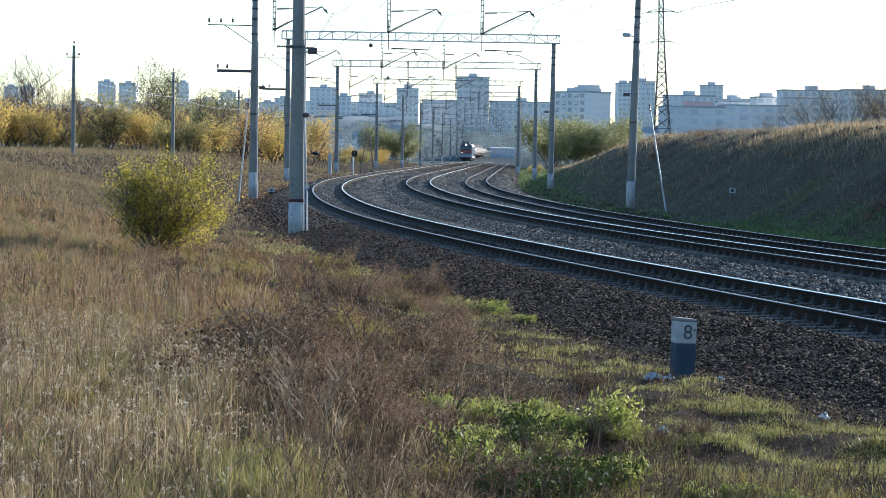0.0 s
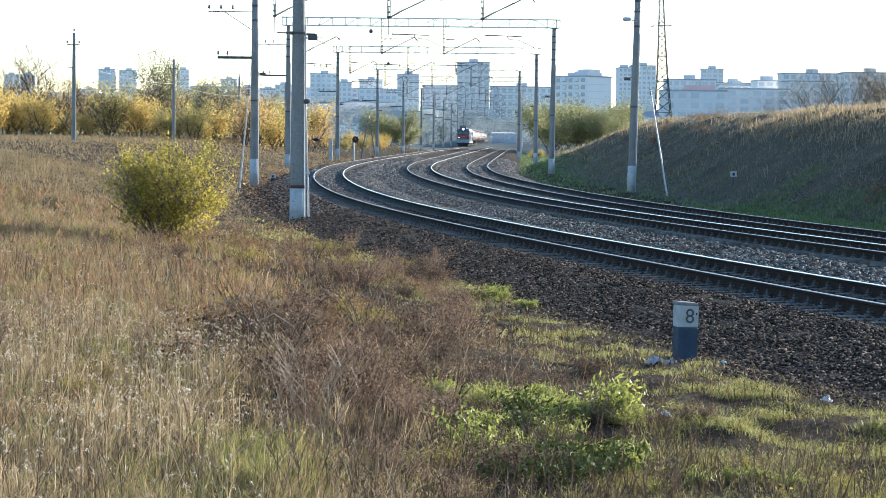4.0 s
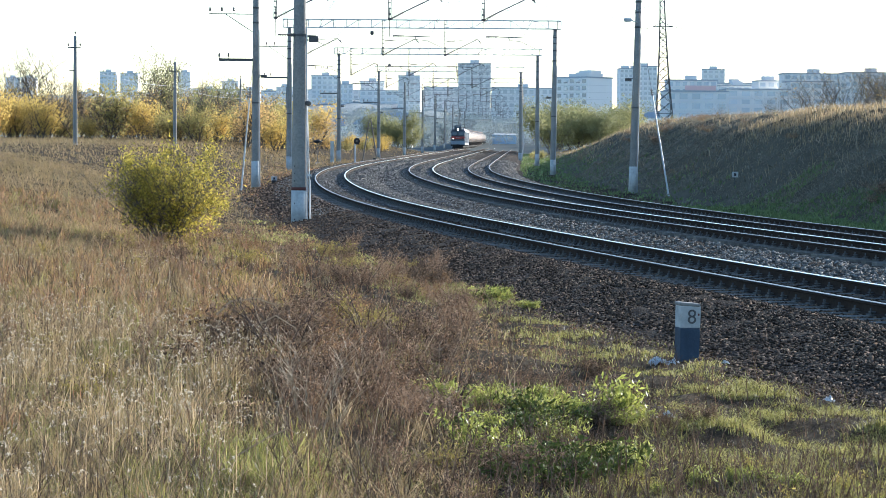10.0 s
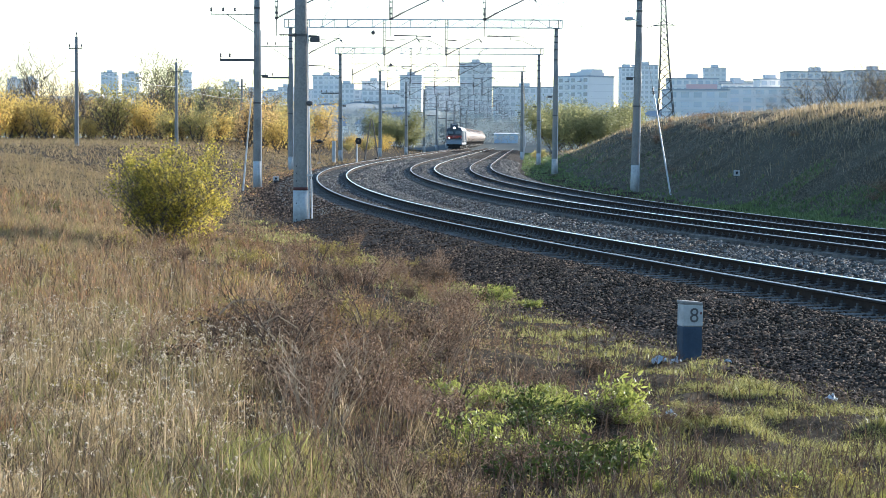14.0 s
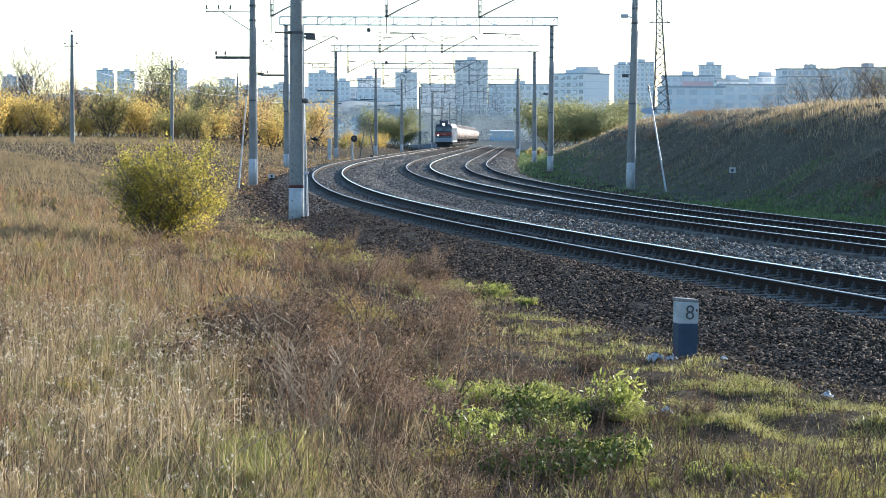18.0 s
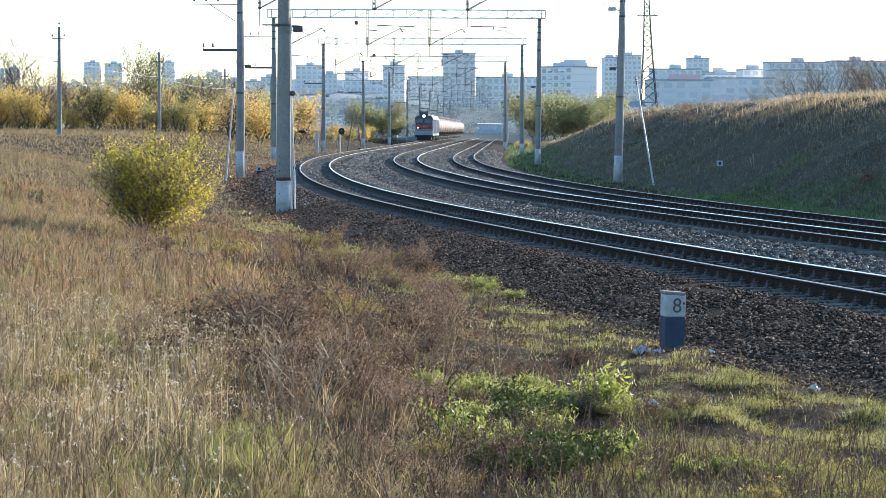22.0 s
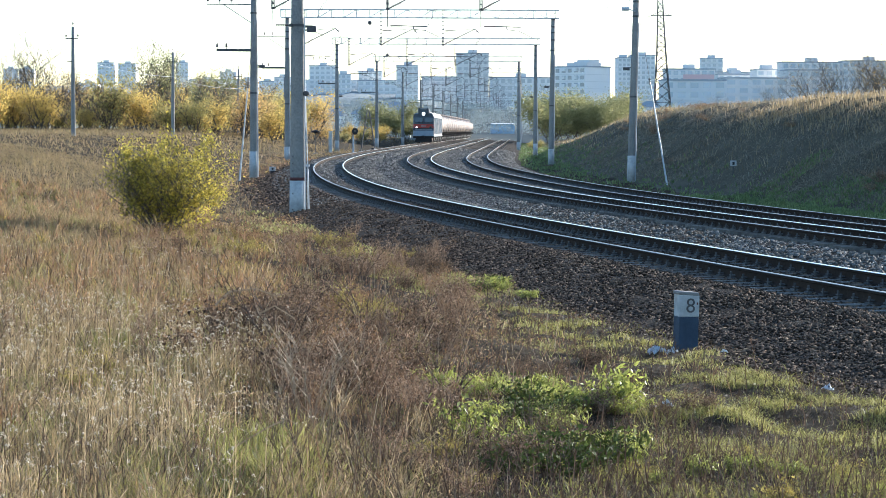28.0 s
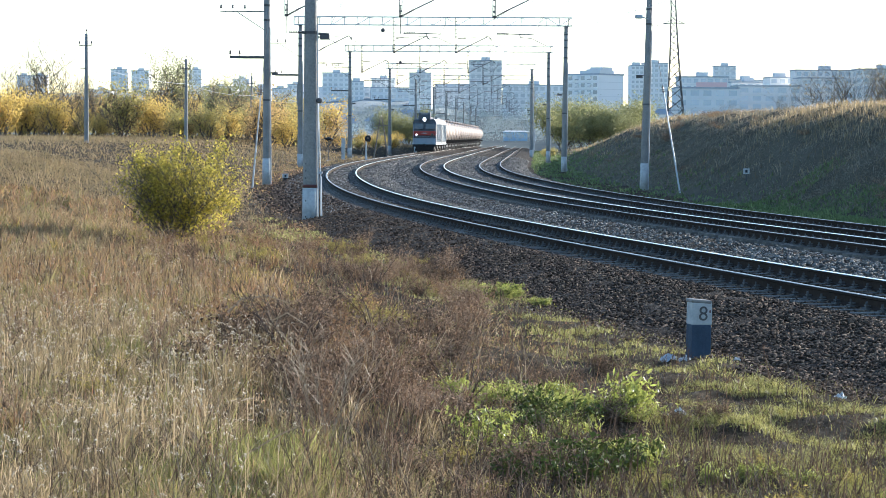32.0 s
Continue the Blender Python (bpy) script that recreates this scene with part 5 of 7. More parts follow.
WEEDS = {
    "rust": [weed(700 + k, 0.38, 1.0, 18, 28, 0.034, 0.4, (BROWN_WEED, LEAF_RUST), "bushy withered weed with rust-brown curled leaves", "rusty weeds") for k in range(2)],
    "umber": [weed(710 + k, 0.42, 1.1, 22, 36, 0.036, 0.45, (DARK_WEED, LEAF_UMBER), "dark withered weed with curled umber leaves", "dark weeds") for k in range(3)],
    "sallow": [weed(720 + k, 0.36, 1.0, 18, 30, 0.034, 0.38, (BROWN_WEED, LEAF_SALLOW), "yellowing bushy weed with narrow leaves", "yellowing weeds", name="yellow_weed") for k in range(2)],
    "fawn": [weed(730 + k, 0.46, 0.8, 18, 16, 0.036, 0.3, (BROWN_WEED, LEAF_FAWN), "fawn dead weed with many fine upright stems", "fawn weeds", twigs=5, w=0.0045) for k in range(3)],
    "fresh": [weed(740 + k, 0.24, 1.2, 24, 34, 0.052, 0.2, (LEAFY, LEAF_FRESH), "fresh green weed with narrow pointed leaves", "green weeds", 0.05, 0.02, 1, droop=-0.5, name="green_weed") for k in range(3)],
    "tall": [weed(750, 0.42, 0.45, 9, 22, 0.062, 0.34, (LEAFY, LEAF_FRESH), "tall upright green weed with pointed leaves", "green weeds", 0.1, 0.025, 1, droop=-0.4, name="green_weed")],
    "deep": [weed(760 + k, 0.30, 1.1, 20, 26, 0.05, 0.42, (DARK_WEED, LEAF_DEEP), "low dark green weed among withered stalks", "dark green weeds", 0.0, 0.03, 2, name="green_weed") for k in range(2)],
    "stalk": [weed(770 + k, 0.36, 0.55, 8, 6, 0.024, 0.5, (DARK_WEED, LEAF_UMBER), "thin dark stalks of a dead weed with few leaves", "dead stalks", 0.5, 0.012, 6, name="dead_stalk") for k in range(2)],
}
spare = {k: list(v) for k, v in WEEDS.items()}
rw = random.Random(77)
# patches: middle, half widths, number, kinds, sizes
for cx, cy, rx, ry, n, ks, lo, hi in (
        (-1.3, 27.0, 1.5, 6.5, 58, ("umber", "fawn", "umber", "rust", "stalk", "fawn"), 0.7, 1.25),
        (-2.7, 29.0, 0.6, 2.6, 12, ("rust", "rust", "sallow"), 0.8, 1.2),
        # dark clump added to stand in for the shade of the hollow
        (-1.95, 26.4, 0.5, 1.6, 9, ("umber",), 1.0, 1.4),
        (-0.8, 31.0, 0.5, 2.0, 9, ("sallow", "sallow", "rust"), 0.8, 1.2),
        (-0.7, 20.4, 0.75, 3.6, 26, ("fawn", "umber", "fawn", "stalk"), 0.7, 1.1),
        (-0.35, 15.2, 0.65, 1.8, 9, ("fawn", "fawn", "sallow", "stalk"), 0.5, 0.8),
        (0.25, 33.5, 0.35, 2.2, 13, ("fawn", "fawn", "stalk"), 0.9, 1.3),
        (1.2, 25.2, 0.8, 2.2, 24, ("stalk", "umber", "umber", "stalk"), 0.4, 0.7),
        (1.95, 20.6, 0.6, 1.1, 10, ("stalk", "umber", "stalk"), 0.4, 0.65),
        (2.4, 16.6, 1.05, 1.4, 24, ("stalk", "sallow", "fresh", "stalk"), 0.45, 0.75),
        (0.55, 19.6, 0.65, 1.2, 13, ("deep", "fresh", "deep", "stalk"), 0.7, 1.0),
        (0.72, 16.3, 0.4, 0.7, 9, ("deep", "deep", "umber"), 0.6, 0.9),
        (-3.9, 21.0, 1.5, 6.0, 26, ("sallow", "stalk", "fawn", "stalk"), 0.6, 0.95),
        (-2.5, 14.6, 0.9, 1.9, 14, ("stalk", "sallow", "stalk"), 0.5, 0.8),
        (-3.4, 48.0, 3.4, 9.0, 56, ("umber", "fawn", "rust", "sallow", "fawn", "sallow"), 0.8, 1.3),
        (-0.6, 42.0, 1.0, 5.0, 18, ("fawn", "umber", "rust"), 0.7, 1.2),
        (0.5, 22.4, 0.55, 0.8, 14, ("fresh",), 0.75, 1.1),
        (1.3, 20.9, 0.5, 0.55, 13, ("fresh",), 0.75, 1.1),
        (1.62, 20.9, 0.12, 0.3, 4, ("tall",), 0.9, 1.1),
        (0.28, 17.9, 0.14, 0.3, 3, ("fresh", "tall"), 0.8, 0.9),
        (0.9, 17.3, 0.5, 0.5, 12, ("fresh", "fresh", "deep"), 0.8, 1.1),
        (1.25, 18.1, 0.3, 0.4, 4, ("fresh",), 0.7, 1.0),
        (0.85, 39.4, 0.45, 0.8, 8, ("fresh", "fresh", "deep"), 0.9, 1.4),
        (1.5, 38.0, 0.2, 0.4, 2, ("fresh",), 0.7, 0.9),
        (2.3, 17.4, 0.6, 0.8, 4, ("fresh",), 0.5, 0.7)):
    for _ in range(n):
        a, q = rw.uniform(0, 6.283), math.sqrt(rw.random())
        px_, py_ = cx + rx * q * math.cos(a), cy + ry * q * math.sin(a)
        kind = rw.choice(ks)
        sc = rw.uniform(lo, hi)
        where = Matrix.LocRotScale((px_, py_, float(ground_z(px_, py_))), Euler((0, 0, rw.uniform(0, 6.28))), None)
        if spare[kind]:
            ob = spare[kind].pop()
            ob.matrix_world = where @ Matrix.Scale(sc, 4)
        else:
            ob = rw.choice(WEEDS[kind])
            old = ob.scale.copy()
            ob.scale = (sc, sc, sc * rw.uniform(0.8, 1.2))
            copy_thing(ob, where)
            ob.scale = old
# shrubby dead weeds on the cutting bank
for k in range(38):
    s_, d_ = rw.uniform(-5, 175), 17.8 + 8.5 * rw.random() ** 0.8
    px_, py_, _, _ = on_line(s_, d_)
    ob = rw.choice(WEEDS[rw.choice(("fawn", "rust", "fawn"))])
    old, sc = ob.scale.copy(), rw.uniform(1.5, 2.7)
    ob.scale = (sc, sc, sc * rw.uniform(0.4, 0.7))
    o = copy_thing(ob, Matrix.LocRotScale((px_, py_, float(ground_z(px_, py_))), Euler((0, 0, rw.uniform(0, 6.28))), None))
    o.name = "bank_weed"
    o["label"], o["group"] = "large withered weed on the cutting bank", "weeds on the bank"
    ob.scale = old
# bright tufts in the near field
x, y, d, r = strew(117, [(13.5, 18, 3000)])
m = np.hypot((x + 1.12) / 0.27, (y - 16.0) / 1.5) + 0.3 * waves(x, y, 0.6, 148) < 1
x, y = keep(m, x, y)
meadow("green_tussocks", tufts("green_tussocks", x, y, r.uniform(0.14, 0.30, len(x)), r, LIME_GRASS, 20, 0.0065, 0.04), "bright green grass tufts in the dry field")

x, y, d, r = strew(119, [(13.5, 19.5, 1500)])
m = np.hypot((x + 0.4) / 0.62, (y - 16.2) / 2.4) + 0.3 * waves(x, y, 0.7, 150) < 1
x, y = keep(m, x, y)
meadow("fawn_tussocks", tufts("fawn_tussocks", x, y, r.uniform(0.10, 0.34, len(x)), r, DRY_GRASS, 9, 0.0055, 0.06, (0.2, 1.3)), "fawn curling dead grass among the weeds")
x, y, d, r = strew(118, [(13.5, 19, 1900)])
m = (x > 0.5) & (d < -5.5) & (r.uniform(0, 1, len(x)) < 0.15 + 0.85 * patch(x, y, 0.8, 149))
x, y = keep(m, x, y)
meadow("verge_tussocks", tufts("verge_tussocks", x, y, r.uniform(0.07, 0.17, len(x)), r, LIME_GRASS, 15, 0.0055, 0.05, (0.2, 1.2)), "low olive and green tufts between dead stalks")

# withered grass of the cutting bank and its lit crest
x, y, d, r = strew(18, [(50, 100, 22000), (100, 180, 22000), (180, 420, 20000)], 0.235)
m = (d > 17.8 - 1.2 * patch(x, y, 5, 50)) & (d < 29)
x, y, d = keep(m, x, y, d)
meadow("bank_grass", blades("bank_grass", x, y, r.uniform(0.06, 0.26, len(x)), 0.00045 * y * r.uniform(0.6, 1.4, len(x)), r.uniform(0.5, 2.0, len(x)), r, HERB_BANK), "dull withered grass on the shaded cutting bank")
x, y, d, r = strew(19, [(70, 130, 70000), (130, 420, 110000)], 0.235)
m = (d > 18.5) & (d < 31) & (r.uniform(0, 1, len(x)) < np.clip((d - 20.8) / 3, 0.10 + 0.4 * smooth(150, 230, y), 1))
x, y, d = keep(m, x, y, d)
meadow("crest_grass", blades("crest_grass", x, y, r.uniform(0.15, 0.55, len(x)), 0.00022 * y, r.uniform(0.1, 0.9, len(x)), r, DRY_GRASS), "tall sunlit straw-coloured grass on the crest of the bank")


def stones(name, seed, bands, lo, hi, size, mat, label, thin=1.0, where=None):
    """Loose angular stones of eight corners each on the ballast."""
    x, y, d, r = strew(seed, bands)
    x, y, d = keep((d > lo) & (d < hi) & (np.abs(d - 5.48) > 1.45) & (np.abs(d - 9.62) > 1.45) & (r.uniform(0, 1, len(x)) < thin * np.clip((d + 4.25 + 0.35 * waves(x, y, 1.7, 51)) / 0.8, 0.015, 1)), x, y, d)
    if where:
        x, y, d = keep(where(y, d), x, y, d)
    n = len(x)
    z = grade(y) + fall(d) + np.interp(d, [p[0] for p in prof], [p[1] for p in prof])
    z = np.where(d < -3.2, np.maximum(z, ground_z(x, y)), z)
    s = size * r.uniform(0.5, 1.5, n)[:, None]
    base = np.array([(-1, -1, -0.6), (1, -1, -0.6), (1, 1, -0.6), (-1, 1, -0.6), (-0.7, -0.7, 0.6), (0.7, -0.7, 0.6), (0.7, 0.7, 0.6), (-0.7, 0.7, 0.6)]) * 0.5
    V = base[None] * s[:, None] * r.uniform(0.35, 1.5, (n, 8, 3))
    a, b = r.uniform(0, 6.283, n), r.normal(0, 0.6, n)
    ca, sa, cb, sb = np.cos(a)[:, None], np.sin(a)[:, None], np.cos(b)[:, None], np.sin(b)[:, None]
    X, Y, Z = V[..., 0], V[..., 1], V[..., 2]
    Y, Z = Y * cb - Z * sb, Y * sb + Z * cb
    X, Y = X * ca - Y * sa, X * sa + Y * ca
    V = np.stack([X + x[:, None], Y + y[:, None], Z + z[:, None] + 0.005], -1)
    f = np.array([(0, 3, 2, 1), (4, 5, 6, 7), (0, 1, 5, 4), (1, 2, 6, 5), (2, 3, 7, 6), (3, 0, 4, 7)])
    F = (np.arange(n)[:, None, None] * 8 + f[None]).reshape(-1, 4)
    return tagged(new(name, big_mesh(name, V.reshape(-1, 3), F, mat)), label, "ballast stones", kind="stuff")


stones("shoulder_stones", 21, [(18, 32, 72000), (32, 50, 100000), (50, 90, 110000)], -4.6, -1.38, 0.040, STONE_BROWN, "loose dark brown crushed stones on the ballast shoulder")
def in_crib(y, d):
    k = np.interp(y + d * np.sin(np.interp(y, CY, TH)), CY, S)
    return np.abs(((k + 34) / STEP + 0.5) % 1.0 - 0.5) * STEP > 0.155


stones("crib_stones", 24, [(26, 45, 90000), (45, 75, 90000)], -1.36, 1.5, 0.042, STONE_BROWN, "dark brown crushed stones between the sleepers", 1.0, in_crib)
stones("edge_stones", 22, [(80, 130, 90000), (130, 220, 60000)], -4.3, -1.5, 0.085, STONE_BROWN, "brown crushed stones on the shoulder farther along")
stones("grey_stones", 23, [(30, 50, 60000), (50, 80, 70000), (80, 150, 60000)], 1.55, 12.4, 0.06, STONE_GREY, "grey crushed stones between the tracks", 0.8)


# farther ballast: small pyramids of stone between and beside the rails
x, y, d, r = strew(29, [(75, 130, 60000), (130, 260, 75000)], 0.12)
x, y, d = keep((d > -2.8) & (d < 12.6) & ((np.abs(d) > 1.4) | (r.uniform(0, 1, len(x)) < 0.3)), x, y, d)
z = grade(y) + fall(d) + np.interp(d, [p[0] for p in prof], [p[1] for p in prof])
n = len(x)
a, e = r.uniform(0, 6.283, n), (0.0006 * y) * r.uniform(0.6, 1.5, n)
V = np.stack([np.stack([x + np.cos(a + k * 2.09) * e, y + np.sin(a + k * 2.09) * e, z - 0.01], 1) for k in range(3)] + [np.stack([x + e * r.normal(0, 0.4, n), y + e * r.normal(0, 0.4, n), z + e * r.uniform(0.3, 0.8, n)], 1)], 1)
F = (np.arange(n)[:, None, None] * 4 + np.array([(0, 1, 3), (1, 2, 3), (2, 0, 3)])[None]).reshape(-1, 3)
tagged(new("far_stones", big_mesh("far_stones", V.reshape(-1, 3), F, STONE_GREY)), "grey-brown crushed stones along the farther tracks", "ballast stones", kind="stuff")


# ---------- trees and shrubs ----------
def limbs(seed, height, spread, stemmed=1, depth=3, lean=0.15, thick=0.03, least=0.0):
    """Tapered trunk and limbs; also the points along the thin shoots, for leaves."""
    r = random.Random(seed)
    g, tips = Geo(), []

    def grow(p, way, length, rad, level):
        n = 4 if level == 0 else 3 if level == 1 else 2
        for i in range(n):
            way = (way + Vector((r.gauss(0, 0.14), r.gauss(0, 0.14), r.gauss(0.05, 0.08)))).normalized()
            q = p + way * (length / n)
            r2 = rad * (1 - 0.62 / n)
            g.tube(p, q, max(rad, least), max(r2, least), 6 if level == 0 else 3)
            if level >= 1:
                tips.append((q, level))
            p, rad = q, r2
            if level < depth and (i > 0 or stemmed > 1):
                for _ in range(r.choice((1, 2, 2)) if level else 3):
                    a = r.uniform(0, 6.283)
                    side = Vector((math.cos(a), math.sin(a), r.uniform(0.1, 0.9))) * spread
                    grow(p, (way * 0.7 + side).normalized(), length * r.uniform(0.42, 0.62), rad * 0.55, level + 1)
        if level:
            tips.append((p, level + 1))

    for k in range(stemmed):
        a = 6.283 * k / stemmed + r.uniform(-0.4, 0.4)
        out = Vector((math.cos(a) * lean, math.sin(a) * lean, 1)) if stemmed > 1 else Vector((r.gauss(0, 0.05), r.gauss(0, 0.05), 1))
        grow(Vector((math.cos(a), math.sin(a), 0)) * (0.08 * (stemmed > 1)) - Vector((0, 0, 0.15)), out.normalized(), height * 0.62 * r.uniform(0.8, 1.1), height * thick / (1 if stemmed == 1 else 1.6), 0)
    return g, tips


def tree(name, seed, height, spread, mat, n, size, label, category="tree", stemmed=1, depth=3, lean=0.5, fluff=0.3, group="", low=0.0, thick=0.03, least=0.0, aspect=0.7):
    g, tips = limbs(seed, height, spread, stemmed, depth, lean, thick, least)
    t = thing(name, Matrix(), label, category, group)
    part("trunk", g, BARK, t, "bare dark branches" if n < 900 else "", True)
    if n:
        r = np.random.RandomState(seed)
        T = np.array([p[:] for p, l in tips])
        T = T[T[:, 2] > low * height]
        c = T[r.randint(0, len(T), n)] + r.normal(0, fluff, (n, 3))
        c[:, 2] = np.maximum(c[:, 2], 0.06)
        part("crown", leaves("crown", c, size, r, mat, aspect), None, t)
    return t


def plant(ob, x, y, turn=0.0, sc=1.0):
    ob.matrix_world = Matrix.LocRotScale((x, y, float(ground_z(x, y))), Euler((0, 0, turn)), (sc, sc, sc))
    return ob


def again(ob, x, y, turn, sc, label=""):
    ob.scale = (sc, sc, sc)
    o = copy_thing(ob, Matrix.LocRotScale((x, y, float(ground_z(x, y))), Euler((0, 0, turn)), None))
    if label:
        o["label"] = label
    return o


# the bush in the field
def field_bush():
    """Arching stems from one root; leaves in loose clusters round the shoots, with gaps between."""
    g, tips = limbs(6, 2.5, 0.85, 17, 2, 0.95, 0.011, 0.004)
    t = thing("bush", Matrix(), "loose bush with yellow-green autumn leaves in dry grass", "bush")
    part("trunk", g, BARK, t, "thin dark stems from one root", True)
    r = np.random.RandomState(66)
    T = np.array([p[:] for p, l in tips])
    T = T[(T[:, 2] > 0.2) & (np.hypot(T[:, 0], T[:, 1]) < 1.6)]
    n = 125
    u = r.normal(size=(n, 3))
    u /= np.linalg.norm(u, axis=1, keepdims=True)
    lump = 0.86 + 0.24 * waves(u[:, 0] * 2 + u[:, 2], u[:, 1] * 2 - u[:, 2], 1.1, 77)
    shell = u * (lump * r.uniform(0.55, 1.0, n))[:, None] * np.array((1.52, 1.52, 1.18)) + np.array((0, 0, 1.05))
    shell = shell[shell[:, 2] > 0.15]
    C = np.concatenate([shell, T[r.randint(0, len(T), 80)]])
    k = r.randint(40, 125, len(C))
    P = np.repeat(C, k, 0) + r.normal(0, 1, (k.sum(), 3)) * np.repeat(r.uniform(0.06, 0.17, len(C)), k)[:, None]
    shoots = T[r.randint(0, len(T), 60)]
    q = r.uniform(0, 1, (60, 14, 1)) ** 0.7
    out = shoots * np.array((0.12, 0.12, 0.0)) + np.array((0, 0, 0.5)) + r.normal(0, 0.12, (60, 3))
    P = np.concatenate([P, (shoots[:, None] + out[:, None] * q + r.normal(0, 0.03, (60, 14, 3))).reshape(-1, 3)])
    P[:, 2] = np.maximum(P[:, 2], 0.08)
    part("crown", leaves("crown", P, 0.07, r, LEAF_OLIVE, 0.52), None, t)
    return t


bush = plant(field_bush(), -6.08, 53.0, 0.4, 0.98)

rt = random.Random(8)
kinds = [
    tree("shrub", 31, 3.6, 0.8, LEAF_YELLOW, 2300, 0.15, "shrub with golden yellow autumn leaves", "shrub", 3, 2, 0.5, 0.28, "autumn thicket"),
    tree("shrub", 32, 3.2, 0.8, LEAF_THICKET, 2300, 0.15, "shrub with yellow-green leaves", "shrub", 3, 2, 0.5, 0.28, "autumn thicket"),
    tree("shrub", 33, 4.0, 0.8, LEAF_ORANGE, 1700, 0.14, "shrub with orange-brown autumn leaves", "shrub", 3, 2, 0.5, 0.30, "autumn thicket"),
    tree("shrub", 34, 3.8, 0.8, LEAF_THICKET, 2400, 0.15, "dull olive leafy shrub", "shrub", 3, 2, 0.5, 0.30, "autumn thicket"),
]
for k, ob in enumerate(kinds):
    plant(ob, -44 + 7 * k, 232 + 5 * k, k)
for k in range(64):
    yy = rt.uniform(225, 300)
    f = (k + rt.random()) / 64
    xx = (-0.20 + 0.138 * f) * yy
    q = rt.random()
    ob = kinds[0 if q < 0.56 else 1 if q < 0.70 else 2 if q < 0.88 else 3]
    again(ob, xx, yy, rt.uniform(0, 6.2), rt.choice((0.6, 0.8, 0.95, 1.1, 1.25, 1.6)) * rt.uniform(0.9, 1.1))
for k in range(12):
    yy = rt.uniform(285, 390)
    again(kinds[rt.choice((0, 2, 2, 1))], float(np.interp(yy, CY, CX)) - rt.uniform(7.5, 16), yy, rt.uniform(0, 6.2), rt.uniform(0.45, 0.8))
haze_shrub = tree("shrub", 36, 4.5, 0.8, LEAF_HAZED, 1500, 0.34, "shrub along the far line, paled grey-green for haze", "shrub", 3, 2, 0.5, 0.4, "shrubs along the far line")
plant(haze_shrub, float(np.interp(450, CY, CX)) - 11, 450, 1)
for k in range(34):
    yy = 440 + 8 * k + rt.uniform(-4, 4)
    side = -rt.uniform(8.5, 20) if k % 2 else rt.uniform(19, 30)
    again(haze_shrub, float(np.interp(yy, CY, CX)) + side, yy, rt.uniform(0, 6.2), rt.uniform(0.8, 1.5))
haze_shrub.scale = (1, 1, 1)
for k in range(26):
    yy = rt.uniform(318, 372)
    again(kinds[rt.choice((0, 1, 3, 3))], (-0.20 + 0.15 * (k + rt.random()) / 26) * yy, yy, rt.uniform(0, 6.2), rt.uniform(1.3, 1.9))
grey = tree("tree", 41, 10.0, 0.9, LEAF_GREEN, 6500, 0.17, "tall tree thinning out with sparse olive leaves", "tree", 3, 3, lean=0.3, fluff=0.35, group="autumn thicket", low=0.15, thick=0.017, least=0.02)
plant(grey, -33.3, 281, 1.0)
bare = tree("tree", 42, 9.0, 0.95, LEAF_ORANGE, 800, 0.16, "tall leafless tree bearing a few brown leaves", "tree", 3, 3, lean=0.35, fluff=0.3, group="autumn thicket", low=0.15, thick=0.016, least=0.02)
plant(bare, -44.0, 262, 0.3)
again(bare, -48.5, 268, 2.0, 0.85)
sapling = tree("tree", 44, 6.0, 0.9, LEAF_ORANGE, 420, 0.14, "slender leafless young tree in the thicket", "tree", 2, 3, 0.3, 0.3, "autumn thicket", low=0.1, thick=0.014, least=0.018)
plant(sapling, -38.0, 240, 1.0)
for k in range(15):
    yy = rt.uniform(228, 300)
    again(sapling, (-0.195 + 0.13 * (k + rt.random()) / 15) * yy, yy, rt.uniform(0, 6.2), rt.uniform(0.7, 1.15))
again(grey, -25.8, 272, 2.2, 0.70, "young tree with thinning olive leaves")
green = tree("tree", 43, 6.6, 0.8, LEAF_GREEN, 5200, 0.24, "dense dull green tree beside the line", "tree", 2, 3, 0.35, 0.45, "trees by the line", thick=0.016)
plant(green, -7.9, 402, 0.5)
again(green, -10.6, 408, 2.5, 0.95)
again(green, -5.6, 406, 4.1, 0.8)
again(green, -25.6, 268, 1.5, 0.95)
again(kinds[2], -14.3, 262, 0.2, 1.25)
again(kinds[0], -20.0, 262, 1.2, 1.2)
again(kinds[0], -17.6, 270, 2.2, 1.15)
again(green, 28.2, 300, 1.0, 0.5, "low green shrubby tree behind the crest of the bank")
again(green, 26.4, 305, 2.0, 0.42, "low green shrubby tree behind the crest of the bank")
for k in range(13):
    yy = rt.uniform(395, 470)
    again(green, (0.044 + 0.036 * (k + rt.random()) / 13) * yy, yy, rt.uniform(0, 6), rt.uniform(0.8, 1.35), "dull green tree behind the cutting")
for s_, d_, sc in ((262, 14.6, 0.35), (268, 15.4, 0.42), (276, 14.8, 0.38), (300, 15.5, 0.45)):
    x, y, z, _ = on_line(s_, d_)
    again(kinds[1], x, y, s_, sc, "low yellow-green shrub beside the far track")
thorn = tree("bare_shrub", 51, 4.2, 0.95, LEAF_ORANGE, 120, 0.10, "leafless thorny shrub on top of the bank", "shrub", 4, 3, 0.7, 0.2, "bare shrubs on the bank", thick=0.013)
plant(thorn, 30.2, 172, 0)
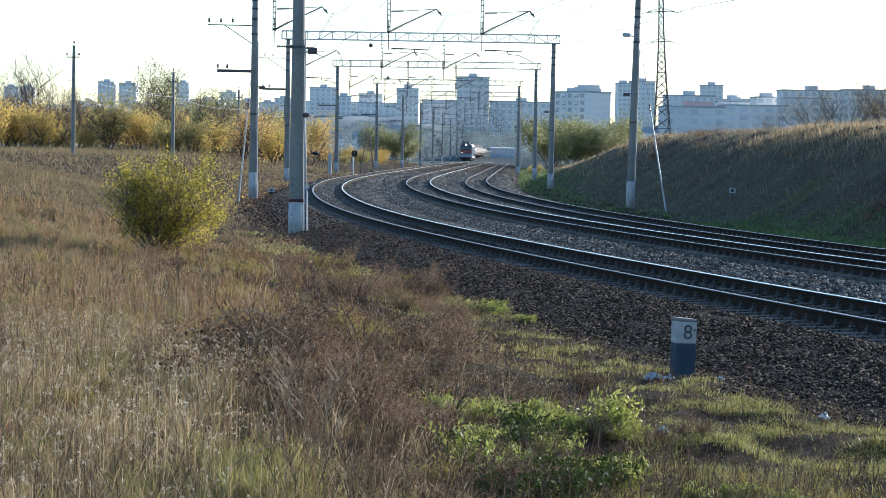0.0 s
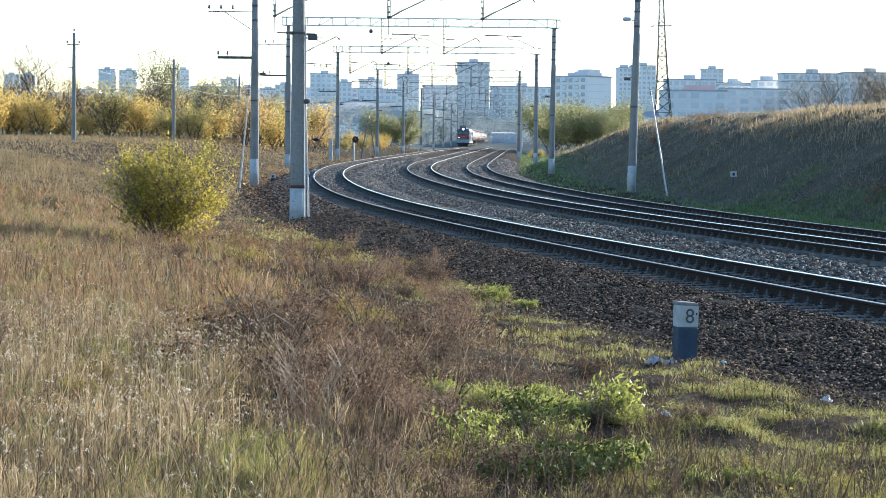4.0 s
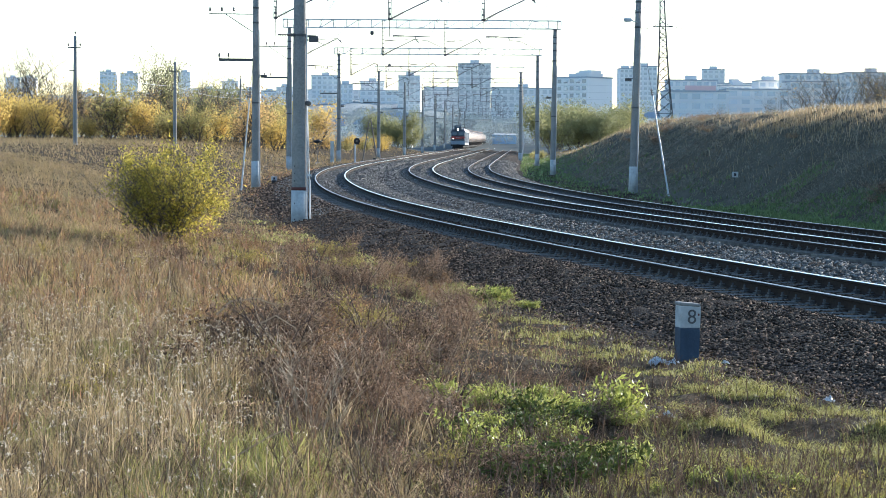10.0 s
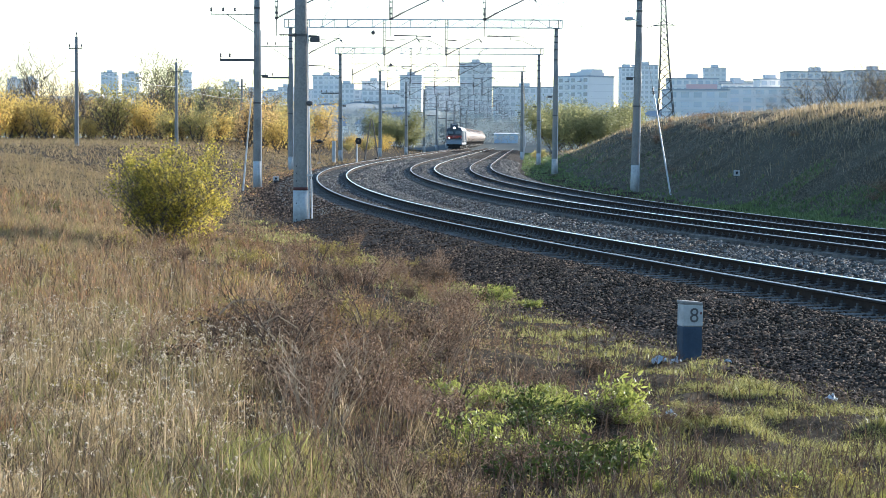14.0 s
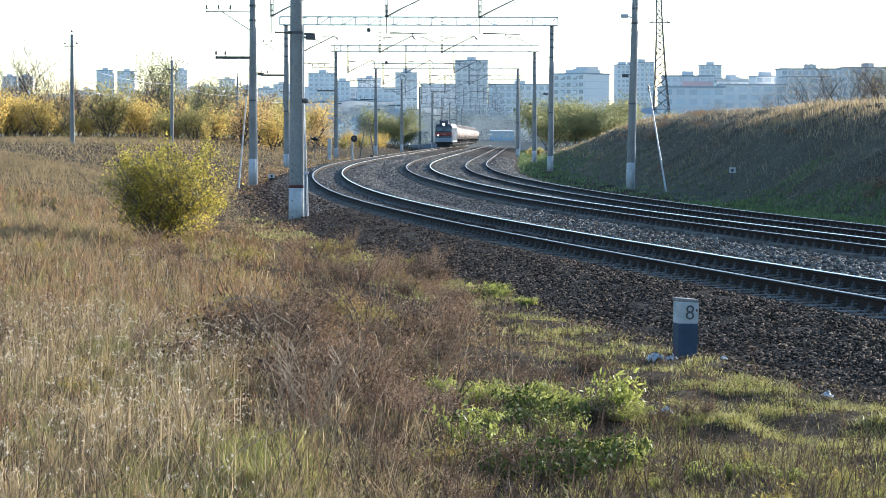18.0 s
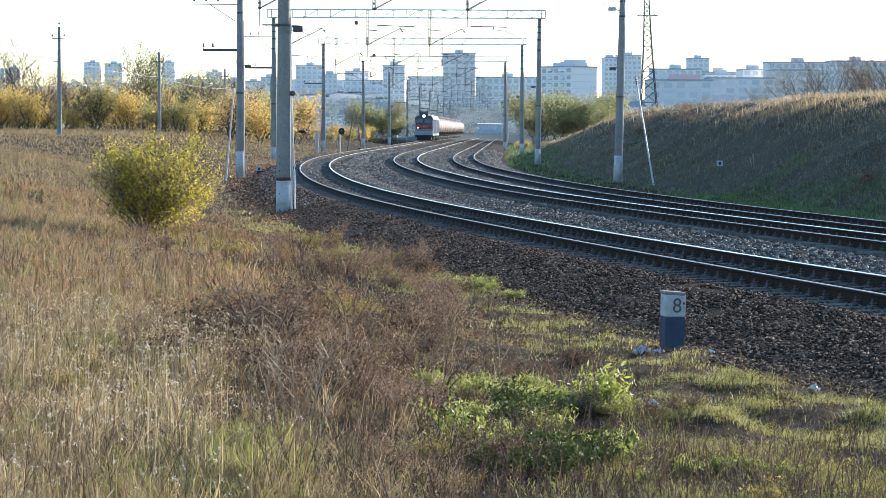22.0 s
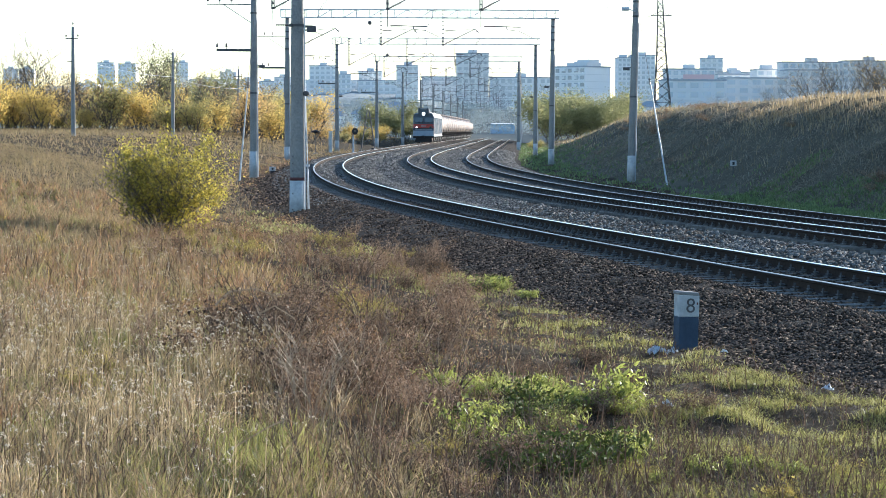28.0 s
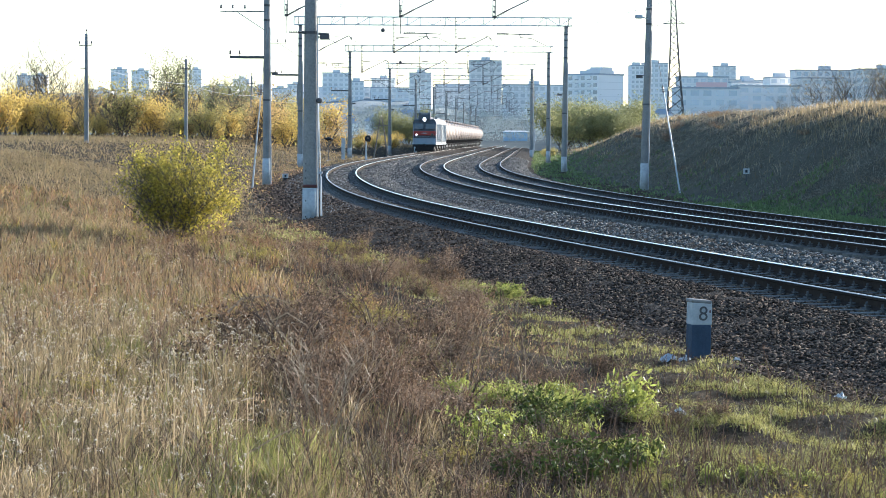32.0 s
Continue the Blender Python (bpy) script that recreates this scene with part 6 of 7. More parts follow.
for xx, yy, sc in ((28.2, 178, 1.1), (33.5, 176, 1.5), (29.0, 190, 1.0), (26.2, 188, 0.7), (32.2, 170, 1.2), (35.5, 180, 1.5), (23.0, 196, 0.45), (30.6, 180, 1.35), (34.0, 184, 1.3)):
    again(thorn, xx, yy, rt.uniform(0, 6), sc)
for ob in (*kinds, sapling, grey, bare, green, thorn):
    ob.scale = (1, 1, 1)


# ---------- town on the skyline ----------
def block(x, y, w, top, depth=12.0, turn=0.0, wall=None, floors=None, cols=None, single=False, label="", lift=True, base=None, glass=None):
    """Apartment block of storeys: walls with floor ledges, window panes set in, parapet and lift house."""
    z0 = float(ground_z(x, y)) if base is None else base
    h = top - z0 - (2.2 if lift else 0)
    floors = floors or max(3, int(h / 2.9))
    cols = cols or max(3, int(w / 3.0))
    fh, cw = h / floors, w / cols
    t = thing("apartment_block", pose(x, y, z0, 0, 0, turn), label or "pale panel-built apartment block on the skyline", "apartment block", "town on the skyline")
    g = Geo().box((0, depth / 2, h / 2 - 1), (w, depth, h + 2))
    body = part("wall", g, wall or PANEL, t)
    ledge_me = mesh_of("floor_ledge", Geo().box((0, -0.06, 0), (w + 0.1, 0.16, 0.28)).box((w / 2, depth / 2, 0), (0.14, depth, 0.2)).box((-w / 2, depth / 2, 0), (0.14, depth, 0.2)), PANEL_DARK)
    for k in range(1, floors + 1):
        part("floor_ledge", ledge_me, None, body).matrix_basis = pose(0, 0, k * fh - 0.12)
    pane_me = mesh_of("window", Geo().box((0, 0, 0), (cw * 0.62, 0.12, fh * 0.55)), glass or (PANE_DEEP if y < 1060 else PANE))
    for k in range(floors):
        for c in range(cols):
            px, pz = -w / 2 + (c + 0.5) * cw, (k + 0.52) * fh
            part("window", pane_me, None, body).matrix_basis = pose(px, -0.03, pz)
    part("roof", Geo().box((0, depth / 2, h + 0.2), (w + 0.5, depth + 0.5, 0.5)), ROOFING, t)
    if lift:
        n = max(1, int(w / 16))
        for k in range(n):
            part("lift_house", Geo().box((-w / 2 + (k + 0.5) * w / n, depth / 2, h + 1.3), (4.6, 5.0, 1.9)), PANEL_DARK, t)
    return t


TOWER, SLAB = "slim pale apartment tower on the skyline", "long pale panel-built apartment block on the skyline"
for x, y, w, top, lb in (
        (-343, 1900, 11, 51.4, TOWER), (-330, 1900, 12, 51.5, TOWER), (-267, 1900, 13, 56.7, TOWER), (-250, 1900, 14, 55.9, TOWER), (-206, 1900, 10, 57.0, TOWER),
        (-252, 1700, 16, 36.6, SLAB), (-203, 1700, 29, 36.4, SLAB), (-167, 1700, 24, 39.6, SLAB), (-156, 1750, 12, 46.2, TOWER), (-134, 1650, 15, 38.3, SLAB),
        (-116, 1600, 8, 36.1, TOWER), (-106, 1600, 11, 39.2, TOWER), (-74, 1500, 17, 44.4, SLAB), (-60, 1480, 9, 38.7, TOWER), (-44, 1500, 15, 41.0, SLAB),
        (-18, 1300, 12, 39.3, TOWER), (-1, 1350, 22, 32.5, SLAB), (40, 1150, 29, 29.8, SLAB), (116, 1500, 8, 50.3, TOWER), (128, 1500, 15, 51.8, TOWER),
        (171, 1500, 14, 50.2, TOWER), (131, 1050, 17, 29.4, SLAB), (141, 1020, 11, 30.8, SLAB), (157, 1000, 27, 33.4, SLAB), (181, 1000, 24, 34.0, SLAB), (204, 1000, 21, 32.7, SLAB)):
    block(x, y, w, top, label=lb, turn=random.uniform(-8, 8))
for x, y, w, top, up, lb in ((146.4, 1120, 34, 32.1, True, SLAB), (87.6, 820, 22, 19.6, False, "lower apartment block on the slope below the ridge"), (113, 850, 23, 21.1, False, "lower apartment block on the slope below the ridge"),
                            (139.9, 900, 17, 25.3, False, "lower apartment block on the slope below the ridge"), (-68.2, 1550, 44, 34.3, False, SLAB), (-37, 1480, 28, 32.7, False, SLAB), (-148.6, 1800, 92, 38.5, False, SLAB), (2.4, 1400, 25, 33.3, False, SLAB)):
    block(x, y, w, top, label=lb, lift=up, wall=PANEL_DARK if y < 950 else PANEL, cols=max(4, int(w / 4)), turn=random.uniform(-6, 6))
block(17, 1250, 17, 44.6, label="tall pale tower block with stepped roof above the line", depth=16)
home = block(49.3, 905.5, 15.7, 28.5, 14.5, -45, PANEL, 8, 5, True, "grey apartment block with rows of windows and a blank end wall", glass=PANE_NIGHT)
part("attic", Geo().box((2.2, 5.5, 27.0 - home.location.z), (10.5, 8, 2.0)).box((4.0, 6.0, 28.4 - home.location.z), (6.0, 6, 1.6)), PANEL_DARK, home)
for k in range(1, 8):
    for c in (1, 3):
        part("balcony", Geo().box((-7.85 + (c + 0.5) * 3.14, -0.55, k * 2.95 - 0.2), (2.6, 1.0, 1.05)), PANEL, home)
red_block = block(105, 1000, 21, 30.3, label="apartment block with a dull red painted wall", wall=PANEL)
part("painted_wall", Geo().box((3.5, -0.2, 16.5), (13, 0.3, 5.0)), PANEL_RED, red_block, "dull red painted wall panel")


def low_house(x, y, w, h, deep, wall, roof, label, ridge=True, turn=0.0):
    z0 = float(ground_z(x, y))
    t = thing("house", pose(x, y, z0, 0, 0, turn), label, "building", "buildings below the ridge")
    part("wall", Geo().box((0, deep / 2, h / 2 - 0.5), (w, deep, h + 1)), wall, t)
    k = h * 0.45 if ridge else 0.3
    a, b = w / 2 + 0.5, deep / 2 + 0.5
    part("roof", Geo().add([(-a, -0.5, h), (a, -0.5, h), (a, deep + 0.5, h), (-a, deep + 0.5, h), (-a * 0.75, deep / 2, h + k), (a * 0.75, deep / 2, h + k)], [(0, 1, 5, 4), (1, 2, 5), (2, 3, 4, 5), (3, 0, 4), (3, 2, 1, 0)]), roof, t)
    for c in range(max(2, int(w / 3.5))):
        part("window", Geo().box((-w / 2 + (c + 0.5) * w / max(2, int(w / 3.5)), -0.03, h * 0.55), (1.3, 0.12, 1.3)), PANE, t)
    return t


BLUE_WALL = surface("blue_wall_paint", [(0.40, 0.50, 0.60), (0.48, 0.57, 0.66)], 0.7, grain=1, stain=0.2, bump=0.05)
low_house(-12.2, 520, 11.5, 5.2, 9, PANEL_DARK, ROOFING, "low grey shed with a dark hipped roof")
low_house(18.5, 700, 7, 2.8, 6, BLUE_WALL, PANEL, "low pale blue building beside the line", False)
for k in range(16):
    xx = -180 + k * 20 + random.uniform(-6, 6)
    yy = random.uniform(640, 1000)
    if abs(xx - 10) < 26:
        continue
    low_house(xx * yy / 900, yy, random.uniform(9, 16), random.uniform(3, 6), 9, PANEL if k % 3 else PANEL_DARK, ROOFING, "small house with a grey roof among far trees", True, random.uniform(-25, 25))

# far woods between the line and the town, haze put into their leaf colour
r = np.random.RandomState(61)
n = 9500
yy = np.sqrt(r.uniform(460.0 ** 2, 1500.0 ** 2, n))
xx = r.uniform(-0.24, 0.24, n) * yy
ok = (offset(xx, yy) < -9) | (offset(xx, yy) > 19) | (yy > 660)
ok &= (yy > 535) | (np.abs(xx / yy + 0.0235) > 0.016)
ok &= r.uniform(0, 1, n) < 0.25 + 0.75 * patch(xx, yy, 120, 62)
xx, yy = xx[ok], yy[ok]
n = len(xx)
hh = r.uniform(2.5, 6.5, n)
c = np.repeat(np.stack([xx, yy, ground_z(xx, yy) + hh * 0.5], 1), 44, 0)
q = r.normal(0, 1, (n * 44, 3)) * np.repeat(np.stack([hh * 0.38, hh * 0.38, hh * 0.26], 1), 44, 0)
tagged(new("far_woods", leaves("far_woods", c + q, 0.52, r, LEAF_HAZED, 0.8)), "woods below the town, paled grey-green for haze", "woods", kind="stuff")


# ---------- power line tower ----------
def pylon(x, y, base, height=36.0):
    t = thing("transmission_tower", pose(x, y, base, 0, -1.6, 0), "steel lattice transmission tower behind the bank", "transmission tower")
    wid = lambda z: float(np.interp(z, [0, 8, 15.5, 21, 25, 36], [1.95, 1.34, 0.85, 0.60, 0.45, 0.32]))
    lv = [0, 2.6, 5.0, 7.3, 9.3, 11.2, 12.9, 14.5, 16.0, 17.4, 18.7, 19.9, 21.0, 22.1, 23.2, 24.4, 25.6, 27, 28.5, 30, 31.5, 33, 34.5, height]
    for sx in (-1, 1):
        for sy in (-1, 1):
            g = Geo()
            g.add([(sx * wid(a) + math.cos(1.571 * j) * 0.075, sy * wid(a) + math.sin(1.571 * j) * 0.075, a) for a in lv for j in range(4)],
                  [(4 * i + j, 4 * i + (j + 1) % 4, 4 * i + 4 + (j + 1) % 4, 4 * i + 4 + j) for i in range(len(lv) - 1) for j in range(4)])
            part("leg", g, DARK_STEEL, t)
    g = Geo()
    for k, (a, b) in enumerate(zip(lv[:-1], lv[1:])):
        for s in (-1, 1):
            wa, wb = wid(a), wid(b)
            for p, q in (((-wa, s * wa, a), (wb, s * wb, b)), ((wa, s * wa, a), (-wb, s * wb, b)), ((s * wa, -wa, a), (s * wb, wb, b)), ((s * wa, wa, a), (s * wb, -wb, b))):
                g.tube(p, q, 0.058, n=4)
            if k % 3 == 2:
                g.tube((-wb, s * wb, b), (wb, s * wb, b), 0.06, n=4)
    part("bracing", g, DARK_STEEL, t)["kind"] = "stuff"
    for z, L in ((23.0, 1.9), (28.4, 2.6), (33.0, 1.9)):
        for s in (-1, 1):
            a = part("cross_arm", Geo().tube((0, -0.3, z), (s * L, 0, z - 0.12), 0.11, n=4).tube((0, 0.3, z), (s * L, 0, z - 0.12), 0.11, n=4).tube((0, 0, z + 0.7), (s * L, 0, z - 0.12), 0.08, n=4), DARK_STEEL, t)
            part("insulator", stack(Geo(), (s * L, 0, z - 0.12), (s * (L + 1.5), -1.0, z - 0.55), 0.09, 6), CERAMIC, a, "slanting string of insulators")
    return t


pylon(40.35, 430, float(ground_z(40.2, 430)) - 0.2)


# ---------- telegraph poles across the field ----------
def wood_pole(x, y, top, arm, label):
    z0 = float(ground_z(x, y))
    t = thing("telegraph_pole", pose(x, y, z0, 0, 0, -25), label, "telegraph pole", "telegraph poles")
    h = top - z0
    p = part("pole", Geo().turned([(0.17, -0.4), (0.165, 0), (0.14, h * 0.5), (0.10, h)], 12), CONCRETE, t, soft=True)
    part("top_pin", Geo().tube((0, 0, h), (0, 0, h + 0.22), 0.015, n=5).turned([(0.05, 0.16), (0.06, 0.22), (0.03, 0.32)], 8, at=(0, 0, h)), CERAMIC, p)
    a = part("cross_arm", Geo().box((0, -0.12, h - arm), (1.05, 0.07, 0.06)), DARK_STEEL, p)
    for sx in (-0.5, 0.5):
        part("pin_insulator", Geo().tube((sx, -0.12, h - arm), (sx, -0.12, h - arm + 0.16), 0.013, n=5).turned([(0.05, 0.12), (0.06, 0.2), (0.025, 0.3)], 8, at=(sx, -0.12, h - arm)), CERAMIC, a)
    part("step_arm", Geo().box((-0.2, -0.12, h * 0.68), (0.45, 0.05, 0.05)), DARK_STEEL, p)
    return t


TP = "slim grey telegraph pole with a short cross-arm"
poles = [(-25.9, 168, 9.3), (-22.9, 204, 8.7), (-21.6, 255, 8.6), (-18.6, 285, 8.4)]
for x, y, top in poles:
    wood_pole(x, y, top, 0.82, TP)
for k in range(3):
    (xa, ya, ta), (xb, yb, tb) = poles[k], poles[k + 1]
    w = thing("telegraph_wire", Matrix(), "sagging pale wire between telegraph poles", "wire", "telegraph wires")
    g = Geo()
    pts = [(xa + (xb - xa) * i / 10, ya + (yb - ya) * i / 10, (ta - 2.1) * (1 - i / 10) + (tb - 2.1) * i / 10 - 1.2 * (i / 10) * (1 - i / 10)) for i in range(11)]
    g.swept(pts, 0.014)
    part("wire", g, STEEL, w)

# ---------- marker post with its number ----------
x, y = 3.02, 29.0
gz0 = float(ground_z(x, y))
post = thing("marker_post", pose(x, y, gz0, 0, 1.0, 14), "stubby concrete distance marker, white top with black 8, dark blue-grey foot", "marker post")
foot = part("post_foot", Geo().bevelled((0, 0, 0.11), (0.25, 0.22, 0.62), 0.014), BLUE_GREY, post, "dark blue-grey painted foot")
head = part("post_head", Geo().bevelled((0, 0, 0.555), (0.254, 0.224, 0.27), 0.014), WHITEWASH, post, "chipped white-painted head")
part("post_cap", Geo().bevelled((-0.01, 0.0, 0.705), (0.262, 0.232, 0.045), 0.018, Matrix.Rotation(radians(4), 4, "Y")), CONCRETE, head)
part("rust_mark", Geo().box((0.098, -0.1135, 0.585), (0.02, 0.003, 0.028)), RED_PAINT, head)


def lettering(name, text, size, m, mat, parent):
    cu = bpy.data.curves.new(name, "FONT")
    cu.body, cu.size, cu.align_x, cu.align_y, cu.extrude = text, size, "CENTER", "CENTER", 0.0015
    tmp = bpy.data.objects.new(name, cu)
    scene.collection.objects.link(tmp)
    bpy.context.view_layer.update()
    me = bpy.data.meshes.new_from_object(tmp)
    bpy.data.objects.remove(tmp)
    me.materials.append(mat)
    ob = new(name, me)
    ob.parent = parent
    ob.matrix_basis = m
    return ob


lettering("number", "8", 0.25, pose(0.012, -0.1145, 0.55, 90, 0, 0), DARK_STEEL, head)


def sign(x, y, h, w, label, plate=0.26):
    z0 = float(ground_z(x, y))
    t = thing("trackside_sign", pose(x, y, z0, 0, 0, 8), label, "trackside sign", "small signs")
    part("stake", Geo().tube((0, 0.02, -0.2), (0, 0.02, h), 0.03, n=8), DARK_STEEL, t)
    pl = part("plate", Geo().bevelled((0, 0, h), (w, 0.03, plate), 0.01), WHITEWASH, t, "small white plate")
    part("mark", Geo().bevelled((0.0, -0.018, h), (w * 0.34, 0.006, plate * 0.5), 0.002).box((0.0, -0.022, h - 0.01), (w * 0.12, 0.004, plate * 0.2)), BLACK_PAINT, pl)
    return t


sign(13.43, 108.7, 0.58, 0.30, "small white sign with a black mark on a stake", 0.26)
x, y, z, _ = on_line(84, -3.2)
t = thing("marker_block", pose(x, y, float(ground_z(x, y)), 0, 0, 10), "low marker block, white head on a dark foot beside the ballast", "marker")
part("block_foot", Geo().bevelled((0, 0, 0.12), (0.24, 0.2, 0.40), 0.015), BLACK_PAINT, t, "dark painted foot")
head_ = part("block_head", Geo().bevelled((0, -0.01, 0.42), (0.34, 0.14, 0.24), 0.015), WHITEWASH, t, "white plate-like head")
part("mark", Geo().bevelled((0.0, -0.083, 0.42), (0.11, 0.006, 0.12), 0.002), BLACK_PAINT, head_)

# ---------- signals and cabinets by the line ----------
def shunt_signal(s, d, h, label):
    x, y, z, _ = on_line(s, d)
    z0 = float(ground_z(x, y))
    t = thing("signal", pose(x, y, z0), label, "railway signal", "signals")
    part("mast", Geo().turned([(0.11, -0.2), (0.10, 0), (0.075, h)], 12), STEEL, t)
    head_ = part("signal_head", Geo().bevelled((0.18, -0.12, h - 0.15), (0.42, 0.22, 0.62), 0.04), BLACK_PAINT, t, "black signal head")
    part("backboard", Geo().tube((0.18, -0.23, h - 0.15), (0.18, -0.25, h - 0.15), 0.34, n=8), BLACK_PAINT, head_)
    part("lens", Geo().tube((0.18, -0.25, h - 0.1), (0.18, -0.28, h - 0.1), 0.09, n=12), CERAMIC, head_)
    return t


shunt_signal(192, -3.9, 2.4, "low railway signal with a black head on a pale mast")
x, y, z, _ = on_line(186, -5.75)
t = thing("relay_post", pose(x, y, float(ground_z(x, y))), "pale square relay post beside the track", "relay post")
part("post_body", Geo().bevelled((0, 0, 0.95), (0.36, 0.30, 2.1), 0.02), WHITEWASH, t)
part("post_lid", Geo().bevelled((0, 0, 2.03), (0.40, 0.34, 0.06), 0.01), STEEL, t)
x, y, z, _ = on_line(222, -4.35)
t = thing("trestle_pole", pose(x, y, float(ground_z(x, y))), "dark timber A-frame pole with a cross-bar", "timber pole")
for sx in (-1, 1):
    part("leg", Geo().tube((sx * 0.85, 0, -0.2), (sx * 0.10, 0, 4.6), 0.085, 0.07, n=8), WOOD_POLE, t)
part("cross_bar", Geo().box((0, -0.1, 3.7), (1.5, 0.09, 0.10)), WOOD_POLE, t)
part("pin_insulator", Geo().turned([(0.05, 0), (0.07, 0.12), (0.03, 0.24)], 8, at=(0, 0, 4.6)), CERAMIC, t)

# low lamp with a bowl shade beside the second portal
x, y, z, _ = on_line(172, -6.0)
t = thing("yard_lamp", pose(x, y, float(ground_z(x, y))), "thin mast with a dark bowl-shaped lamp shade", "lamp")
part("mast", Geo().turned([(0.035, -0.2), (0.03, 0), (0.022, 2.1)], 8), DARK_STEEL, t)
part("shade", Geo().turned([(0.04, 2.28), (0.12, 2.22), (0.40, 2.14), (0.42, 2.08), (0.10, 1.92), (0.03, 1.90)], 16), BLACK_PAINT, t, "dark bowl-shaped shade", True)
part("base_plate", Geo().bevelled((0, 0, 0.06), (0.4, 0.3, 0.14), 0.02), CONCRETE, t)
# greasing box on the outer rail
x, y, z, h = on_line(178, -1.0)
t = thing("rail_box", pose(x, y, z, 0, 0, -math.degrees(h)), "small dark greasing box clamped beside a rail", "rail box")
part("box_body", Geo().bevelled((0, 0, 0.0), (0.28, 0.5, 0.3), 0.03), BLACK_PAINT, t)
part("clamp_bar", Geo().box((0.1, 0, -0.12), (0.5, 0.08, 0.06)), DARK_STEEL, t)

# lamp on the pole at the far side
x, y, z, h = on_line(75, 16.3)
t = thing("pole_lamp", pose(x - 0.2, y - 0.25, z + 8.55), "grey street lamp fixed to a concrete pole", "lamp")
part("lamp_arm", Geo().tube((0.1, 0.1, -0.05), (-0.25, -0.1, 0.05), 0.03, n=6), STEEL, t)
part("lamp_head", Geo().bevelled((-0.42, -0.12, 0.06), (0.42, 0.24, 0.2), 0.06), STEEL, t)
# ---------- litter ----------
PAPER = surface("dirty_white_litter", [(0.62, 0.62, 0.62), (0.82, 0.82, 0.81)], 0.5, grain=30, bump=0.3, through_light=0.4)


def crumple(x, y, size, seed, label, flat=0.5):
    """A torn, folded sheet of thin plastic with sharp creases and raised corners."""
    r_ = random.Random(seed)
    n = 9
    g = Geo()
    for side in (0.0, -0.004):
        rows_ = []
        for i in range(n):
            for j in range(n):
                u, v = i / (n - 1) * 2 - 1, j / (n - 1) * 2 - 1
                rr = random.Random(seed * 100 + i * n + j)
                fold = abs(math.sin(2.6 * u + 1.7 * v + seed)) * 0.9 + abs(math.sin(3.9 * v - 2.1 * u + 2 * seed)) * 0.6
                edge = max(abs(u), abs(v))
                rows_.append(((u * (1.5 - 0.3 * fold) + rr.uniform(-0.12, 0.12)) * size, (v * (1.1 - 0.2 * fold) + rr.uniform(-0.12, 0.12)) * size, (fold * (1.15 - edge * 0.7) + rr.uniform(-0.15, 0.15)) * size + side))
        quads = [(i * n + j, (i + 1) * n + j, (i + 1) * n + j + 1, i * n + j + 1) for i in range(n - 1) for j in range(n - 1)]
        g.add(rows_, quads if side == 0 else [q[::-1] for q in quads])
    me = bpy.data.meshes.new("litter")
    me.from_pydata(g.v, [], g.f)
    me.materials.append(PAPER)
    ob = new("litter", me)
    ob.matrix_world = pose(x, y, float(ground_z(x, y)) + 0.012, r_.uniform(-8, 8), r_.uniform(-8, 8), r_.uniform(0, 360))
    return tagged(ob, label, "litter", "litter")


for x, y, s_, lb in ((2.64, 28.7, 0.085, "crumpled white plastic bag beside the marker post"), (2.82, 28.6, 0.06, "scrap of white plastic on the grass"), (2.08, 21.7, 0.06, "scrap of pale blue-white plastic in the grass"),
                    (3.97, 24.1, 0.05, "white litter in the grass"), (1.03, 23.1, 0.055, "torn white paper among weeds"), (3.4, 28.2, 0.035, "small white scrap by the post")):
    crumple(x, y, s_, int(x * 100), lb, 0.5)

# bleached bent twigs over the weeds
TWIG = surface("bleached_twig", [(0.27, 0.19, 0.11), (0.45, 0.33, 0.20)], 0.6, grain=20, bump=0.2)


def twig(pts, rad, label):
    t = thing("twig", Matrix(), label, "twig", "dead twigs")
    g = Geo()
    P = [Vector((a, b, float(ground_z(a, b)) + c)) for a, b, c in pts]
    n = len(P)
    for i in range(n - 1):
        g.tube(P[i], P[i + 1], rad * (1 - 0.6 * i / n), rad * (1 - 0.6 * (i + 1) / n), n=6)
    part("stem", g, TWIG, t)
    return t


twig([(-2.55, 27.0, 0.30), (-2.4, 27.1, 0.45), (-2.1, 27.2, 0.5), (-1.85, 27.2, 0.47)], 0.012, "bleached bent twig arching over the weeds")
twig([(-2.0, 25.3, 0.1), (-1.9, 25.2, 0.38), (-1.75, 25.2, 0.48), (-1.55, 25.3, 0.36), (-1.45, 25.3, 0.2)], 0.010, "pale arched dead stem")
twig([(-1.36, 20.0, 0.34), (-1.15, 20.0, 0.30), (-0.98, 20.1, 0.28), (-0.85, 20.1, 0.2), (-0.72, 20.1, 0.06)], 0.008, "long bleached twig lying across the weeds")
twig([(-1.45, 15.0, 0.05), (-1.3, 15.1, 0.15), (-1.1, 15.2, 0.3), (-0.98, 15.3, 0.36), (-0.92, 15.3, 0.33)], 0.007, "dark dead twig rising from the grass")


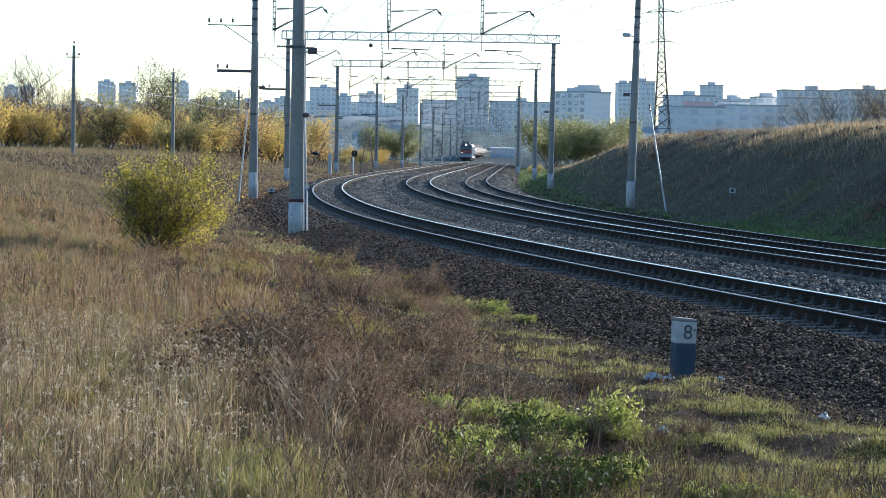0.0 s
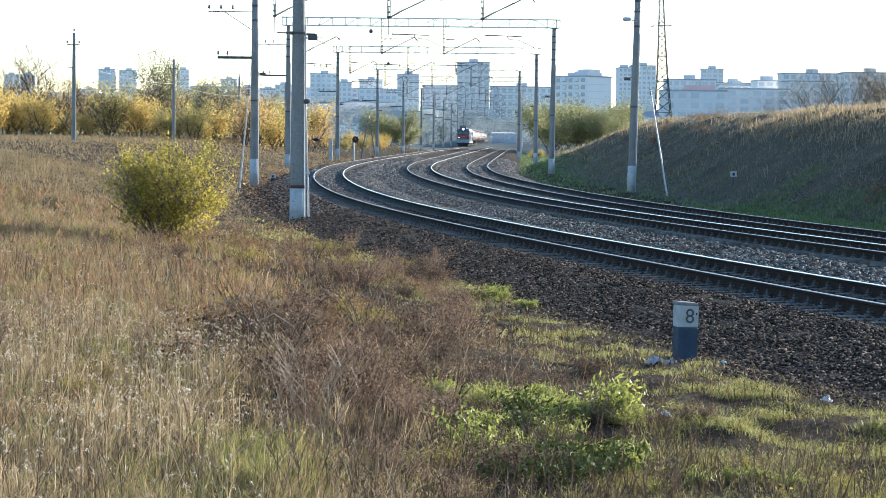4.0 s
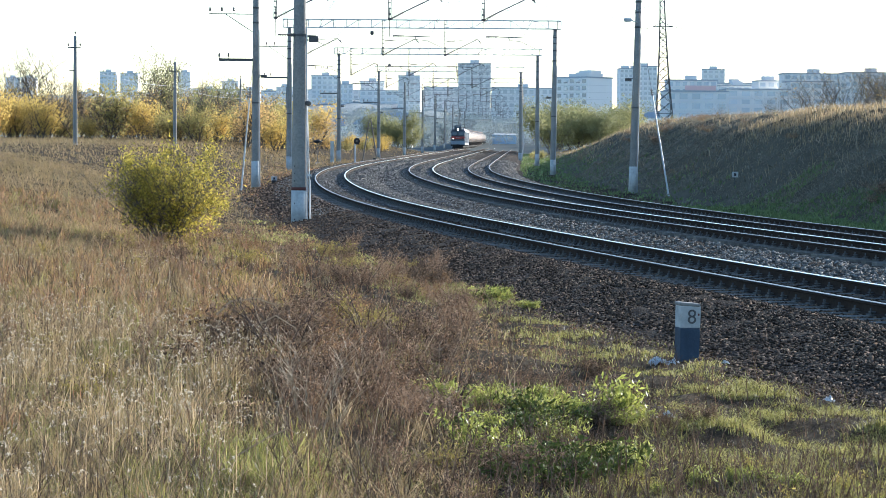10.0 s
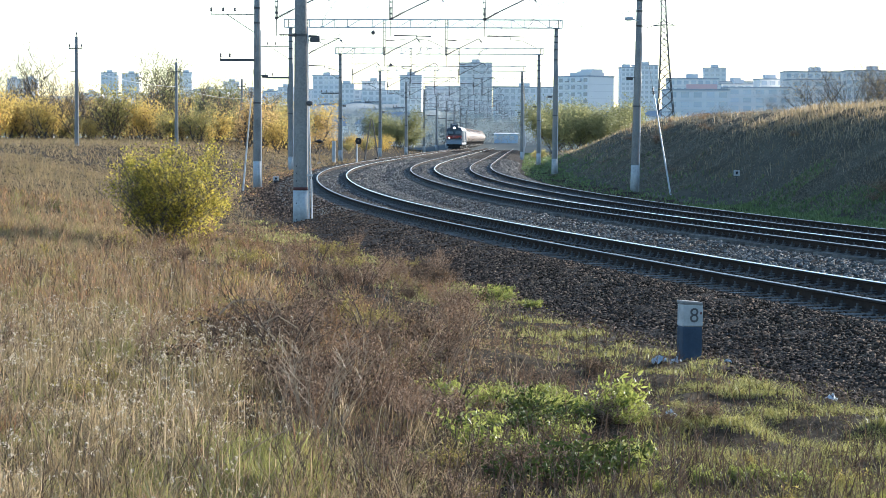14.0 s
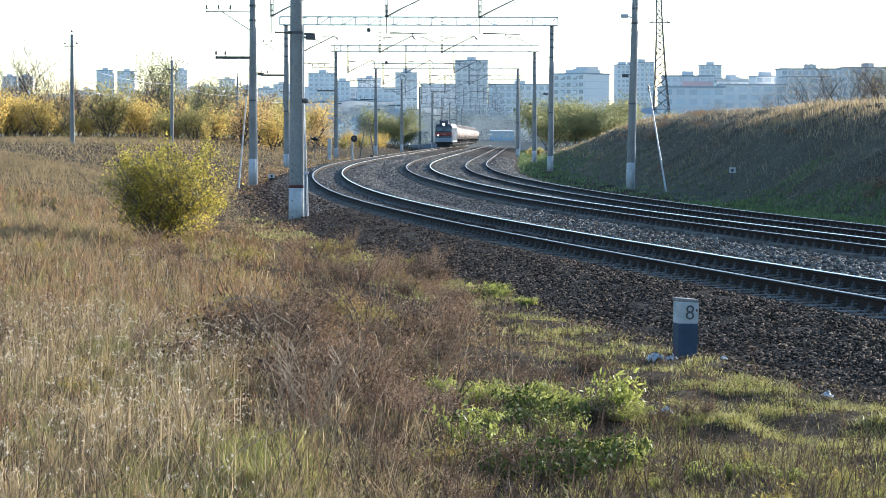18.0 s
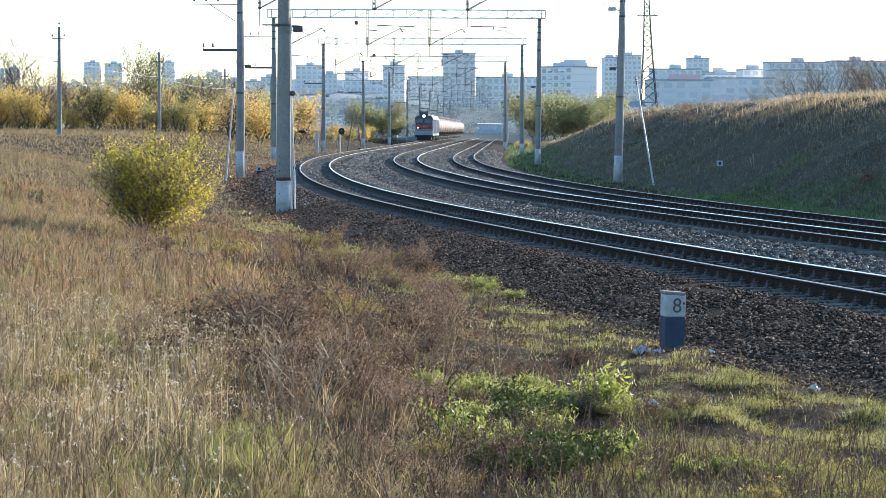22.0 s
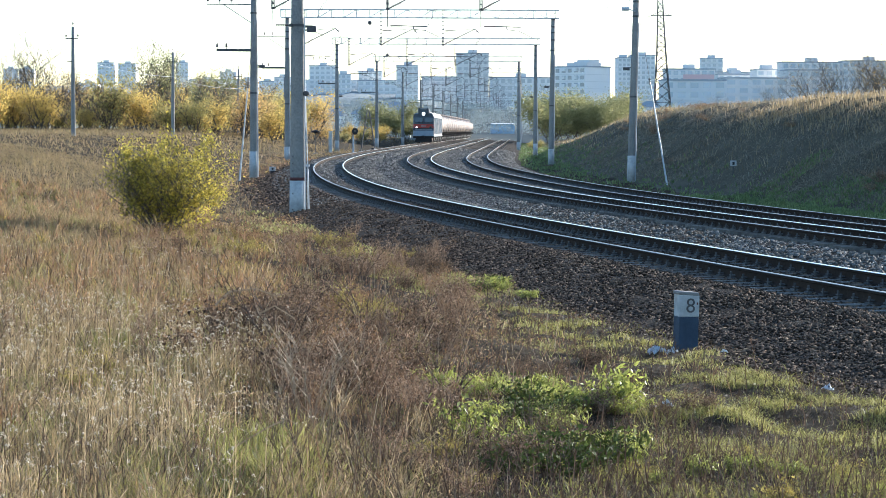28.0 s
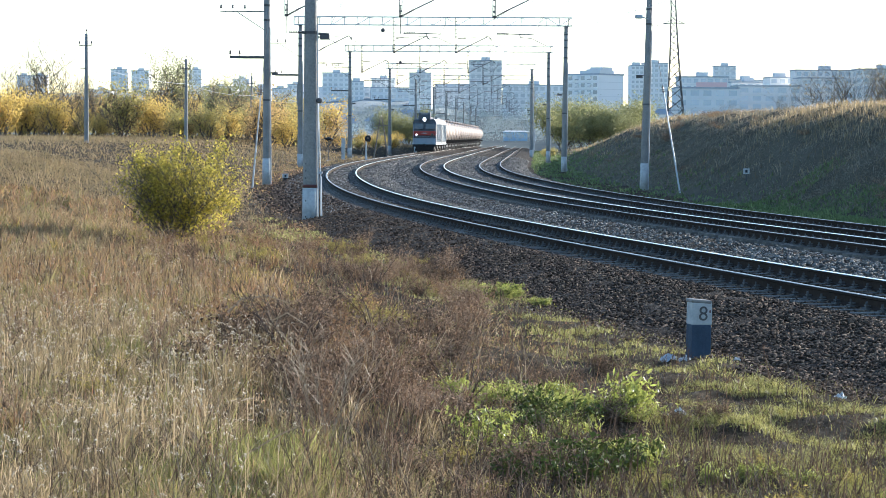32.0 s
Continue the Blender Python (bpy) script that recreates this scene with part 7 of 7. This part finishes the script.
# dead branches and straws that spring from one root
def spray(x, y, n, h, out, mat, seed, label, rad=0.007, category="weed"):
    r_ = random.Random(seed)
    z0 = float(ground_z(x, y))
    t = thing("dead_weed", pose(x, y, z0), label, category, "tall dead weeds")
    for k in range(n):
        a, L, lean = r_.uniform(0, 6.283), h * r_.uniform(0.6, 1.1), out * r_.uniform(0.3, 1.2)
        g, shoots, path = Geo(), [], [Vector((math.cos(a) * 0.03, math.sin(a) * 0.03, -0.03))]
        p, way = path[0], Vector((math.cos(a) * lean * 0.5, math.sin(a) * lean * 0.5, 1)).normalized()
        for i in range(6):
            q = p + way * (L / 6)
            path.append(q)
            if i > 1:
                b = r_.uniform(0, 6.283)
                shoots.append((q, q + (way * 0.6 + Vector((math.cos(b), math.sin(b), 0.3)) * 0.6) * L * r_.uniform(0.1, 0.25)))
            p = q
            way = (way + Vector((math.cos(a) * lean * 0.05, math.sin(a) * lean * 0.05, -0.01 * i * out)) + Vector((r_.gauss(0, 0.13), r_.gauss(0, 0.13), 0))).normalized()
        ring = [c + Vector((math.cos(1.571 * j), math.sin(1.571 * j), 0)) * rad * (1 - 0.13 * i) for i, c in enumerate(path) for j in range(4)]
        g.add(ring, [(4 * i + j, 4 * i + (j + 1) % 4, 4 * i + 4 + (j + 1) % 4, 4 * i + 4 + j) for i in range(len(path) - 1) for j in range(4)])
        stem = part("stem", g, mat, t)
        for a_, b_ in shoots:
            part("shoot", Geo().tube(a_, b_, rad * 0.5, rad * 0.25, n=3), mat, stem)
    return t


DARK_STEM = surface("dark_dead_stem", [(0.05, 0.033, 0.022), (0.11, 0.072, 0.046)], 0.8, grain=20, bump=0.2)
RED_STEM = surface("reddish_dead_stem", [(0.22, 0.13, 0.075), (0.38, 0.25, 0.15)], 0.8, grain=20, bump=0.2)
for k, (x, y, n, h, out) in enumerate(((-1.68, 24.9, 11, 1.05, 1.7), (-2.2, 27.5, 6, 0.9, 1.2), (-0.95, 29.5, 7, 0.9, 1.2), (-1.3, 36.5, 7, 0.9, 1.0), (-2.35, 43.5, 8, 1.0, 1.1), (0.1, 21.0, 5, 0.6, 1.1), (-0.3, 46.5, 6, 0.7, 0.9))):
    spray(x, y, n, h, out, DARK_STEM, 300 + k, "dark leafless branches of a dead weed", 0.0085)
for k, (x, y, n, h, out) in enumerate(((-1.05, 18.6, 9, 0.95, 0.8), (-0.85, 17.2, 7, 0.8, 0.9), (-0.75, 21.5, 7, 0.75, 1.0), (-1.9, 21.0, 5, 0.6, 1.0), (0.0, 24.5, 6, 0.6, 1.1), (-1.4, 20.0, 6, 0.7, 1.0))):
    spray(x, y, n, h, out, TWIG, 330 + k, "tall bleached straw stems with thin side shoots", 0.0055)
for k in range(26):
    r_ = random.Random(500 + k)
    y = r_.uniform(14.5, 40)
    x = r_.uniform(-0.12, 0.03) * y
    spray(x, y, r_.randint(4, 7), r_.uniform(0.3, 0.6), 0.9, RED_STEM if k % 3 else DARK_STEM, 360 + k, "reddish-brown withered weed with fine branches", 0.0045)

# round lamps hung below the lattice beams
for s_, d_, drop_ in ((134, 1.25, 0.32), (194, -0.55, 1.0)):
    x, y, z, _ = on_line(s_, d_)
    t = thing("beam_lamp", pose(x, y, z + BEAM - drop_), "small round dark lamp hung below a lattice beam", "lamp", "lamps on the portals")
    part("hanger", Geo().tube((0, 0, 0), (0, 0, drop_ + 0.1), 0.012, n=5), DARK_STEEL, t)
    part("globe", Geo().turned([(0.03, 0.17), (0.12, 0.13), (0.16, 0.0), (0.12, -0.12), (0.03, -0.16)], 14), DARK_STEEL, t, "round dark globe", True)


# ---------- what moves ----------
def motions():
    for ob, gap, base, span in [(loco, 0.0, 3.5, 24.0)] + [(w, 32.6 + 12.05 * k, 2.2, 7.6) for k, w in enumerate(wagons)]:
        walk(ob, [(t, on_rails(front_at(t) + gap, base, span)) for t in range(0, 33, 2)])


motions()
